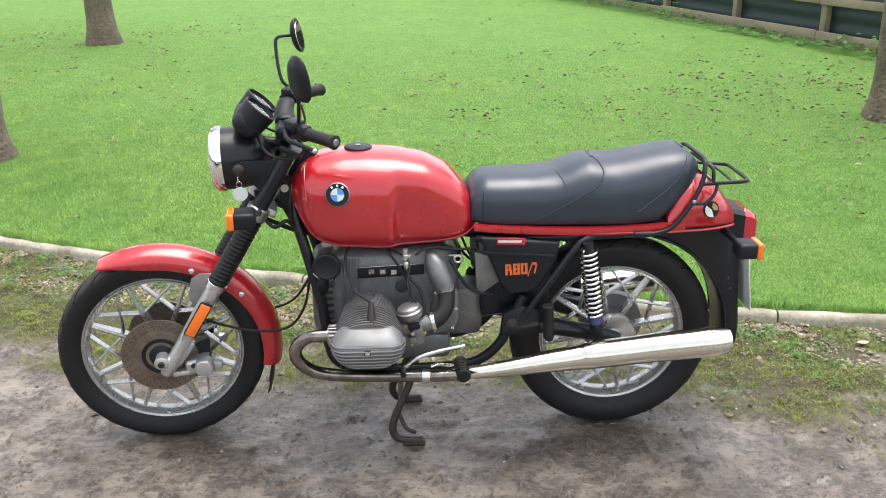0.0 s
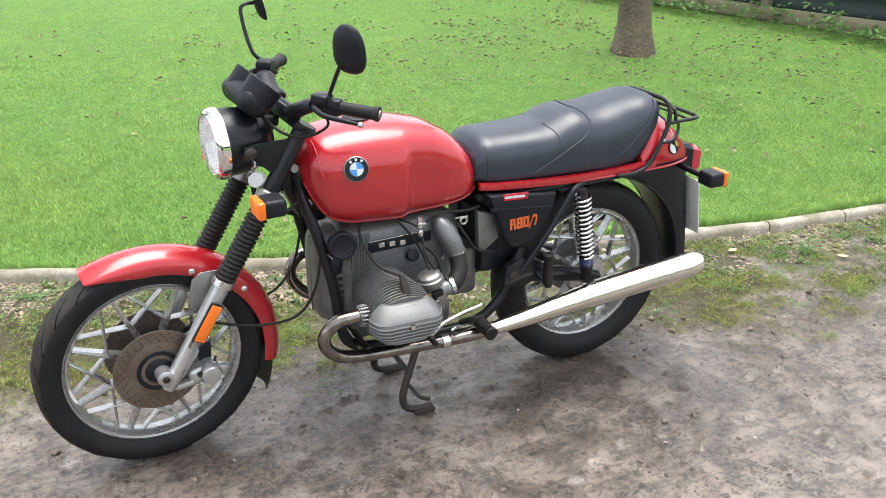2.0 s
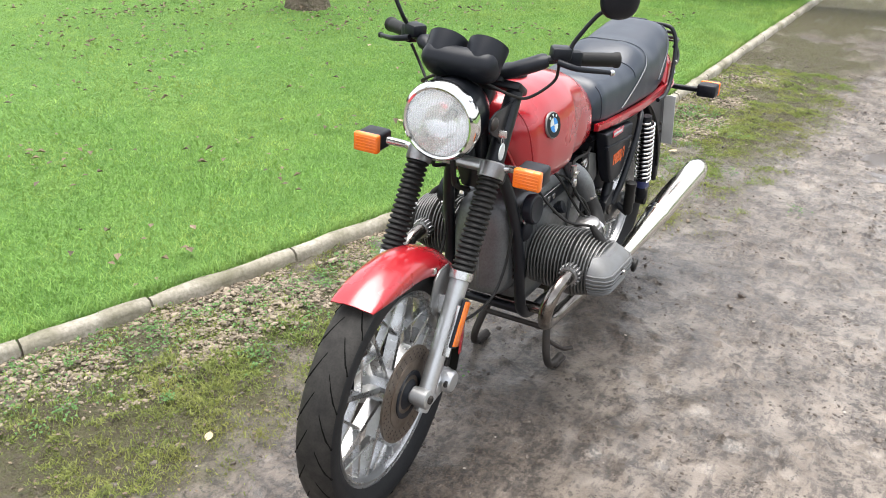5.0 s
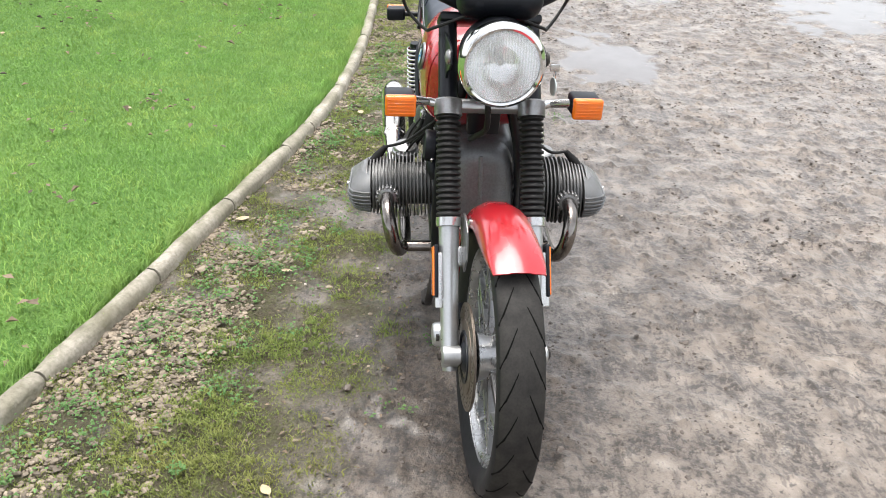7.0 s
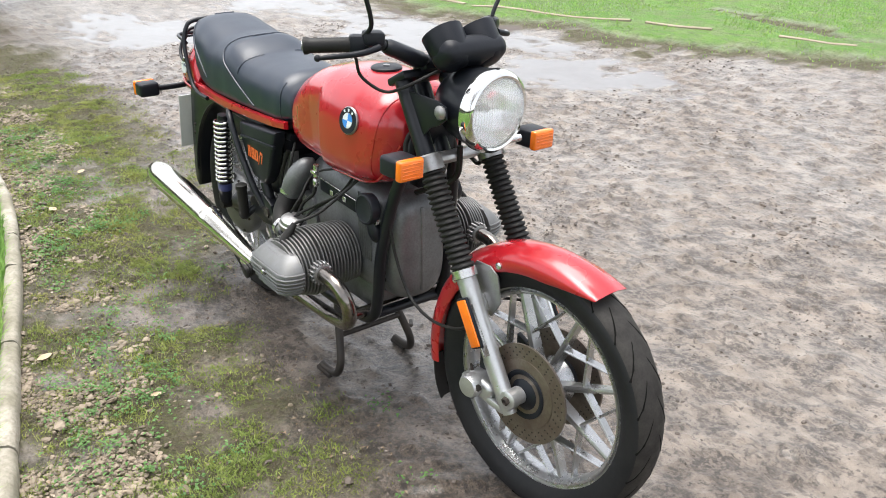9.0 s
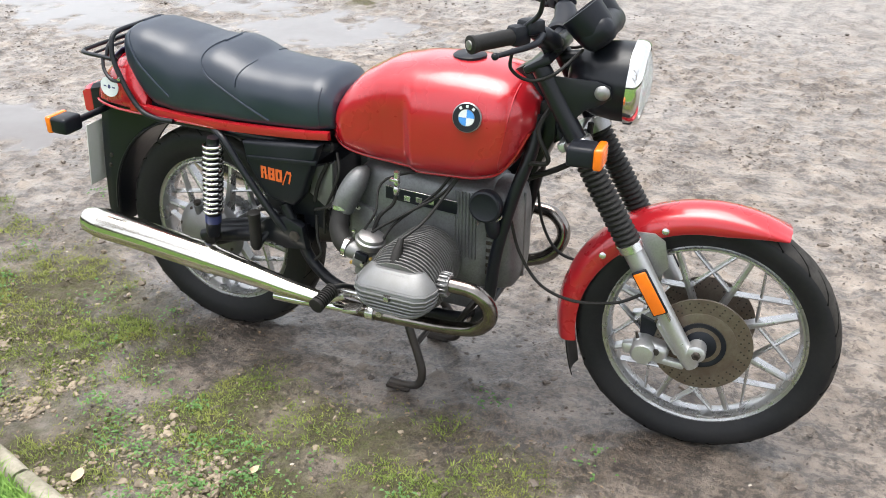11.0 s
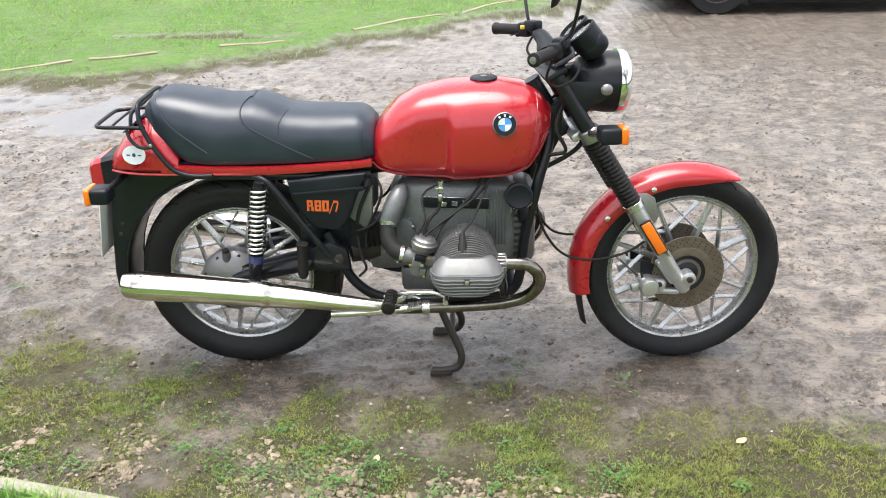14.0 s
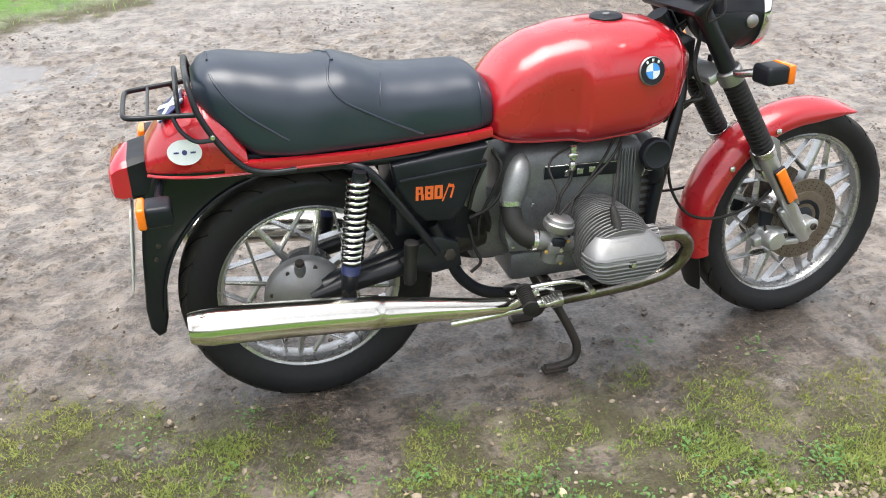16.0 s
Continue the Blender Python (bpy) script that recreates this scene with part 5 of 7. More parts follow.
    if s > 0:
        part("gearbox_boot", revolve(BM(), [(0.0, 0.034), (0.008, 0.046), (0.016, 0.038), (0.024, 0.048), (0.034, 0.038), (0.042, 0.047), (0.055, 0.036)], (0.232, s * 0.072, 0.492), (1, 0, -0.15), 24), RUBBER, bike, "black ribbed rubber boot")

# dark parts between the gearbox and the rear wheel
# filler box with no known counterpart, added so the gap reads black
part("gap_filler", box(BM(), (0.318, 0, 0.535), (0.10, 0.185, 0.20), 0.012), PLASTIC, bike, "black filler box added to darken the gap before the rear wheel")
part("gearbox_neck", tube(BM(), [(0.255, 0.02, 0.44), (0.34, 0.05, 0.43)], [0.062, 0.05], 20), DARK, bike, "dark gearbox output neck")
for line, r in (
    ([(-0.125, 0.112, 0.690), (-0.085, 0.135, 0.640), (-0.01, 0.165, 0.590), (0.060, 0.190, 0.545), (0.085, 0.200, 0.525)], 0.0040),
    ([(-0.105, 0.110, 0.690), (-0.070, 0.125, 0.640), (-0.02, 0.150, 0.595), (0.030, 0.180, 0.550), (0.052, 0.205, 0.505), (0.060, 0.215, 0.465)], 0.0040),
    ([(0.232, 0.105, 0.690), (0.215, 0.128, 0.650), (0.235, 0.130, 0.590), (0.268, 0.126, 0.520), (0.275, 0.125, 0.450)], 0.0042),
    ([(0.205, 0.130, 0.60), (0.232, 0.135, 0.560), (0.262, 0.132, 0.535), (0.300, 0.128, 0.520)], 0.0048),
    ([(0.255, 0.118, 0.662), (0.285, 0.124, 0.600), (0.300, 0.126, 0.545)], 0.0060),
    ([(0.300, 0.122, 0.50), (0.290, 0.140, 0.440), (0.275, 0.150, 0.400), (0.300, 0.145, 0.370)], 0.0045),
    ([(-0.040, -0.112, 0.690), (0.000, -0.130, 0.640), (0.030, -0.145, 0.590), (0.045, -0.170, 0.545), (0.046, -0.190, 0.528)], 0.0040),
    ([(0.165, -0.125, 0.640), (0.200, -0.135, 0.585), (0.235, -0.132, 0.540), (0.300, -0.128, 0.520)], 0.0048),
):
    part("cable", tube(BM(), spline(line, 7), r, 8), RUBBER, bike, "black cable")
# black screw plug on the left of the block
part("oil_plug", revolve(BM(), [(0, 0.014), (0.006, 0.016), (0.020, 0.016), (0.022, 0.020), (0.034, 0.019), (0.037, 0.012)], (0.015, -0.100, 0.545), (0.15, -1, 0.5), 16), PLASTIC, bike, "black oil filler plug")
pedal = part("brake_pedal_bar", tube(BM(), spline([(0.385, 0.235, 0.282), (0.30, 0.238, 0.287), (0.21, 0.240, 0.296), (0.13, 0.240, 0.302)], 5), [0.013] * 15 + [0.012], 12), CHROME, bike, "bright metal brake pedal shaft")
part("pedal_lug", box(BM(), (0.195, 0.245, 0.322), (0.10, 0.012, 0.020), 0.004, turn(24, "Y")), POLISHED, pedal)
part("pedal_pad", box(BM(), (0.118, 0.258, 0.318), (0.045, 0.040, 0.012), 0.003, turn(10, "Y")), POLISHED, pedal, "ribbed bright pedal pad")
for k in range(5):
    part("pad_rib", box(BM(), (0.102 + 0.008 * k, 0.258, 0.3265 - 0.0014 * k), (0.003, 0.038, 0.004), 0.001, turn(10, "Y"), 1), DARK, pedal)
part("crossover_pipe", tube(BM(), [(-0.165, -0.21, 0.305), (-0.165, 0.21, 0.305)], 0.016, 14), HEADER, bike, "heat-stained exhaust balance pipe")
part("frame_cross_tube", tube(BM(), [(-0.19, -0.115, 0.300), (-0.19, 0.115, 0.300)], 0.014, 12), BLACK, bike, "black frame cross tube")
part("sump", box(BM(), (0.0, 0, 0.325), (0.34, 0.17, 0.09), 0.02), ENGINE, bike, "grey finned sump")
part("gearbox", box(BM(), (0.215, 0, 0.435), (0.12, 0.13, 0.17), 0.025), FINS, bike, "grey cast gearbox")
part("inner_guard", box(BM(), (0.405, 0, 0.58), (0.17, 0.20, 0.22), 0.02), PLASTIC, bike, "dark battery tray and inner guard")
part("head_stock", tube(BM(), [fork_at(0.79) + Vector((0.075, 0, 0)), fork_at(0.965) + Vector((0.075, 0, 0))], 0.027, 18), BLACK, bike, "black steering head")
part("top_frame_tube", tube(BM(), [(-0.28, 0, 0.87), (-0.05, 0, 0.72), (0.25, 0, 0.69), (0.40, 0, 0.70)], 0.022, 12), BLACK, bike, "black frame spine")
part("gusset", slab(BM(), [(-0.345, 0.90), (-0.275, 0.88), (-0.265, 0.70), (-0.300, 0.70), (-0.345, 0.80)], -0.042, 0.042, 0.006), BLACK, bike, "black frame gusset")

# left strip above the side cover
part("warning_strip", box(BM(), (0.352, -0.1600, 0.709), (0.088, 0.003, 0.022), 0.001, turn(2, "Y"), 1), LENS, bike, "red and pale printed strip")
part("strip_mark", box(BM(), (0.348, -0.1612, 0.709), (0.072, 0.002, 0.007), 0.0, turn(2, "Y"), 1), WHITE, bike)

# shaft drive housing and drum on the right of the rear wheel
fd = BM()
revolve(fd, [(0.045, 0.108), (0.070, 0.112), (0.082, 0.106), (0.098, 0.085), (0.112, 0.056), (0.118, 0.030), (0.119, 0.001)], RW, (0, 1, 0), 40)
drive = part("final_drive", fd, ROCKER, bike, "grey cast final drive housing", None, 50)
part("filler_boss", tube(BM(), [RW + Vector((0.012, 0.085, 0.070)), RW + Vector((0.012, 0.096, 0.108))], [0.017, 0.014], 14), ENGINE, drive)
part("filler_plug", tube(BM(), [RW + Vector((0.012, 0.096, 0.108)), RW + Vector((0.012, 0.098, 0.118))], 0.012, 6), DARK, drive, "", None, 20)
for k in range(8):
    a = 2 * math.pi * k / 8 + 0.3
    part("housing_nut", revolve(BM(), [(0, 0.006), (0.006, 0.006)], RW + Vector((math.cos(a) * 0.095, 0.086, math.sin(a) * 0.095)), (0, 1, 0), 6), DARK, drive, "", None, 20)
part("shaft_tube", tube(BM(), [(0.36, 0.085, 0.425), (0.52, 0.090, 0.400), (0.64, 0.090, 0.368), (0.68, 0.088, 0.355)], [0.034, 0.033, 0.036, 0.042], 18), BLACK, bike, "black drive shaft tube")
part("hub_plate", revolve(BM(), [(0.044, 0.075), (0.052, 0.080), (0.062, 0.072), (0.068, 0.034), (0.086, 0.030), (0.088, 0.001)], RW, (0, -1, 0), 32), WHEEL, rear, "silver hub face")

# centre stand
stand = part("centre_stand", tube(BM(), [(0.055, -0.095, 0.262), (0.055, 0.095, 0.262)], 0.014, 12), DARK, bike, "rusty black centre stand, deployed")
for s in (-1, 1):
    leg = [(0.055, s * 0.085, 0.262), (0.030, s * 0.100, 0.190), (-0.006, s * 0.118, 0.115), (-0.024, s * 0.130, 0.062), (-0.012, s * 0.136, 0.024), (0.03, s * 0.138, 0.012), (0.075, s * 0.138, 0.012)]
    part("stand_leg", tube(BM(), spline(leg, 6), 0.0125, 12), DARK, stand)
    part("stand_foot", box(BM(), (0.045, s * 0.140, 0.006), (0.075, 0.034, 0.014), 0.005), DARK, stand)
part("stand_brace", tube(BM(), [(0.005, -0.112, 0.14), (0.005, 0.112, 0.14)], 0.009, 10), DARK, stand)
part("stand_tang", tube(BM(), spline([(0.0, -0.125, 0.10), (0.02, -0.165, 0.075), (0.05, -0.185, 0.07)], 4), 0.007, 8), DARK, stand)

# cables and hoses
for line, r in (
    ([(-0.60, -0.095, 0.455), (-0.53, -0.105, 0.432), (-0.44, -0.095, 0.405), (-0.34, -0.095, 0.415), (-0.285, -0.10, 0.49), (-0.262, -0.105, 0.60)], 0.0042),
    ([(-0.60, 0.095, 0.455), (-0.54, 0.105, 0.420), (-0.44, 0.10, 0.395), (-0.35, 0.10, 0.420), (-0.29, 0.10, 0.50), (-0.262, 0.105, 0.60)], 0.0042),
    ([(-0.40, -0.05, 1.03), (-0.36, -0.13, 0.99), (-0.30, -0.15, 0.975), (-0.25, -0.19, 1.01), (-0.27, -0.21, 1.06)], 0.0040),
    ([(-0.40, 0.05, 1.03), (-0.36, 0.13, 0.99), (-0.31, 0.15, 0.975), (-0.28, 0.19, 1.01), (-0.29, 0.21, 1.06)], 0.0040),
    ([(-0.36, -0.04, 0.93), (-0.31, -0.09, 0.86), (-0.31, -0.085, 0.78), (-0.285, -0.08, 0.70)], 0.0045),
    ([(-0.36, 0.04, 0.93), (-0.32, 0.09, 0.84), (-0.35, 0.10, 0.765), (-0.30, 0.09, 0.745), (-0.28, 0.08, 0.70)], 0.0060),
    ([(-0.40, -0.10, 0.80), (-0.36, -0.11, 0.755), (-0.32, -0.10, 0.77), (-0.29, -0.08, 0.72)], 0.0060),
    ([(-0.42, 0.0, 0.84), (-0.41, 0.0, 0.76), (-0.36, 0.02, 0.72), (-0.28, 0.03, 0.68)], 0.0075),
    ([(0.25, -0.11, 0.675), (0.20, -0.118, 0.672), (0.10, -0.122, 0.68), (0.06, -0.13, 0.66)], 0.0045),
):
    part("cable", tube(BM(), spline(line, 7), r, 8), RUBBER, bike, "black cable")
part("small_tag", revolve(BM(), [(-0.001, 0.012), (0.001, 0.012)], (-0.322, -0.098, 0.872), (0.3, -1, 0.1), 16), ALLOY, bike, "small metal tag")
tri = part("choke_bracket", box(BM(), (0.185, -0.118, 0.652), (0.045, 0.004, 0.006), 0.001), POLISHED, bike, "bright choke bracket")
part("bracket_eye", tube(BM(), [Vector((0.192 + 0.011 * math.cos(a), -0.119, 0.640 + 0.011 * math.sin(a))) for a in np.linspace(0, 2 * math.pi, 15)[:-1]], 0.004, 8, True), POLISHED, tri)

# ---- the ground: one sheet with drive, verge and lawns ----
rng = np.random.default_rng(7)


def value_noise(x, y, seed):
    """Smooth lattice noise in 0..1 for arrays."""
    xi, yi = np.floor(x).astype(np.int64), np.floor(y).astype(np.int64)
    fx, fy = x - xi, y - yi
    fx, fy = fx * fx * (3 - 2 * fx), fy * fy * (3 - 2 * fy)

    def h(a, b):
        v = np.sin(a * 127.1 + b * 311.7 + seed * 74.7) * 43758.5453
        return v - np.floor(v)

    return (h(xi, yi) * (1 - fx) + h(xi + 1, yi) * fx) * (1 - fy) + (h(xi, yi + 1) * (1 - fx) + h(xi + 1, yi + 1) * fx) * fy


def fbm(x, y, scale, seed, octaves=4):
    out, amp, total = 0, 1.0, 0
    for k in range(octaves):
        out = out + amp * value_noise(x * scale * 2 ** k, y * scale * 2 ** k, seed + 13 * k)
        total += amp
        amp *= 0.55
    return out / total


KX = (-9, -5, -3.3, -2.6, -2.0, -1.42, -0.92, -0.45, 0.12, 0.41, 0.95, 1.25, 1.6, 2.0, 3.0, 3.85, 5.1, 8, 14, 40)
KY = (8.3, 4.3, 2.72, 2.17, 1.80, 1.555, 1.340, 1.200, 1.035, 0.965, 0.815, 0.735, 0.655, 0.570, 0.48, 0.455, 0.445, 0.38, 0.32, 0.3)
VX = (-60, -5, -2, 0, 1, 2.2, 3.8, 5.5, 12, 60)
VY = (-40, -11, -8.2, -6.6, -5.8, -4.65, -4.05, -3.8, -3.6, -3.6)


def kerb_y(x):
    """The kerb's drive-side edge, smoothed."""
    return sum(np.interp(np.asarray(x) + d, KX, KY) for d in (-0.3, -0.2, -0.1, 0, 0.1, 0.2, 0.3)) / 7


def verge_y(x):
    return sum(np.interp(np.asarray(x) + d, VX, VY) for d in (-0.8, -0.4, 0, 0.4, 0.8)) / 5


def step(v, lo, hi):
    t = np.clip((v - lo) / (hi - lo), 0, 1)
    return t * t * (3 - 2 * t)


PUDDLES = ((2.98, -0.98, 0.66, 0.28, 0.0), (2.45, -3.15, 0.75, 0.42, 0.3), (-4.4, -4.7, 0.7, 0.8, 0.2), (4.3, -3.0, 0.9, 0.40, -0.45), (3.2, -3.6, 0.9, 0.30, -0.15), (5.6, -1.2, 1.0, 0.5, 0.4), (6.5, -3.0, 1.4, 0.7, 0.1))


def ground_fields(x, y):
    """Height, lawn, moss, gravel, wetness and damp with shade of the ground at arrays x and y."""
    ky = kerb_y(x)
    slope = (kerb_y(x + 0.05) - kerb_y(x - 0.05)) / 0.1
    d = (ky - y) / np.sqrt(1 + slope ** 2)                  # distance into the drive from the kerb
    n1, n2, n3 = fbm(x, y, 1.4, 3), fbm(x, y, 6.0, 5), fbm(x, y, 22.0, 9, 3)
    lawn = step(-d, 0.045, 0.06)
    wob = (n1 - 0.5) * 0.55 + (n2 - 0.5) * 0.35
    gravel = step(0.43 + wob * 0.5 - d, 0, 0.16) * (1 - lawn) * step(n2, 0.25, 0.45)
    moss = step(0.95 + wob * 1.0 - d, 0, 0.35) * (1 - lawn) * step(n1 * 0.5 + n2 * 0.5, 0.26, 0.46)
    far = step((verge_y(x) + (n1 - 0.5) * 1.2 + (n2 - 0.5) * 0.5) - y, 0, 0.25)
    bare = step(1.0 - ((x - 2.45 + 0.35 * (y + 5.95)) / 0.95) ** 2 - ((y + 5.92 + 0.08 * (x - 2.4)) / 0.17) ** 2 + (n2 - 0.5) * 1.6 + (n3 - 0.5) * 0.8, 0, 0.5)
    far = far * (1 - bare)
    farm = step((verge_y(x) + 0.55 + (n1 - 0.5) * 1.6 + (n2 - 0.5) * 1.4) - y, 0, 0.45)
    wet = np.zeros_like(x)
    for px, py, a, b, t in PUDDLES:
        u, v = (x - px) * math.cos(t) + (y - py) * math.sin(t), -(x - px) * math.sin(t) + (y - py) * math.cos(t)
        wet = np.maximum(wet, step(1.15 - (u / a) ** 2 - (v / b) ** 2 + (n2 - 0.5) * 2.8 + (n3 - 0.5) * 1.4 + (n1 - 0.5) * 1.0, 0, 0.6))
    # damp band by the kerb; strongest round the motorcycle, whose shade is put in
    damp_shade = step(d, 0.0, 0.12) * step(2.0 + wob * 1.1 - d, 0, 0.75) * (0.5 + 0.5 * step(n2, 0.35, 0.6)) * (1 - lawn) * np.maximum(0.30 + 0.70 * step(1.75 - np.abs(x - 0.25), 0.0, 0.9), step(1.15 - d, 0, 0.4))
    drive = 1 - np.maximum(lawn, far)
    n4 = fbm(x, y + 0.35 * x, 44.0, 15, 2)
    lumps = (n2 - 0.5) * 0.020 + (n3 - 0.5) * 0.018 * step(n1, 0.25, 0.55) + np.maximum(0, n3 - 0.60) * 0.06 + np.maximum(0, n4 - 0.58) * 0.028 * step(n2, 0.35, 0.6)
    tracks = 0.010 * np.exp(-((y + 1.45 - 0.10 * x + 0.10 * np.sin(x * 0.7)) / 0.16) ** 2) + 0.010 * np.exp(-((y + 2.95 - 0.14 * x) / 0.18) ** 2)
    z = drive * (1 - wet) * (lumps - tracks - 0.004) + wet * drive * -0.006
    z += lawn * (0.045 + 0.17 * (1 - np.exp(np.minimum(d, 0) / 3.0)) + 0.03 * (n1 - 0.5)) + far * (0.03 + 0.06 * (n1 - 0.5)) + 0.012 * step(0.6 - d, 0, 0.6) * (1 - lawn)
    flat = np.exp(-((x + 0.735) / 0.16) ** 2 - (y / 0.1) ** 2) + np.exp(-((x - 0.7325) / 0.16) ** 2 - (y / 0.1) ** 2)
    z = z * (1 - np.clip(flat, 0, 1)) + flat * -0.003
    return z, lawn, np.maximum(far, 0), np.maximum(moss, farm * (1 - far)), gravel, wet * drive, damp_shade


def spaced(lo, hi, fine, reach, growth):
    mid = list(np.arange(lo, hi, fine))
    out, s, v = [], fine, hi
    while v < reach:
        out.append(v)
        s *= growth
        v += s
    low, s, v = [], fine, lo - fine
    while v > -reach:
        low.append(v)
        s *= growth
        v -= s
    return np.array(low[::-1] + mid + out)


gx, gy = spaced(-3.0, 4.4, 0.019, 420, 1.06), spaced(-3.6, 1.7, 0.019, 420, 1.06)
X, Y = np.meshgrid(gx, gy)
Z, LAWN, FAR, MOSS, GRAVEL, WET, DAMP_SHADE = ground_fields(X.ravel(), Y.ravel())
nx, ny = len(gx), len(gy)
idx = np.arange(nx * ny).reshape(ny, nx)
quads = np.stack([idx[:-1, :-1], idx[:-1, 1:], idx[1:, 1:], idx[1:, :-1]], -1).reshape(-1, 4)


def ground_material():
    m, nt, p, link = shader("muddy_ground")

    def field(name):
        a = nt.nodes.new("ShaderNodeAttribute")
        a.attribute_name = name
        return a.outputs["Fac"]

    n_big, n_mid, n_fine, n_tiny = (grain(nt, link, s, 5.0, 0.6) for s in (1.3, 7.0, 34.0, 160.0))
    def times(a, b):
        n = nt.nodes.new("ShaderNodeMath")
        n.operation = "MULTIPLY"
        link(a, n.inputs[0])
        link(b, n.inputs[1])
        return n.outputs[0]

    # smooth pale wet mud, with churned patches of dark crumbs and drawn-out wheel marks
    n_clod, n_speck, n_churn = grain(nt, link, 48.0, 4.0, 0.72), grain(nt, link, 105.0, 3.0, 0.75), grain(nt, link, 8.0, 6.0, 0.70)
    churn = ramp(nt, link, n_churn, 0.45, 0.58, 0.0, 1.0)
    mud = blend(nt, link, ramp(nt, link, n_mid, 0.38, 0.62), (0.280, 0.232, 0.188), (0.205, 0.167, 0.134))
    mud = blend(nt, link, ramp(nt, link, n_big, 0.4, 0.65, 0, 0.4), mud, (0.315, 0.270, 0.225))
    mud = blend(nt, link, ramp(nt, link, n_tiny, 0.60, 0.68, 0, 0.4), mud, (0.35, 0.305, 0.255))
    place = nt.nodes.new("ShaderNodeTexCoord")
    marks = []
    for turned, scale in ((0.3, (7, 26, 20)), (-0.5, (5, 22, 20))):
        along = nt.nodes.new("ShaderNodeMapping")
        along.inputs["Rotation"].default_value, along.inputs["Scale"].default_value = (0, 0, turned), scale
        link(place.outputs["Object"], along.inputs["Vector"])
        streak = add(nt, "ShaderNodeTexNoise", Scale=1.0, Detail=6.0, Roughness=0.7)
        link(along.outputs[0], streak.inputs["Vector"])
        marks.append(ramp(nt, link, streak.outputs["Fac"], 0.575, 0.600, 0, 0.75))
    for mark in marks:
        mud = blend(nt, link, mark, mud, (0.098, 0.078, 0.064))
    mud = blend(nt, link, ramp(nt, link, n_clod, 0.580, 0.600, 0, 0.9), mud, (0.060, 0.046, 0.036))
    mud = blend(nt, link, times(churn, ramp(nt, link, n_clod, 0.485, 0.515, 0.10, 0.9)), mud, (0.078, 0.062, 0.050))
    mud = blend(nt, link, times(churn, ramp(nt, link, n_speck, 0.545, 0.570, 0.0, 0.8)), mud, (0.060, 0.047, 0.038))
    # these dark colours hold damp mud and the motorcycle's shade together
    mud = blend(nt, link, ramp(nt, link, field("damp_shade"), 0, 1, 0, 0.88), mud, blend(nt, link, ramp(nt, link, n_clod, 0.50, 0.54), blend(nt, link, ramp(nt, link, n_speck, 0.49, 0.53), (0.112, 0.083, 0.060), (0.056, 0.041, 0.030)), (0.032, 0.024, 0.018)))
    soil = blend(nt, link, ramp(nt, link, n_fine, 0.4, 0.6), (0.065, 0.05, 0.04), (0.15, 0.12, 0.095))
    mossy = blend(nt, link, ramp(nt, link, n_fine, 0.35, 0.62), (0.092, 0.104, 0.028), (0.085, 0.072, 0.038))
    mossy = blend(nt, link, ramp(nt, link, n_tiny, 0.45, 0.65, 0, 0.7), mossy, (0.06, 0.048, 0.036))
    turf = blend(nt, link, ramp(nt, link, n_mid, 0.35, 0.65), (0.112, 0.240, 0.038), (0.158, 0.310, 0.054))
    turf = blend(nt, link, ramp(nt, link, n_fine, 0.5, 0.7, 0, 0.6), turf, (0.085, 0.215, 0.022))
    turf = blend(nt, link, ramp(nt, link, n_big, 0.45, 0.7, 0, 0.5), turf, (0.190, 0.325, 0.050))
    n_tuft = grain(nt, link, 14.0, 4.0, 0.6)
    turf = blend(nt, link, ramp(nt, link, n_tuft, 0.42, 0.66, 0, 0.8), turf, (0.080, 0.200, 0.024))
    turf = blend(nt, link, ramp(nt, link, n_tiny, 0.45, 0.68, 0, 0.3), turf, (0.080, 0.195, 0.024))
    col = blend(nt, link, field("gravel"), mud, soil)
    col = blend(nt, link, ramp(nt, link, field("moss"), 0, 1, 0, 0.85), col, mossy)
    col = blend(nt, link, field("wet"), col, (0.085, 0.070, 0.060))
    col = blend(nt, link, field("lawn"), col, turf)
    patchy = nt.nodes.new("ShaderNodeMath")
    patchy.operation = "MULTIPLY"
    link(field("far"), patchy.inputs[0])
    link(ramp(nt, link, n_mid, 0.40, 0.58, 1.0, 0.6), patchy.inputs[1])
    col = blend(nt, link, patchy.outputs[0], col, turf)
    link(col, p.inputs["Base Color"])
    # roughness of the mud, set by churn alone
    damp_shade = ramp(nt, link, n_churn, 0.42, 0.60, 0.36, 0.52)
    rough = blend(nt, link, field("wet"), damp_shade, (0.03, 0.03, 0.03))
    dry = nt.nodes.new("ShaderNodeMath")
    dry.operation = "MAXIMUM"
    link(field("lawn"), dry.inputs[0])
    link(field("moss"), dry.inputs[1])
    both = nt.nodes.new("ShaderNodeMath")
    both.operation = "MAXIMUM"
    link(dry.outputs[0], both.inputs[0])
    link(field("far"), both.inputs[1])
    dry = both
    film = blend(nt, link, dry.outputs[0], ramp(nt, link, n_big, 0.35, 0.6, 0.45, 0.8), (0.0, 0.0, 0.0))
    link(film, p.inputs["Coat Weight"])
    p.inputs["Coat Roughness"].default_value = 0.30
    rough = blend(nt, link, dry.outputs[0], rough, (0.85, 0.85, 0.85))
    link(rough, p.inputs["Roughness"])
    relief = nt.nodes.new("ShaderNodeMath")
    relief.operation = "MULTIPLY_ADD"
    link(n_tiny, relief.inputs[0])
    relief.inputs[1].default_value = 0.4
    link(n_fine, relief.inputs[2])
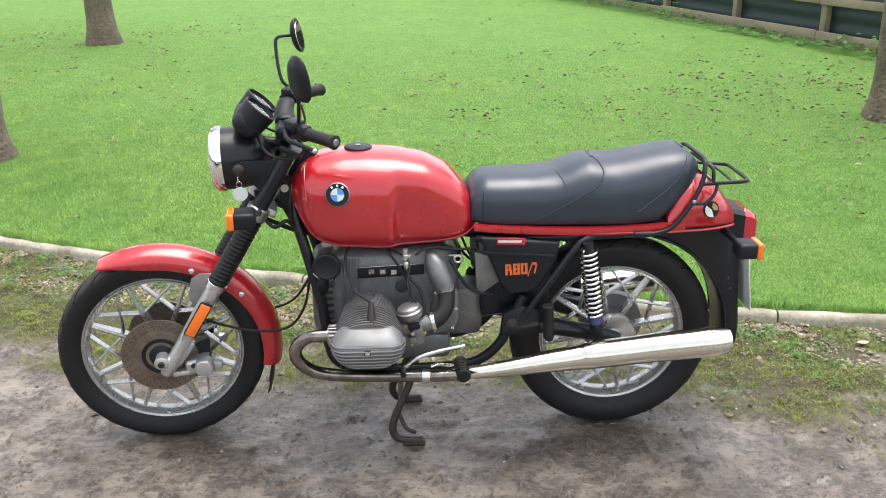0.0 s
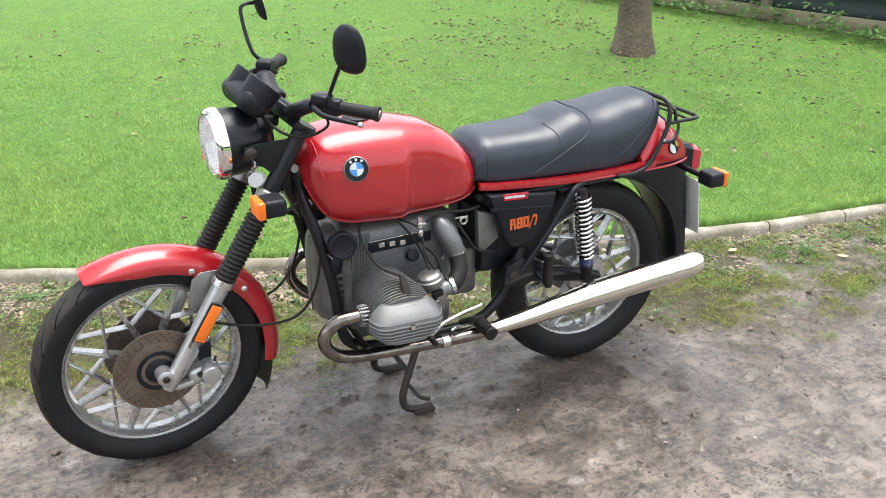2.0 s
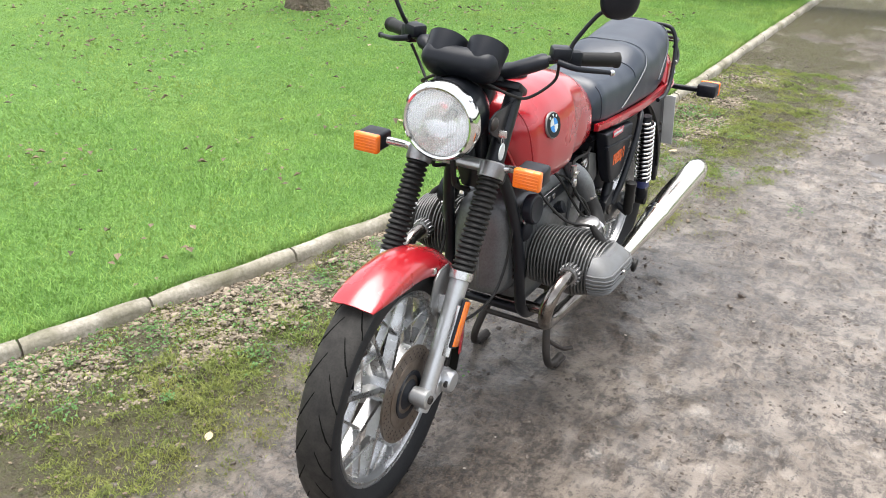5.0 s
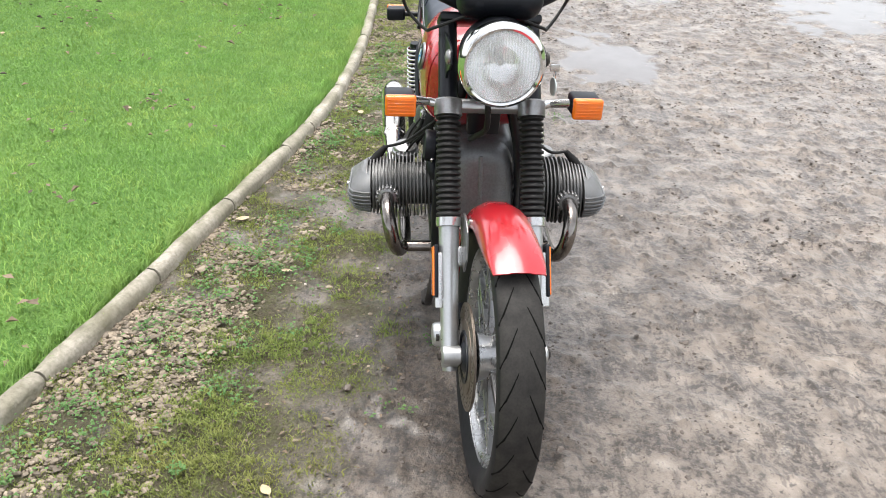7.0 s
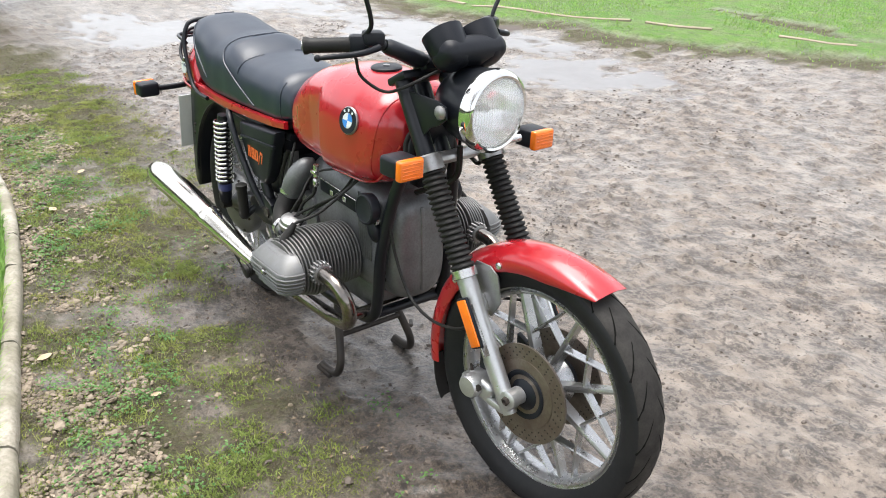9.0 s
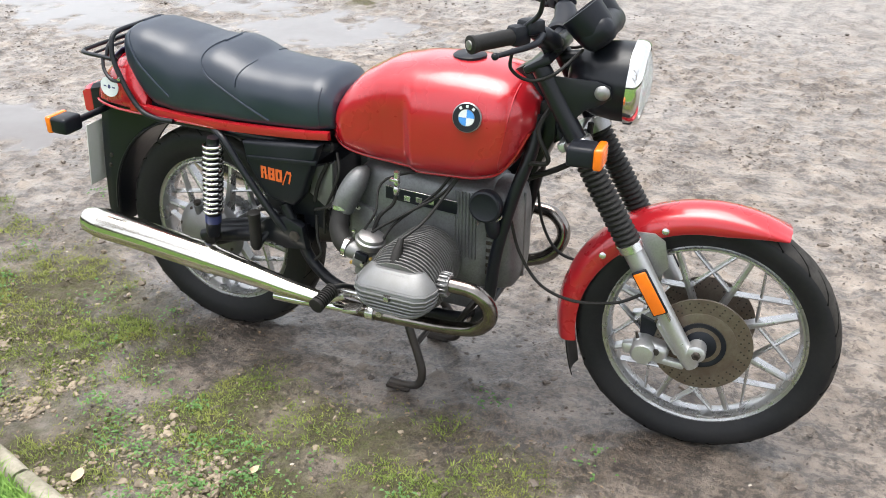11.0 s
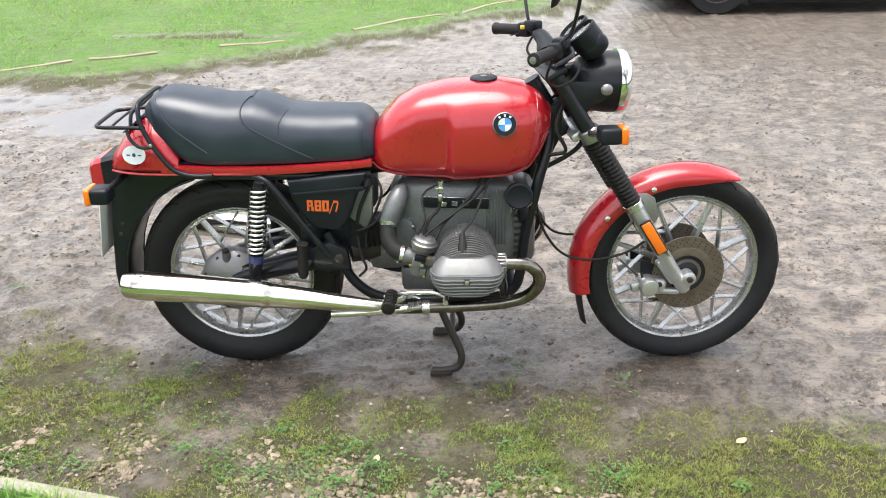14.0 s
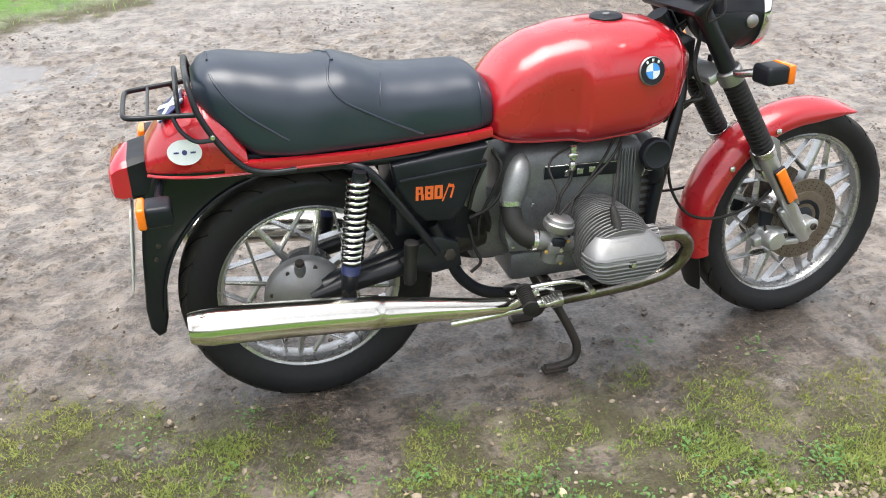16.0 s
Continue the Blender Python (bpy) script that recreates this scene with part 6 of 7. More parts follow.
    lumpy = nt.nodes.new("ShaderNodeMath")
    lumpy.operation = "MULTIPLY_ADD"
    link(n_clod, lumpy.inputs[0])
    lumpy.inputs[1].default_value = 0.7
    link(relief.outputs[0], lumpy.inputs[2])
    relief = lumpy
    b = add(nt, "ShaderNodeBump", Distance=0.030)
    rise = nt.nodes.new("ShaderNodeMath")
    rise.operation = "MAXIMUM"
    link(ramp(nt, link, n_churn, 0.40, 0.55, 0.60, 1.0), rise.inputs[0])
    link(both.outputs[0], rise.inputs[1])
    link(times(rise.outputs[0], ramp(nt, link, field("wet"), 0, 0.8, 1.0, 0.02)), b.inputs["Strength"])
    link(relief.outputs[0], b.inputs["Height"])
    link(b.outputs[0], p.inputs["Normal"])
    return m


ground = sheet("ground", np.stack([X.ravel(), Y.ravel(), Z], -1), quads, ground_material(), None, True)
for name, values in (("lawn", LAWN), ("far", FAR), ("moss", MOSS), ("gravel", GRAVEL), ("wet", WET), ("damp_shade", DAMP_SHADE)):
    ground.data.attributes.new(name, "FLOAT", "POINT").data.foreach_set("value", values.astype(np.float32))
tagged(ground, "wet muddy gravel drive with mossy verge and mown lawn", "ground", kind="structure")


# ---- grass, gravel, weeds, leaf litter ----
def leaf_material(name, a, b, c, rough=0.55, soft=False):
    m, nt, p, link = shader(name)
    g = nt.nodes.new("ShaderNodeNewGeometry")
    big = grain(nt, link, 1.1)
    col = blend(nt, link, g.outputs["Random Per Island"], a, b)
    col = blend(nt, link, ramp(nt, link, big, 0.4, 0.65, 0, 0.7), col, c)
    if soft:
        mid, small = grain(nt, link, 5.0, 4.0, 0.6), grain(nt, link, 17.0, 3.0, 0.6)
        col = blend(nt, link, ramp(nt, link, mid, 0.48, 0.66, 0, 0.5), col, tuple(v * 0.72 for v in a))
        col = blend(nt, link, ramp(nt, link, small, 0.54, 0.66, 0, 0.4), col, tuple(v * 0.65 for v in a))
        col = blend(nt, link, ramp(nt, link, mid, 0.32, 0.48, 0.6, 0), col, tuple(v * 1.2 for v in c))
    link(col, p.inputs["Base Color"])
    p.inputs["Roughness"].default_value = rough
    if soft:
        up = nt.nodes.new("ShaderNodeVectorMath")
        up.operation = "MULTIPLY_ADD"
        link(g.outputs["Normal"], up.inputs[0])
        up.inputs[1].default_value, up.inputs[2].default_value = (0.35, 0.35, 0.35), (0, 0, 0.75)
        unit = nt.nodes.new("ShaderNodeVectorMath")
        unit.operation = "NORMALIZE"
        link(up.outputs[0], unit.inputs[0])
        link(unit.outputs[0], p.inputs["Normal"])
        thin = nt.nodes.new("ShaderNodeBsdfTranslucent")
        link(col, thin.inputs["Color"])
        both = nt.nodes.new("ShaderNodeMixShader")
        both.inputs[0].default_value = 0.36
        link(p.outputs[0], both.inputs[1])
        link(thin.outputs[0], both.inputs[2])
        link(both.outputs[0], nt.nodes["Material Output"].inputs["Surface"])
    return m


def blades(name, x, y, z, height, width, material, lean=0.6):
    """Grass blades as bent strips of three triangles."""
    n = len(x)
    a = rng.uniform(0, 2 * math.pi, n)
    h = height * rng.uniform(0.5, 1.25, n)
    w = width * rng.uniform(0.6, 1.3, n)
    ux, uy = np.cos(a), np.sin(a)
    la = rng.uniform(0, 2 * math.pi, n)
    l = rng.uniform(0.15, lean, n) * h
    base = np.stack([x, y, z - 0.003], -1)
    side = np.stack([ux * w / 2, uy * w / 2, 0 * w], -1)
    mid = base + np.stack([np.cos(la) * l * 0.35, np.sin(la) * l * 0.35, h * 0.6], -1)
    tip = base + np.stack([np.cos(la) * l, np.sin(la) * l, h * 0.95], -1)
    v = np.stack([base - side, base + side, mid - side * 0.75, mid + side * 0.75, tip], 1).reshape(-1, 3)
    k = np.arange(n)[:, None] * 5
    f = np.concatenate([k + np.array([[0, 1, 3]]), k + np.array([[0, 3, 2]]), k + np.array([[2, 3, 4]])])
    return tagged(sheet(name, v, f, material), kind="stuff")


GRASS = leaf_material("lawn_grass", (0.160, 0.345, 0.053), (0.224, 0.430, 0.075), (0.290, 0.410, 0.084), 0.6, True)
ROUGH = leaf_material("verge_grass", (0.145, 0.225, 0.038), (0.300, 0.370, 0.090), (0.255, 0.245, 0.065), 0.7, True)


def scatter(n, x0, x1, y0, y1):
    return rng.uniform(x0, x1, n), rng.uniform(y0, y1, n)


def lawn_blades():
    xs, ys, hs, ws = [], [], [], []
    for n, near, away, h, w in ((150000, 0.05, 2.6, 0.021, 0.0046), (200000, 0.5, 8.5, 0.015, 0.0080), (70000, 2.0, 18.0, 0.010, 0.013)):
        x = rng.uniform(-4.0 - away * 0.3, 6.0 + away * 0.8, n)
        y = kerb_y(x) + 0.05 + near + (away - near) * (rng.beta(1.5, 2.8, n) if near > 0.3 else 1 - np.sqrt(1 - rng.uniform(0, 1, n)))
        xs.append(x), ys.append(y), hs.append(np.full(n, h)), ws.append(np.full(n, w))
    x = rng.uniform(-3.0, 7.0, 9000)
    xs.append(x), ys.append(kerb_y(x) + rng.uniform(0.055, 0.10, 9000)), hs.append(np.full(9000, 0.05)), ws.append(np.full(9000, 0.004))
    x, y, h, w = (np.concatenate(v) for v in (xs, ys, hs, ws))
    h = h * (0.65 + 0.8 * fbm(x, y, 1.6, 21))
    tagged(blades("lawn_grass", x, y, ground_fields(x, y)[0], h, w, GRASS, 1.3), "short bright green lawn grass", "grass")


lawn_blades()


def verge_blades():
    x = rng.uniform(-2.6, 4.5, 560000)
    y = kerb_y(x) - rng.uniform(0.0, 1.15, 560000)
    z, lawn, far, moss, gravel, wet, damp_shade = ground_fields(x, y)
    keep = rng.uniform(0, 1, len(x)) < moss * (1 - 0.40 * gravel) * step(fbm(x, y, 5.5, 31), 0.30, 0.50) * (0.25 + 0.75 * step(fbm(x, y, 15.0, 35), 0.42, 0.56))
    x, y, z = x[keep], y[keep], z[keep]
    tagged(blades("verge_grass", x, y, z, 0.005 + 0.016 * fbm(x, y, 9.0, 33), np.full(len(x), 0.0034), ROUGH, 1.5), "thin mossy grass on the verge", "grass")
    x, y = scatter(55000, -3, 9, -12, -4)
    z, lawn, far, moss, gravel, wet, damp_shade = ground_fields(x, y)
    keep = rng.uniform(0, 1, len(x)) < np.maximum(far * step(fbm(x, y, 1.2, 41), 0.3, 0.5), moss * 0.3)
    x, y, z = x[keep], y[keep], z[keep]
    tagged(blades("rough_grass", x, y, z, np.full(len(x), 0.026), np.full(len(x), 0.010), GRASS, 0.9), "rough grass beyond the drive", "grass")


verge_blades()


def stones_mesh(name, x, y, z, size, material, sink=0.3):
    """Pebbles: squashed, jittered octahedra with cut corners."""
    t = (1 + 5 ** 0.5) / 2
    ico = np.array([(-1, t, 0), (1, t, 0), (-1, -t, 0), (1, -t, 0), (0, -1, t), (0, 1, t), (0, -1, -t), (0, 1, -t), (t, 0, -1), (t, 0, 1), (-t, 0, -1), (-t, 0, 1)]) / 1.9
    tri = np.array([(0, 11, 5), (0, 5, 1), (0, 1, 7), (0, 7, 10), (0, 10, 11), (1, 5, 9), (5, 11, 4), (11, 10, 2), (10, 7, 6), (7, 1, 8), (3, 9, 4), (3, 4, 2), (3, 2, 6), (3, 6, 8), (3, 8, 9), (4, 9, 5), (2, 4, 11), (6, 2, 10), (8, 6, 7), (9, 8, 1)])
    n = len(x)
    v = ico[None] * (1 + rng.uniform(-0.22, 0.22, (n, 12, 1)))
    sc = np.stack([size * rng.uniform(0.7, 1.3, n), size * rng.uniform(0.55, 1.0, n), size * rng.uniform(0.3, 0.6, n)], -1) / 2
    v = v * sc[:, None, :]
    a = rng.uniform(0, 6.28, n)
    ca, sa = np.cos(a)[:, None], np.sin(a)[:, None]
    v = np.stack([v[..., 0] * ca - v[..., 1] * sa, v[..., 0] * sa + v[..., 1] * ca, v[..., 2]], -1)
    v += np.stack([x, y, z + sc[:, 2] * (1 - 2 * sink)], -1)[:, None, :]
    f = (np.arange(n)[:, None, None] * 12 + tri[None]).reshape(-1, 3)
    return tagged(sheet(name, v.reshape(-1, 3), f, material), kind="stuff")


PEBBLE = leaf_material("gravel_stone", (0.36, 0.295, 0.215), (0.060, 0.047, 0.034), (0.185, 0.145, 0.100), 0.6)
PALE = leaf_material("pale_stone", (0.48, 0.44, 0.39), (0.33, 0.29, 0.25), (0.4, 0.36, 0.31), 0.6)
CLOD = leaf_material("mud_clod", (0.135, 0.108, 0.088), (0.048, 0.037, 0.029), (0.095, 0.076, 0.062), 0.5)


def gravel():
    x = rng.uniform(-2.6, 4.2, 95000)
    y = kerb_y(x) - rng.uniform(0.0, 0.85, 95000)
    z, lawn, far, moss, grav, wet, damp_shade = ground_fields(x, y)
    keep = rng.uniform(0, 1, len(x)) < grav * step(fbm(x, y, 5, 51), 0.35, 0.57) + 0.006
    x, y, z = x[keep], y[keep], z[keep]
    tagged(stones_mesh("gravel", x, y, z, rng.gamma(3.2, 0.0030, len(x)) + 0.0035, PEBBLE), "loose brown gravel along the kerb", "gravel")
    x, y = scatter(900, -2.6, 4.5, -3.5, 1.0)
    z, lawn, far, moss, grav, wet, damp_shade = ground_fields(x, y)
    keep = (lawn < 0.1) & (rng.uniform(0, 1, len(x)) < 0.25 + 0.6 * grav)
    x, y, z = x[keep], y[keep], z[keep]
    tagged(stones_mesh("pale_stones", x, y, z, rng.uniform(0.005, 0.013, len(x)), PALE), "scattered pale stones on the drive", "stones")
    x, y = scatter(64000, -3.0, 5.0, -4.5, 0.7)
    z, lawn, far, moss, grav, wet, damp_shade = ground_fields(x, y)
    keep = (lawn < 0.1) & (far < 0.1) & (wet < 0.2) & (rng.uniform(0, 1, len(x)) < np.maximum(0.75 * step(fbm(x, y, 3.4, 61), 0.46, 0.64), 0.8 * damp_shade * step(fbm(x, y, 4.0, 63), 0.40, 0.6)))
    x, y, z = x[keep], y[keep], z[keep]
    tagged(stones_mesh("mud_clods", x, y, z, rng.gamma(1.2, 0.0046, len(x)) + 0.0040, CLOD, 0.48), "dark clods of mud on the drive", "mud")


gravel()


def leaves(name, x, y, z, size, material, curl=0.35):
    """Small folded leaves: two triangles each side of a midrib."""
    n = len(x)
    a = rng.uniform(0, 6.28, n)
    u = np.stack([np.cos(a), np.sin(a), rng.uniform(-0.25, 0.25, n)], -1)
    w = np.stack([-np.sin(a), np.cos(a), 0 * a], -1)
    s = (size * rng.uniform(0.6, 1.4, n))[:, None]
    c = np.stack([x, y, z + 0.004], -1)
    up = np.array([[0, 0, 1.0]]) * s * curl * rng.uniform(0.2, 1, (n, 1))
    v = np.stack([c - u * s / 2, c + w * s * 0.3 + up, c + u * s / 2 + up * 0.4, c - w * s * 0.3 + up], 1).reshape(-1, 3)
    k = np.arange(n)[:, None] * 4
    f = np.concatenate([k + np.array([[0, 1, 2]]), k + np.array([[0, 2, 3]])])
    return tagged(sheet(name, v, f, material), kind="stuff")


WEED = leaf_material("weed_leaf", (0.085, 0.200, 0.050), (0.180, 0.340, 0.105), (0.130, 0.260, 0.070), 0.6, True)
LITTER = leaf_material("dead_leaf", (0.30, 0.22, 0.14), (0.045, 0.033, 0.024), (0.16, 0.12, 0.08), 0.7)


def weeds():
    cx = rng.uniform(-2.4, 3.2, 300)
    cy = kerb_y(cx) - rng.gamma(2.0, 0.11, 300) - 0.03
    keep = fbm(cx, cy, 1.8, 71) > 0.46
    cx, cy = cx[keep], cy[keep]
    size = rng.gamma(3, 0.008, len(cx)) + 0.008
    k = 26
    x = (cx[:, None] + rng.normal(0, 1, (len(cx), k)) * size[:, None]).ravel()
    y = (cy[:, None] + rng.normal(0, 1, (len(cx), k)) * size[:, None]).ravel()
    z = ground_fields(x, y)[0] + rng.uniform(0, 0.02, len(x))
    tagged(leaves("weeds", x, y, z, np.full(len(x), 0.012), WEED, 0.6), "small green weeds in the gravel", "weeds")
    cx = np.concatenate([rng.normal(3.6, 1.3, 150), rng.uniform(-4, 8, 190), rng.normal(-3.6, 1.5, 60)])
    cy = np.concatenate([rng.normal(4.3, 1.1, 150), 0.6 + rng.gamma(2.0, 2.3, 190), rng.normal(8.6, 1.2, 60)])
    cy = np.maximum(cy, kerb_y(cx) + 0.25)
    x = (cx[:, None] + rng.normal(0, 0.12, (len(cx), 7))).ravel()
    y = (cy[:, None] + rng.normal(0, 0.12, (len(cx), 7))).ravel()
    y = np.maximum(y, kerb_y(x) + 0.12)
    tagged(leaves("fallen_leaves", x, y, ground_fields(x, y)[0] + 0.024, np.full(len(x), 0.036), LITTER, 0.45), "brown fallen leaves lying on the lawn", "leaves")
    x = rng.uniform(-2.6, 4.5, 1700)
    y = kerb_y(x) - rng.uniform(0.02, 1.0, 1700)
    tagged(leaves("verge_litter", x, y, ground_fields(x, y)[0] + 0.004, np.full(1700, 0.013), LITTER), "dead leaves and twigs on the verge", "leaves")


weeds()

DRY = surface("pale_dry_leaf", (0.50, 0.40, 0.27), 0.7, 0, (0.40, 0.30, 0.18), 30, 200, 0.6, 0.2, 0.0006)


def fallen_leaf(x, y, length, angle):
    """One curled dry leaf: a pointed blade with a raised midrib and a stalk."""
    thing = tagged(new("fallen_leaf"), "pale dry leaf lying on the ground", "leaf", "single fallen leaves")
    thing.matrix_basis = Matrix.Translation((x, y, float(ground_fields(np.array([x]), np.array([y]))[0][0]) + 0.010)) @ Matrix.Rotation(radians(angle), 4, "Z")
    bm, rings = BM(), []
    for k in range(9):
        f = k / 8
        w = length * 0.30 * math.sin(math.pi * (0.04 + 0.94 * f)) ** 0.8
        z = 0.10 * length * (2 * f - 1) ** 2
        row = [Vector(((f - 0.5) * length, u * w, z + 0.35 * w * abs(u) ** 1.5)) for u in (-1, -0.5, 0, 0.5, 1)]
        rings.append(row + [p - Vector((0, 0, 0.0008)) for p in row[::-1]])
    part("blade", bridge(bm, rings), DRY, thing, "", None, 60)
    part("stalk", tube(BM(), spline([(-0.48 * length, 0, 0.09 * length), (-0.62 * length, 0.03 * length, 0.08 * length), (-0.78 * length, 0.10 * length, 0.02 * length)], 3), 0.0008, 5), DRY, thing)


for lx, ly, ll, la in ((-0.82, 0.535, 0.040, 35), (0.635, 0.830, 0.050, 110), (1.88, 0.450, 0.050, 10), (1.70, 1.545, 0.042, 60), (2.30, 0.20, 0.05, 140), (0.25, 0.62, 0.035, 80), (2.9, 2.6, 0.045, 20), (-0.4, 3.1, 0.042, 130)):
    fallen_leaf(lx, ly, ll, la)

# ---- kerb of worn edging stones ----
CONCRETE = surface("weathered_kerb", (0.43, 0.395, 0.335), 0.85, 0, (0.155, 0.145, 0.095), 6, 75, 0.9, 0.8, 0.004)
kerb = tagged(new("kerb"), "weathered pale concrete kerb edging the lawn", "kerb", kind="structure")


def kerb_stones():
    x, k = -4.6, 0
    while x < 12:
        length = (0.60, 0.31, 0.60, 0.45, 0.61, 0.58)[k % 6] * (1 if x < 6 else 1.5)
        s = float(kerb_y(x + 0.2) - kerb_y(x)) / 0.2
        step_x = length / math.sqrt(1 + s * s)
        bm = BM()
        n = 7
        rings = []
        for j in range(n):
            f = 0.008 + (0.984) * j / (n - 1)
            px = x + step_x * f
            py = float(kerb_y(px))
            ss = float(kerb_y(px + 0.05) - kerb_y(px - 0.05)) / 0.1
            t = Vector((1, ss, 0)).normalized()
            nn = Vector((-t.y, t.x, 0))
            ring = []
            for q, (w, h) in enumerate(((-0.002, -0.06), (0, 0.034), (0.006, 0.048), (0.017, 0.057), (0.042, 0.059), (0.055, 0.051), (0.060, -0.06))):
                wob = 0.006 * (noise.noise(Vector((px * 9, w * 40, h * 40 + k))))
                ring.append(Vector((px, py, h + (wob if h > 0 else 0))) + nn * (w + wob) + Vector((0, 0, 0.006 * noise.noise(Vector((k * 3.1, 0, 0))))))
            if j in (0, n - 1):
                mid = sum(ring, Vector()) / len(ring)
                ring = [p + (mid - p) * 0.06 for p in ring]
            rings.append(ring)
        part("kerbstone", bridge(bm, rings), CONCRETE, kerb, "", None, 50)
        x += step_x
        k += 1


kerb_stones()
# timber edging in the grass beyond the drive
WOOD = surface("weathered_wood", (0.30, 0.26, 0.18), 0.8, 0, (0.22, 0.18, 0.13), 3, 50, 0.7, 0.5, 0.002)
for (ax, ay), (bx, by) in (((6.3, -3.80), (4.75, -4.12)), ((4.65, -4.14), (3.28, -4.78)), ((3.16, -4.84), (2.66, -5.09)), ((2.16, -5.30), (1.62, -5.53)), ((1.05, -6.02), (0.10, -6.93)), ((0.02, -7.0), (-0.75, -7.75))):
    bm, n = BM(), 7
    d = Vector((bx - ax, by - ay, 0)).normalized()
    side = Vector((-d.y, d.x, 0))
    rings = []
    for k in range(n):
        p = Vector((ax, ay, 0)).lerp(Vector((bx, by, 0)), k / (n - 1))
        top = float(ground_fields(np.array([p.x]), np.array([p.y]))[0][0]) + 0.010 + 0.012 * noise.noise(p * 2.3)
        rings.append([p + side * w + Vector((0, 0, z)) for w, z in ((-0.026, -0.08), (-0.026, top - 0.004), (-0.020, top), (0.020, top), (0.026, top - 0.004), (0.026, -0.08))])
    tagged(part("timber_edging", bridge(bm, rings), WOOD), "pale timber edging half sunk in grass", "edging", "timber edging")

# ---- trees: bare trunks with limbs ----
BARK = surface("tree_bark", (0.20, 0.155, 0.115), 0.9, 0, (0.09, 0.08, 0.06), 5, 34, 0.8, 1.0, 0.03)


def tree(x, y, r, height, seed):
    rnd = random.Random(seed)
    t = tagged(new("tree"), "bare garden tree with rough brown bark", "tree", "lawn trees")
    t.location = (x, y, float(ground_fields(np.array([x]), np.array([y]))[0][0]))
    bm = BM()
    rings = []
    for k in range(26):
        f = k / 25
        z = -0.1 + height * 0.42 * f
        rad = r * (1 - 0.28 * f) * (1 + 0.45 * math.exp(-max(z, 0) / 0.13))
        ox, oy = 0.05 * math.sin(z * 0.9 + seed), 0.05 * math.cos(z * 0.7 + seed)
        ring = []
        for j in range(28):
            a = 2 * math.pi * j / 28
            rr = rad * (1 + 0.10 * noise.noise(Vector((math.cos(a) * 2.6, math.sin(a) * 2.6, z * 0.9 + seed))) + 0.05 * noise.noise(Vector((math.cos(a) * 8, math.sin(a) * 8, z * 3 + seed))))
            ring.append(Vector((ox + rr * math.cos(a), oy + rr * math.sin(a), z)))
        rings.append(ring)
    part("trunk", bridge(bm, rings), BARK, t, "", None, 80)
    top = rings[-1][0].z - 0.05
    for k in range(6):
        a = 2 * math.pi * k / 6 + rnd.uniform(-0.3, 0.3)
        out = height * rnd.uniform(0.18, 0.32)
        p = [Vector((0, 0, top - rnd.uniform(0, 0.9)))]
        for j in range(1, 6):
            f = j / 5
            p.append(Vector((math.cos(a) * out * f, math.sin(a) * out * f, p[0].z + height * 0.5 * f ** 0.8)) + Vector((rnd.uniform(-0.15, 0.15), rnd.uniform(-0.15, 0.15), 0)))
        bm = BM()
        pts = spline(p, 4)
        tube(bm, pts, [r * 0.5 * (1 - 0.85 * i / (len(pts) - 1)) for i in range(len(pts))], 8)
        for q in range(16):
            i = rnd.randrange(5, len(pts) - 1)
            d = Vector((rnd.uniform(-1, 1), rnd.uniform(-1, 1), rnd.uniform(0.1, 1))).normalized() * rnd.uniform(0.5, 1.4)
            tube(bm, spline([pts[i], pts[i] + d * 0.5 + Vector((0, 0, 0.06)), pts[i] + d], 3), [0.022 * (1 - 0.14 * n) for n in range(7)], 5)
        part("limb", bm, BARK, t, "", None, 80)
    return t


tree(3.72, 3.86, 0.135, 6.5, 3)
tree(-3.43, 8.38, 0.155, 8.0, 8)
tree(-2.72, 3.34, 0.16, 7.0, 12)

# ---- fence of rails before dark sheets ----
SHEET = surface("dark_green_sheet", (0.020, 0.040, 0.040), 0.6, 0.1, (0.05, 0.07, 0.07), 2, 40, 0.5, 0.2, 0.002)
fence = tagged(new("fence"), "weathered timber fence backed by dark green sheets", "fence")
fence.matrix_basis = Matrix.Translation((5.53, 5.5, 0.20)) @ Matrix.Rotation(radians(17.8), 4, "Z")
for k in range(-4, 12):
    y = 0.55 + 1.55 * k
    bm = BM()
    box(bm, (0, y, 0.62), (0.085, 0.085, 1.45), 0.010)
    part("post", bm, WOOD, fence)
for z, h in ((0.06, 0.13), (0.46, 0.09), (0.84, 0.09), (1.22, 0.09)):
    for k in range(-2, 6):
        bm = BM()
        box(bm, (-0.060, -0.95 + 3.1 * k + 1.55, z + 0.01 * math.sin(k * 2.3)), (0.03, 3.09, h), 0.006)
        part("rail", bm, WOOD, fence)
bm = BM()
prof = [(0.065 + 0.012 * math.sin(k * 1.2), k * 0.034) for k in range(40)]
rings = [[Vector((px, yy, pz)) for px, pz in prof] + [Vector((px + 0.006, yy, pz)) for px, pz in prof[::-1]] for yy in (-6.6, 4.0, 18.0)]
part("corrugated_sheet", bridge(bm, rings), SHEET, fence, "dark green ribbed sheet")
y = rng.uniform(1.0, 20, 2600)
x = 5.53 - 0.321 * (y - 5.5) - rng.uniform(0.05, 0.5, 2600)
tagged(leaves("fence_weeds", x, y, 0.22 + rng.gamma(1.6, 0.05, 2600) * step(fbm(x, y, 0.9, 81), 0.42, 0.6) * 1.4, np.full(2600, 0.07), WEED, 0.5), "green weeds along the fence foot", "weeds")

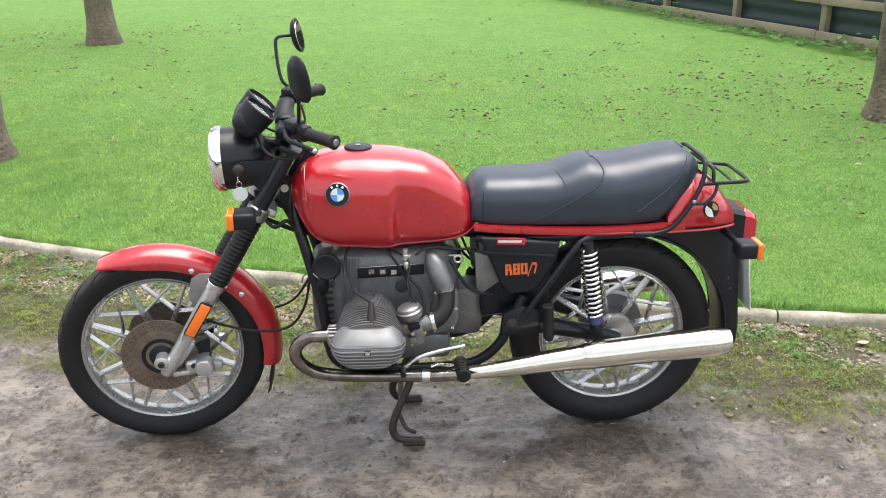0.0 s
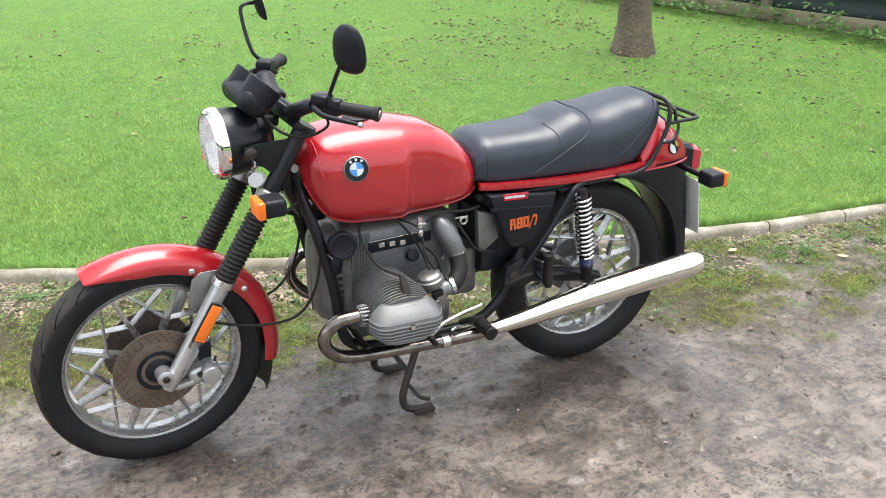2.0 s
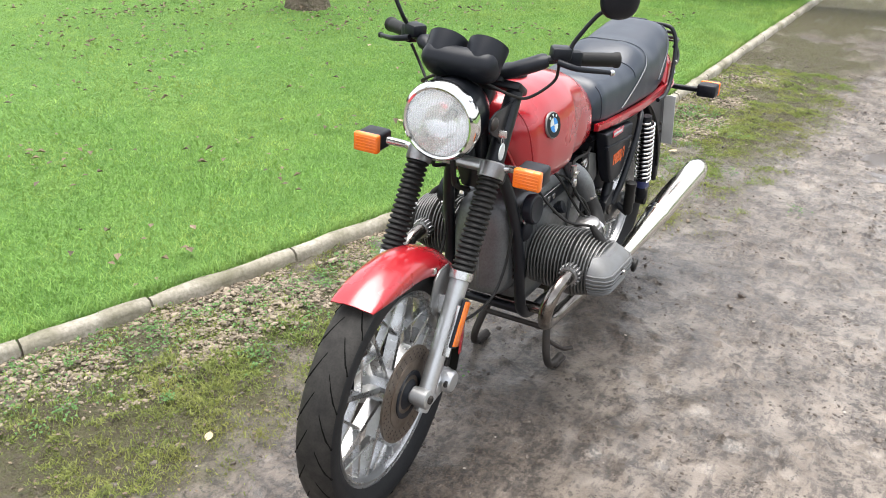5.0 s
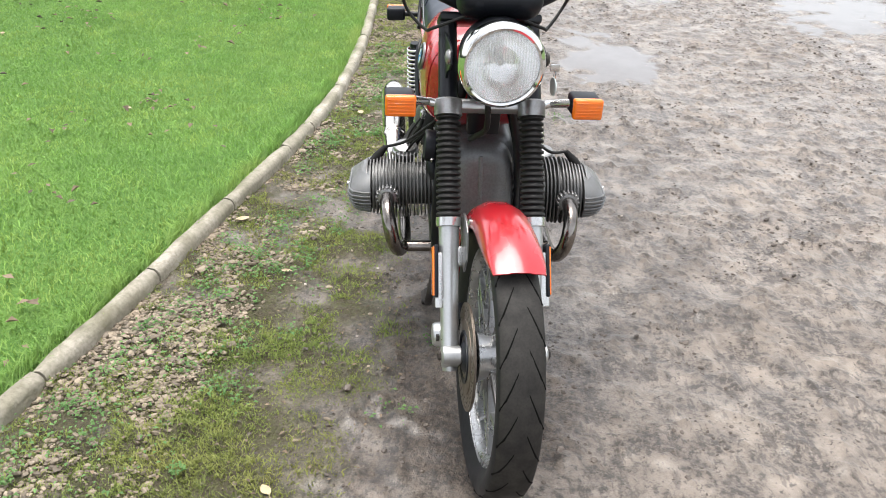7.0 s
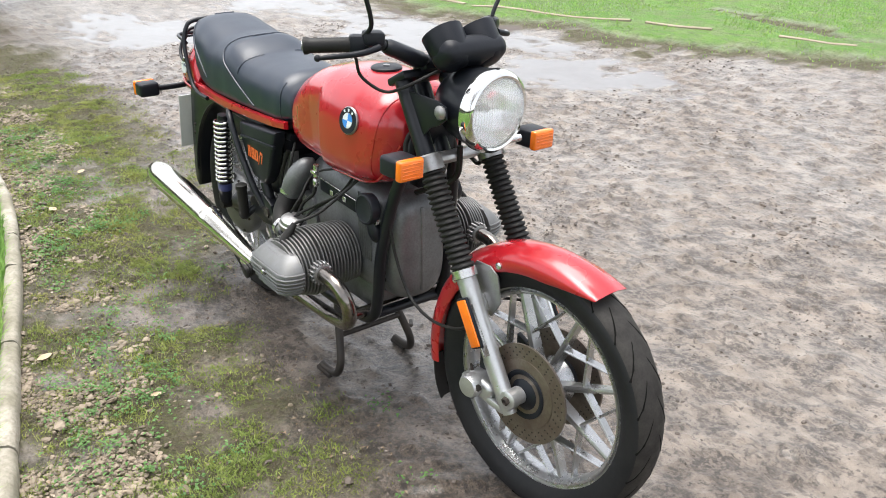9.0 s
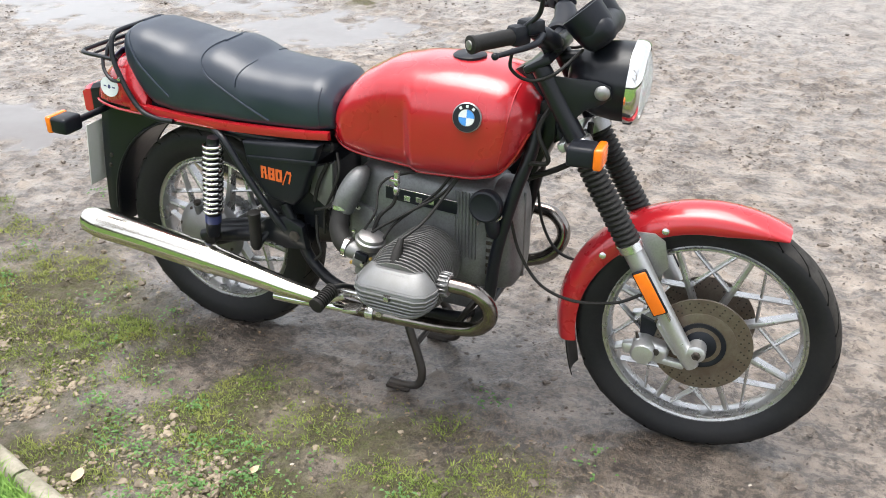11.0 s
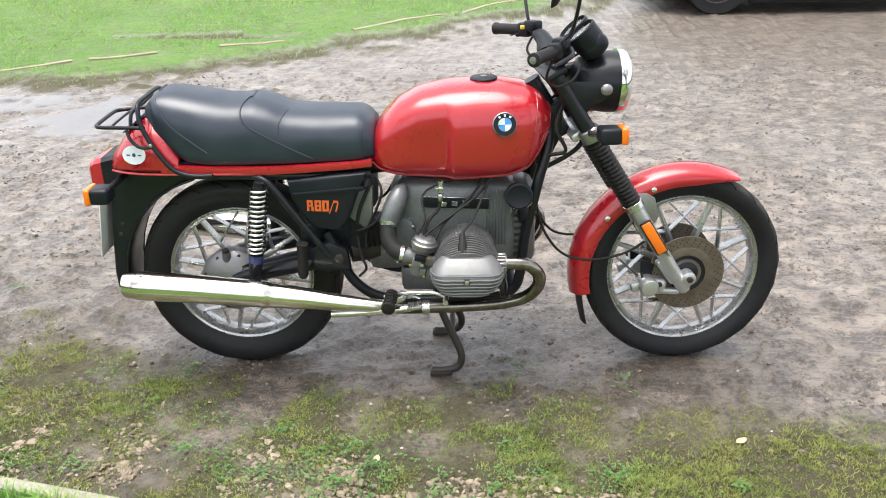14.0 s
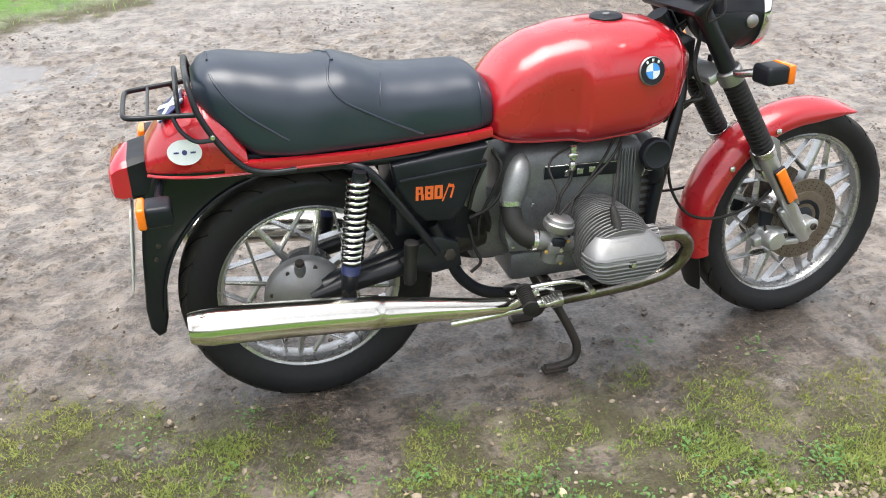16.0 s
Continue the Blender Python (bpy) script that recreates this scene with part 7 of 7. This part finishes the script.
# ---- hedge and bare bank closing the garden; three unseen hedges added ----
HEDGE = leaf_material("hedge_leaf", (0.035, 0.06, 0.018), (0.07, 0.09, 0.03), (0.09, 0.07, 0.04), 0.6)


def hedge(name, n, place, label):
    t, h, d = rng.uniform(0, 1, n), rng.uniform(0, 1, n) ** 0.8, rng.normal(0, 0.35, n)
    x, y = place(t, d)
    z = 0.05 + h * (2.4 + 0.9 * (fbm(t * 60, t * 0, 1.0, 91) - 0.5))
    tagged(leaves(name, x, y, z, np.full(n, 0.30), HEDGE, 0.9), label, "hedge")


hedge("hedge", 26000, lambda t, d: (-34 + 44 * t, 33.5 + d), "dark garden hedge behind the lawn")
# unseen hedges added on the other three sides, darkening the horizon and reflections
hedge("hedge", 26000, lambda t, d: (-34 + d, 33 - 66 * t), "unseen dark hedge added to close the drive")
hedge("hedge", 30000, lambda t, d: (-34 + 70 * t, -33 + d), "unseen dark hedge added beyond the rough grass")
hedge("hedge", 26000, lambda t, d: (36 + d, 33 - 66 * t), "unseen dark hedge added at the far end of the drive")


# ---- parked car ----
CARPAINT = surface("dark_car_paint", (0.012, 0.014, 0.022), 0.2, 0.3, (0.03, 0.03, 0.035), 3, 200, 0.4, 0.02, 0.0003, 1.0)
CARGLASS = surface("dark_car_glass", (0.02, 0.025, 0.03), 0.05, 0.0, (0.03, 0.03, 0.03), 3, 100, 0.2, 0.0)


def parked_car():
    car = tagged(new("car"), "dark parked car standing on the muddy drive", "car")
    car.matrix_basis = Matrix.Translation((-3.90, -7.45, 0)) @ Matrix.Rotation(radians(178), 4, "Z")
    bm = BM()
    rings = []
    for x, z0, z1, w in ((-2.1, 0.42, 0.62, 0.62), (-2.0, 0.28, 0.78, 0.80), (-1.5, 0.22, 0.92, 0.86), (-0.8, 0.20, 0.95, 0.88), (0.4, 0.20, 0.95, 0.88), (1.2, 0.20, 0.93, 0.87), (1.85, 0.26, 0.80, 0.80), (2.05, 0.38, 0.64, 0.64)):
        ring = []
        for j in range(20):
            a = 2 * math.pi * (j + 0.5) / 20
            ca, sa = math.cos(a), math.sin(a)
            ring.append(Vector((x, w * math.copysign(abs(ca) ** 0.45, ca), (z0 + z1) / 2 + (z1 - z0) / 2 * math.copysign(abs(sa) ** 0.5, sa))))
        rings.append(ring)
    body = part("body", bridge(bm, rings), CARPAINT, car, "", None, 60)
    bm = BM()
    rings = []
    for x, z1, w in ((-1.5, 0.94, 0.72), (-0.9, 1.38, 0.62), (-0.2, 1.46, 0.60), (0.6, 1.44, 0.60), (1.35, 0.95, 0.70)):
        rings.append([Vector((x, s * w * q, zz)) for s, q, zz in ((-1, 1.05, 0.90), (-1, 1.0, (0.9 + z1) / 2), (-1, 0.9, z1), (1, 0.9, z1), (1, 1.0, (0.9 + z1) / 2), (1, 1.05, 0.90))])
    part("cabin", bridge(bm, rings), CARGLASS, car, "dark car windows", None, 40)
    part("underbody", box(BM(), (0, 0, 0.19), (3.6, 1.40, 0.12), 0.03), PLASTIC, body, "dark car underside")
    for x in (-1.32, 1.32):
        for s in (-1, 1):
            w = part("wheel", revolve(BM(), [(-0.09, 0.20), (-0.10, 0.30), (-0.06, 0.315), (0.06, 0.315), (0.10, 0.30), (0.09, 0.20)], (x, s * 0.80, 0.312), (0, 1, 0), 40), TYRE, car)
            part("rim", revolve(BM(), [(0.07, 0.205), (0.095, 0.20), (0.08, 0.16), (0.085, 0.05), (0.09, 0.001)], (x, s * 0.80, 0.312), (0, s, 0), 24), DARK, w)
    for s in (-1, 1):
        part("sill", box(BM(), (0, s * 0.84, 0.20), (2.0, 0.10, 0.18), 0.02), PLASTIC, body)
        part("headlight", box(BM(), (-2.0, s * 0.58, 0.62), (0.10, 0.26, 0.12), 0.03), GLASS, body)


parked_car()
